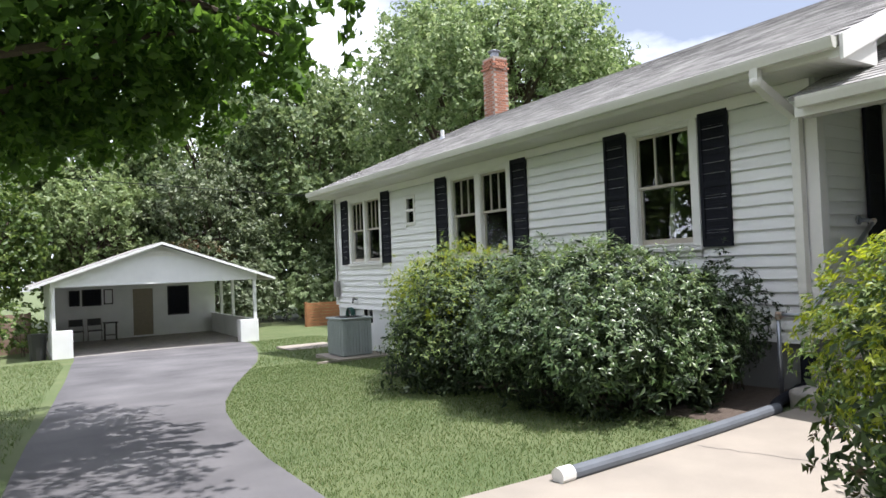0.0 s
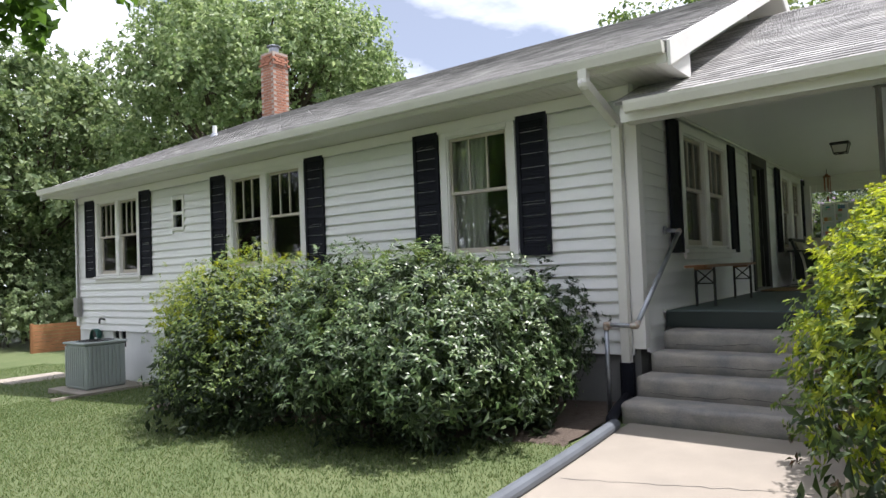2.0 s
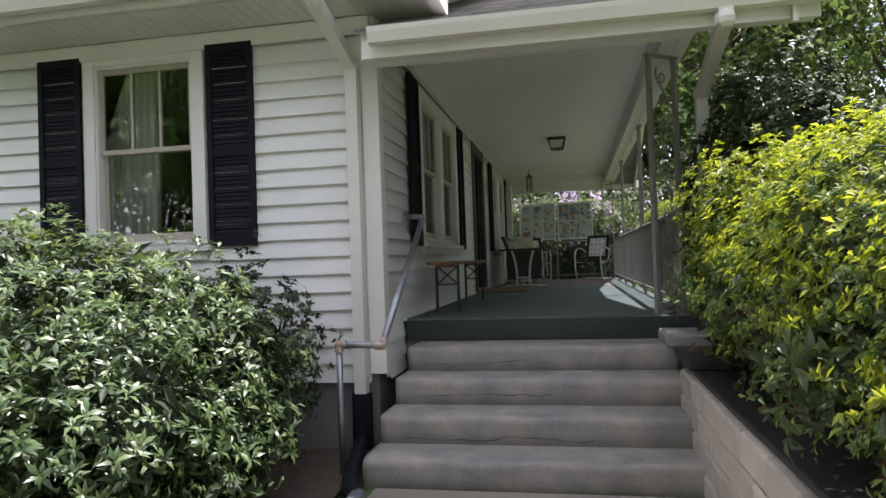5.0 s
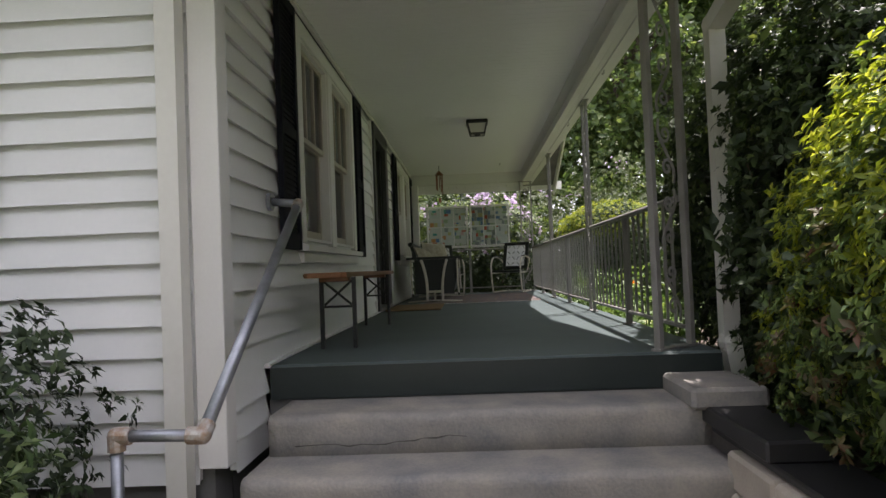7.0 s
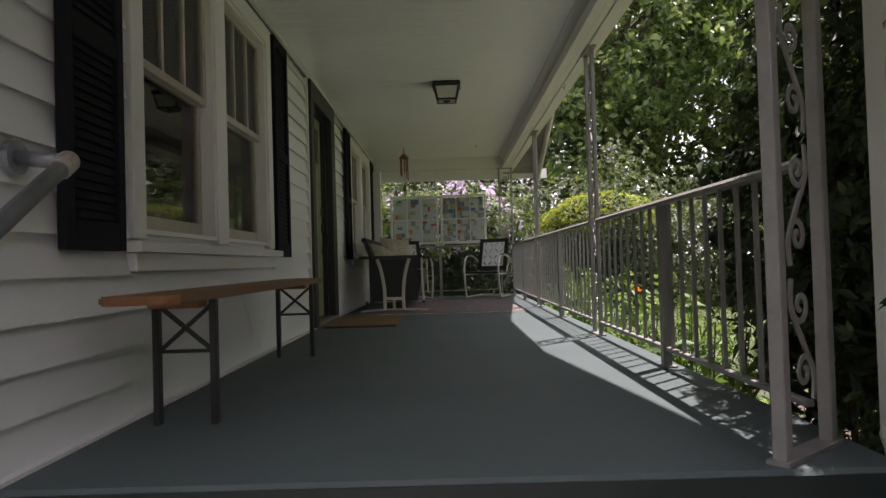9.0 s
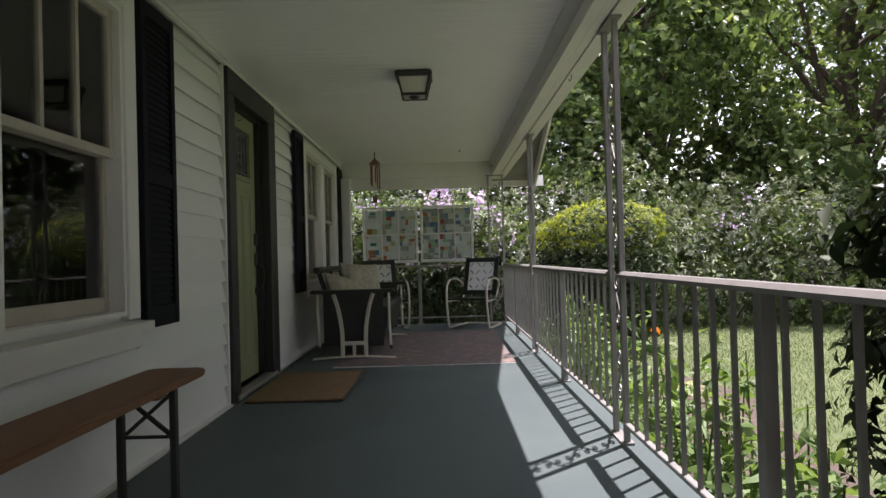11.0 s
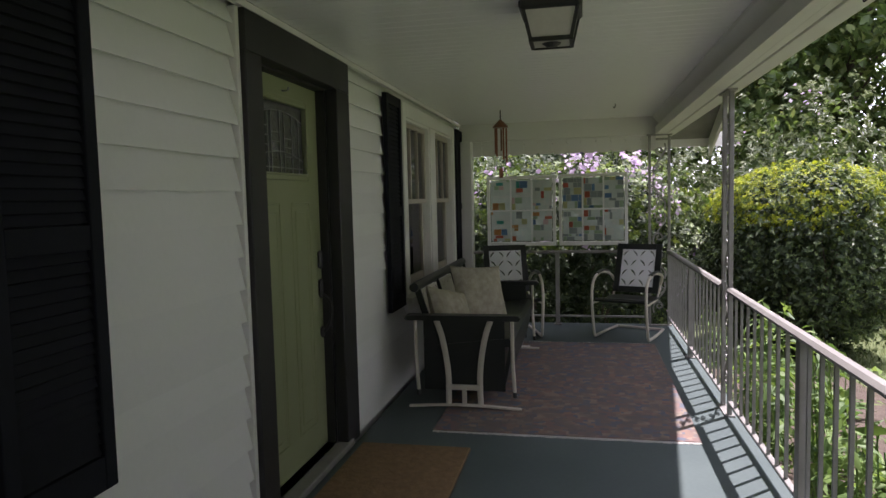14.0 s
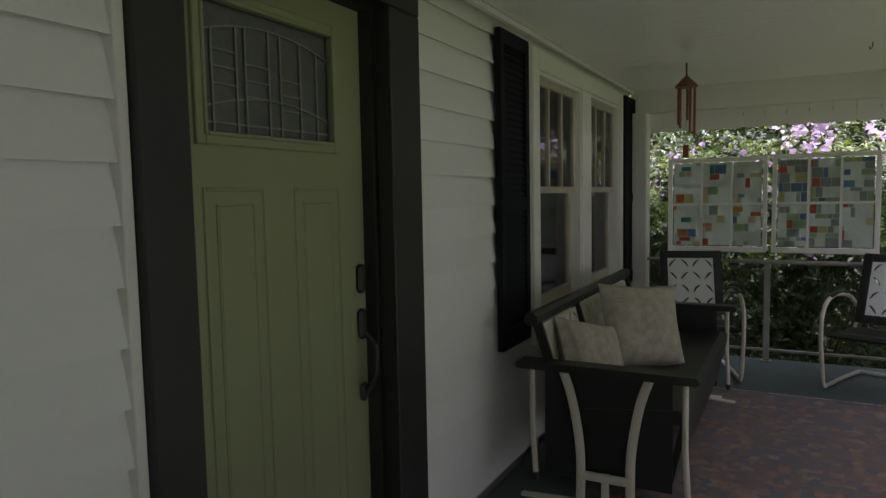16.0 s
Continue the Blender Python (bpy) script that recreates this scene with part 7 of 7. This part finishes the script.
for i, (tx, ty, tz, tr_, trz) in enumerate(oaks):
    tree("tall dark oak beyond the garden hedge", tx, ty, tz + trz * 0.5, 0.34, crown(tx, ty, tz, tr_, trz, 18, 100 + i, 0.72) + [(tx + 0.5, ty + 0.4, 3.4, tr_ * 0.8, tr_ * 0.8, 2.4)], (14000 if ty < -5 else 18000), 0.27, L_OAK, 100 + i, group="trees beyond the garden")

# undergrowth that closes the wood's edge
for i, (ux, uy, uz, ur, urz) in enumerate([(25, 7, 2.4, 2.4, 2.8), (25.5, 2.5, 3.4, 2.6, 3.8), (25, -2, 3.6, 2.8, 4.0), (25, -6.5, 3.0, 2.8, 3.2), (24, -11, 2.0, 2.5, 2.4), (22.5, -15.5, 1.8, 2.5, 2.2), (-7, 34, 1.5, 2.8, 3.2), (-2, 36, 1.6, 3.0, 3.2), (4, 39, 1.6, 3.0, 3.2), (10.5, 37.5, 1.6, 3.0, 3.2), (15.5, 33, 1.2, 2.8, 2.8), (20, 33, 1.5, 3.0, 3.2), (11, 35, 3.0, 2.6, 3.6), (14, 35.5, 3.0, 2.8, 3.8), (17.2, 36, 3.0, 2.8, 3.8), (7.6, 37, 3.0, 2.8, 3.6)]):
    shrub("undergrowth", "dense leafy undergrowth at the edge of the wood", "shrub", (ux, uy, ground_z(ux, uy)), crown(ux, uy, uz, ur, urz, 8, 300 + i), 6500, 0.24, L_OAK if ux > 21 else L_WOODS, 300 + i, 4, 0.55, group="undergrowth", whorl=False)

# Trees out of view, added and made tall to cut sky light on the porch.
for i, (tx, ty, tz, tr_, trz) in enumerate([(-1, -13, 8.0, 4.8, 7.5), (5.5, -14.5, 9.5, 5.4, 9.0), (12, -15, 9.5, 5.4, 9.0), (17.5, -17, 10.0, 5.4, 9.0)]):
    tree("unseen leafy tree added to block sky light from the porch", tx, ty, tz + trz * 0.5, 0.28, crown(tx, ty, tz, tr_, trz, 14, 180 + i), 8000, 0.42, L_OAK, 180 + i, group="trees by the front lawn")

# ---- grass blades ----
def grass(name, x0, x1, y0, y1, n, seed, inside, h=0.05):
    r10 = np.random.default_rng(seed)
    x, y = r10.uniform(x0, x1, n), r10.uniform(y0, y1, n)
    ok = np.array([inside(a, b) for a, b in zip(x, y)])
    x, y = x[ok], y[ok]
    z = np.array([ground_z(a, b) for a, b in zip(x, y)])
    k = len(x)
    a = r10.uniform(0, 2 * np.pi, k)
    hh = h * r10.uniform(0.5, 1.3, k)
    ln = r10.normal(0, 0.55, (2, k)) * hh
    w = r10.uniform(0.003, 0.0055, k)
    v = np.stack([np.stack([x - np.cos(a) * w, y - np.sin(a) * w, z - 0.004], 1), np.stack([x + np.cos(a) * w, y + np.sin(a) * w, z - 0.004], 1), np.stack([x + ln[0], y + ln[1], z + hh], 1)], 1).reshape(-1, 3)
    ob = raw_mesh(name, v.tolist(), [(3 * i, 3 * i + 1, 3 * i + 2) for i in range(k)], L_GRASS)
    return tagged(ob, "short mown grass blades of the lawn", "grass", kind="stuff")


def drive_right(y):
    for (a, b, c), (d, e, f) in zip(drive_rows, drive_rows[1:]):
        if c <= y <= f:
            return b + (e - b) * (y - c) / (f - c)
    return 6.6


grass("grass", 1.5, 6.8, 3.5, 13.5, 130000, 201, lambda a, b: a > drive_right(b) - 0.03 and not (a < 6.0 and b < 3.57) and not (a > 5.1 + 0.12 * math.sin(b * 2.3) and b < 10.1), 0.027)
grass("grass", 2.5, 9.0, 13.5, 23.0, 30000, 202, lambda a, b: a > drive_right(b) and not (a > 6.9 and b < 16.2), 0.06)
grass("grass", 11.5, 22.0, -9.0, 0.2, 60000, 203, lambda a, b: not (8.2 < a < 17.3 and b > -0.15 - 0.6 * max(0.0, 1 - abs(a - 14.2) / 3)), 0.055)
grass("grass", -3.0, 0.9, 5.0, 22.0, 26000, 204, lambda a, b: a < -0.25 + max(b - 6, 0) * 0.085, 0.06)

# shingle tabs last
shingles(porch_roof, P_EAVE, P_EZ, P_RZ, 0.90, 3.735, 7, 60)
shingles(main_roof, M_EAVE, M_EZ, M_RZ, 3.18, 16.35, 8, 280)
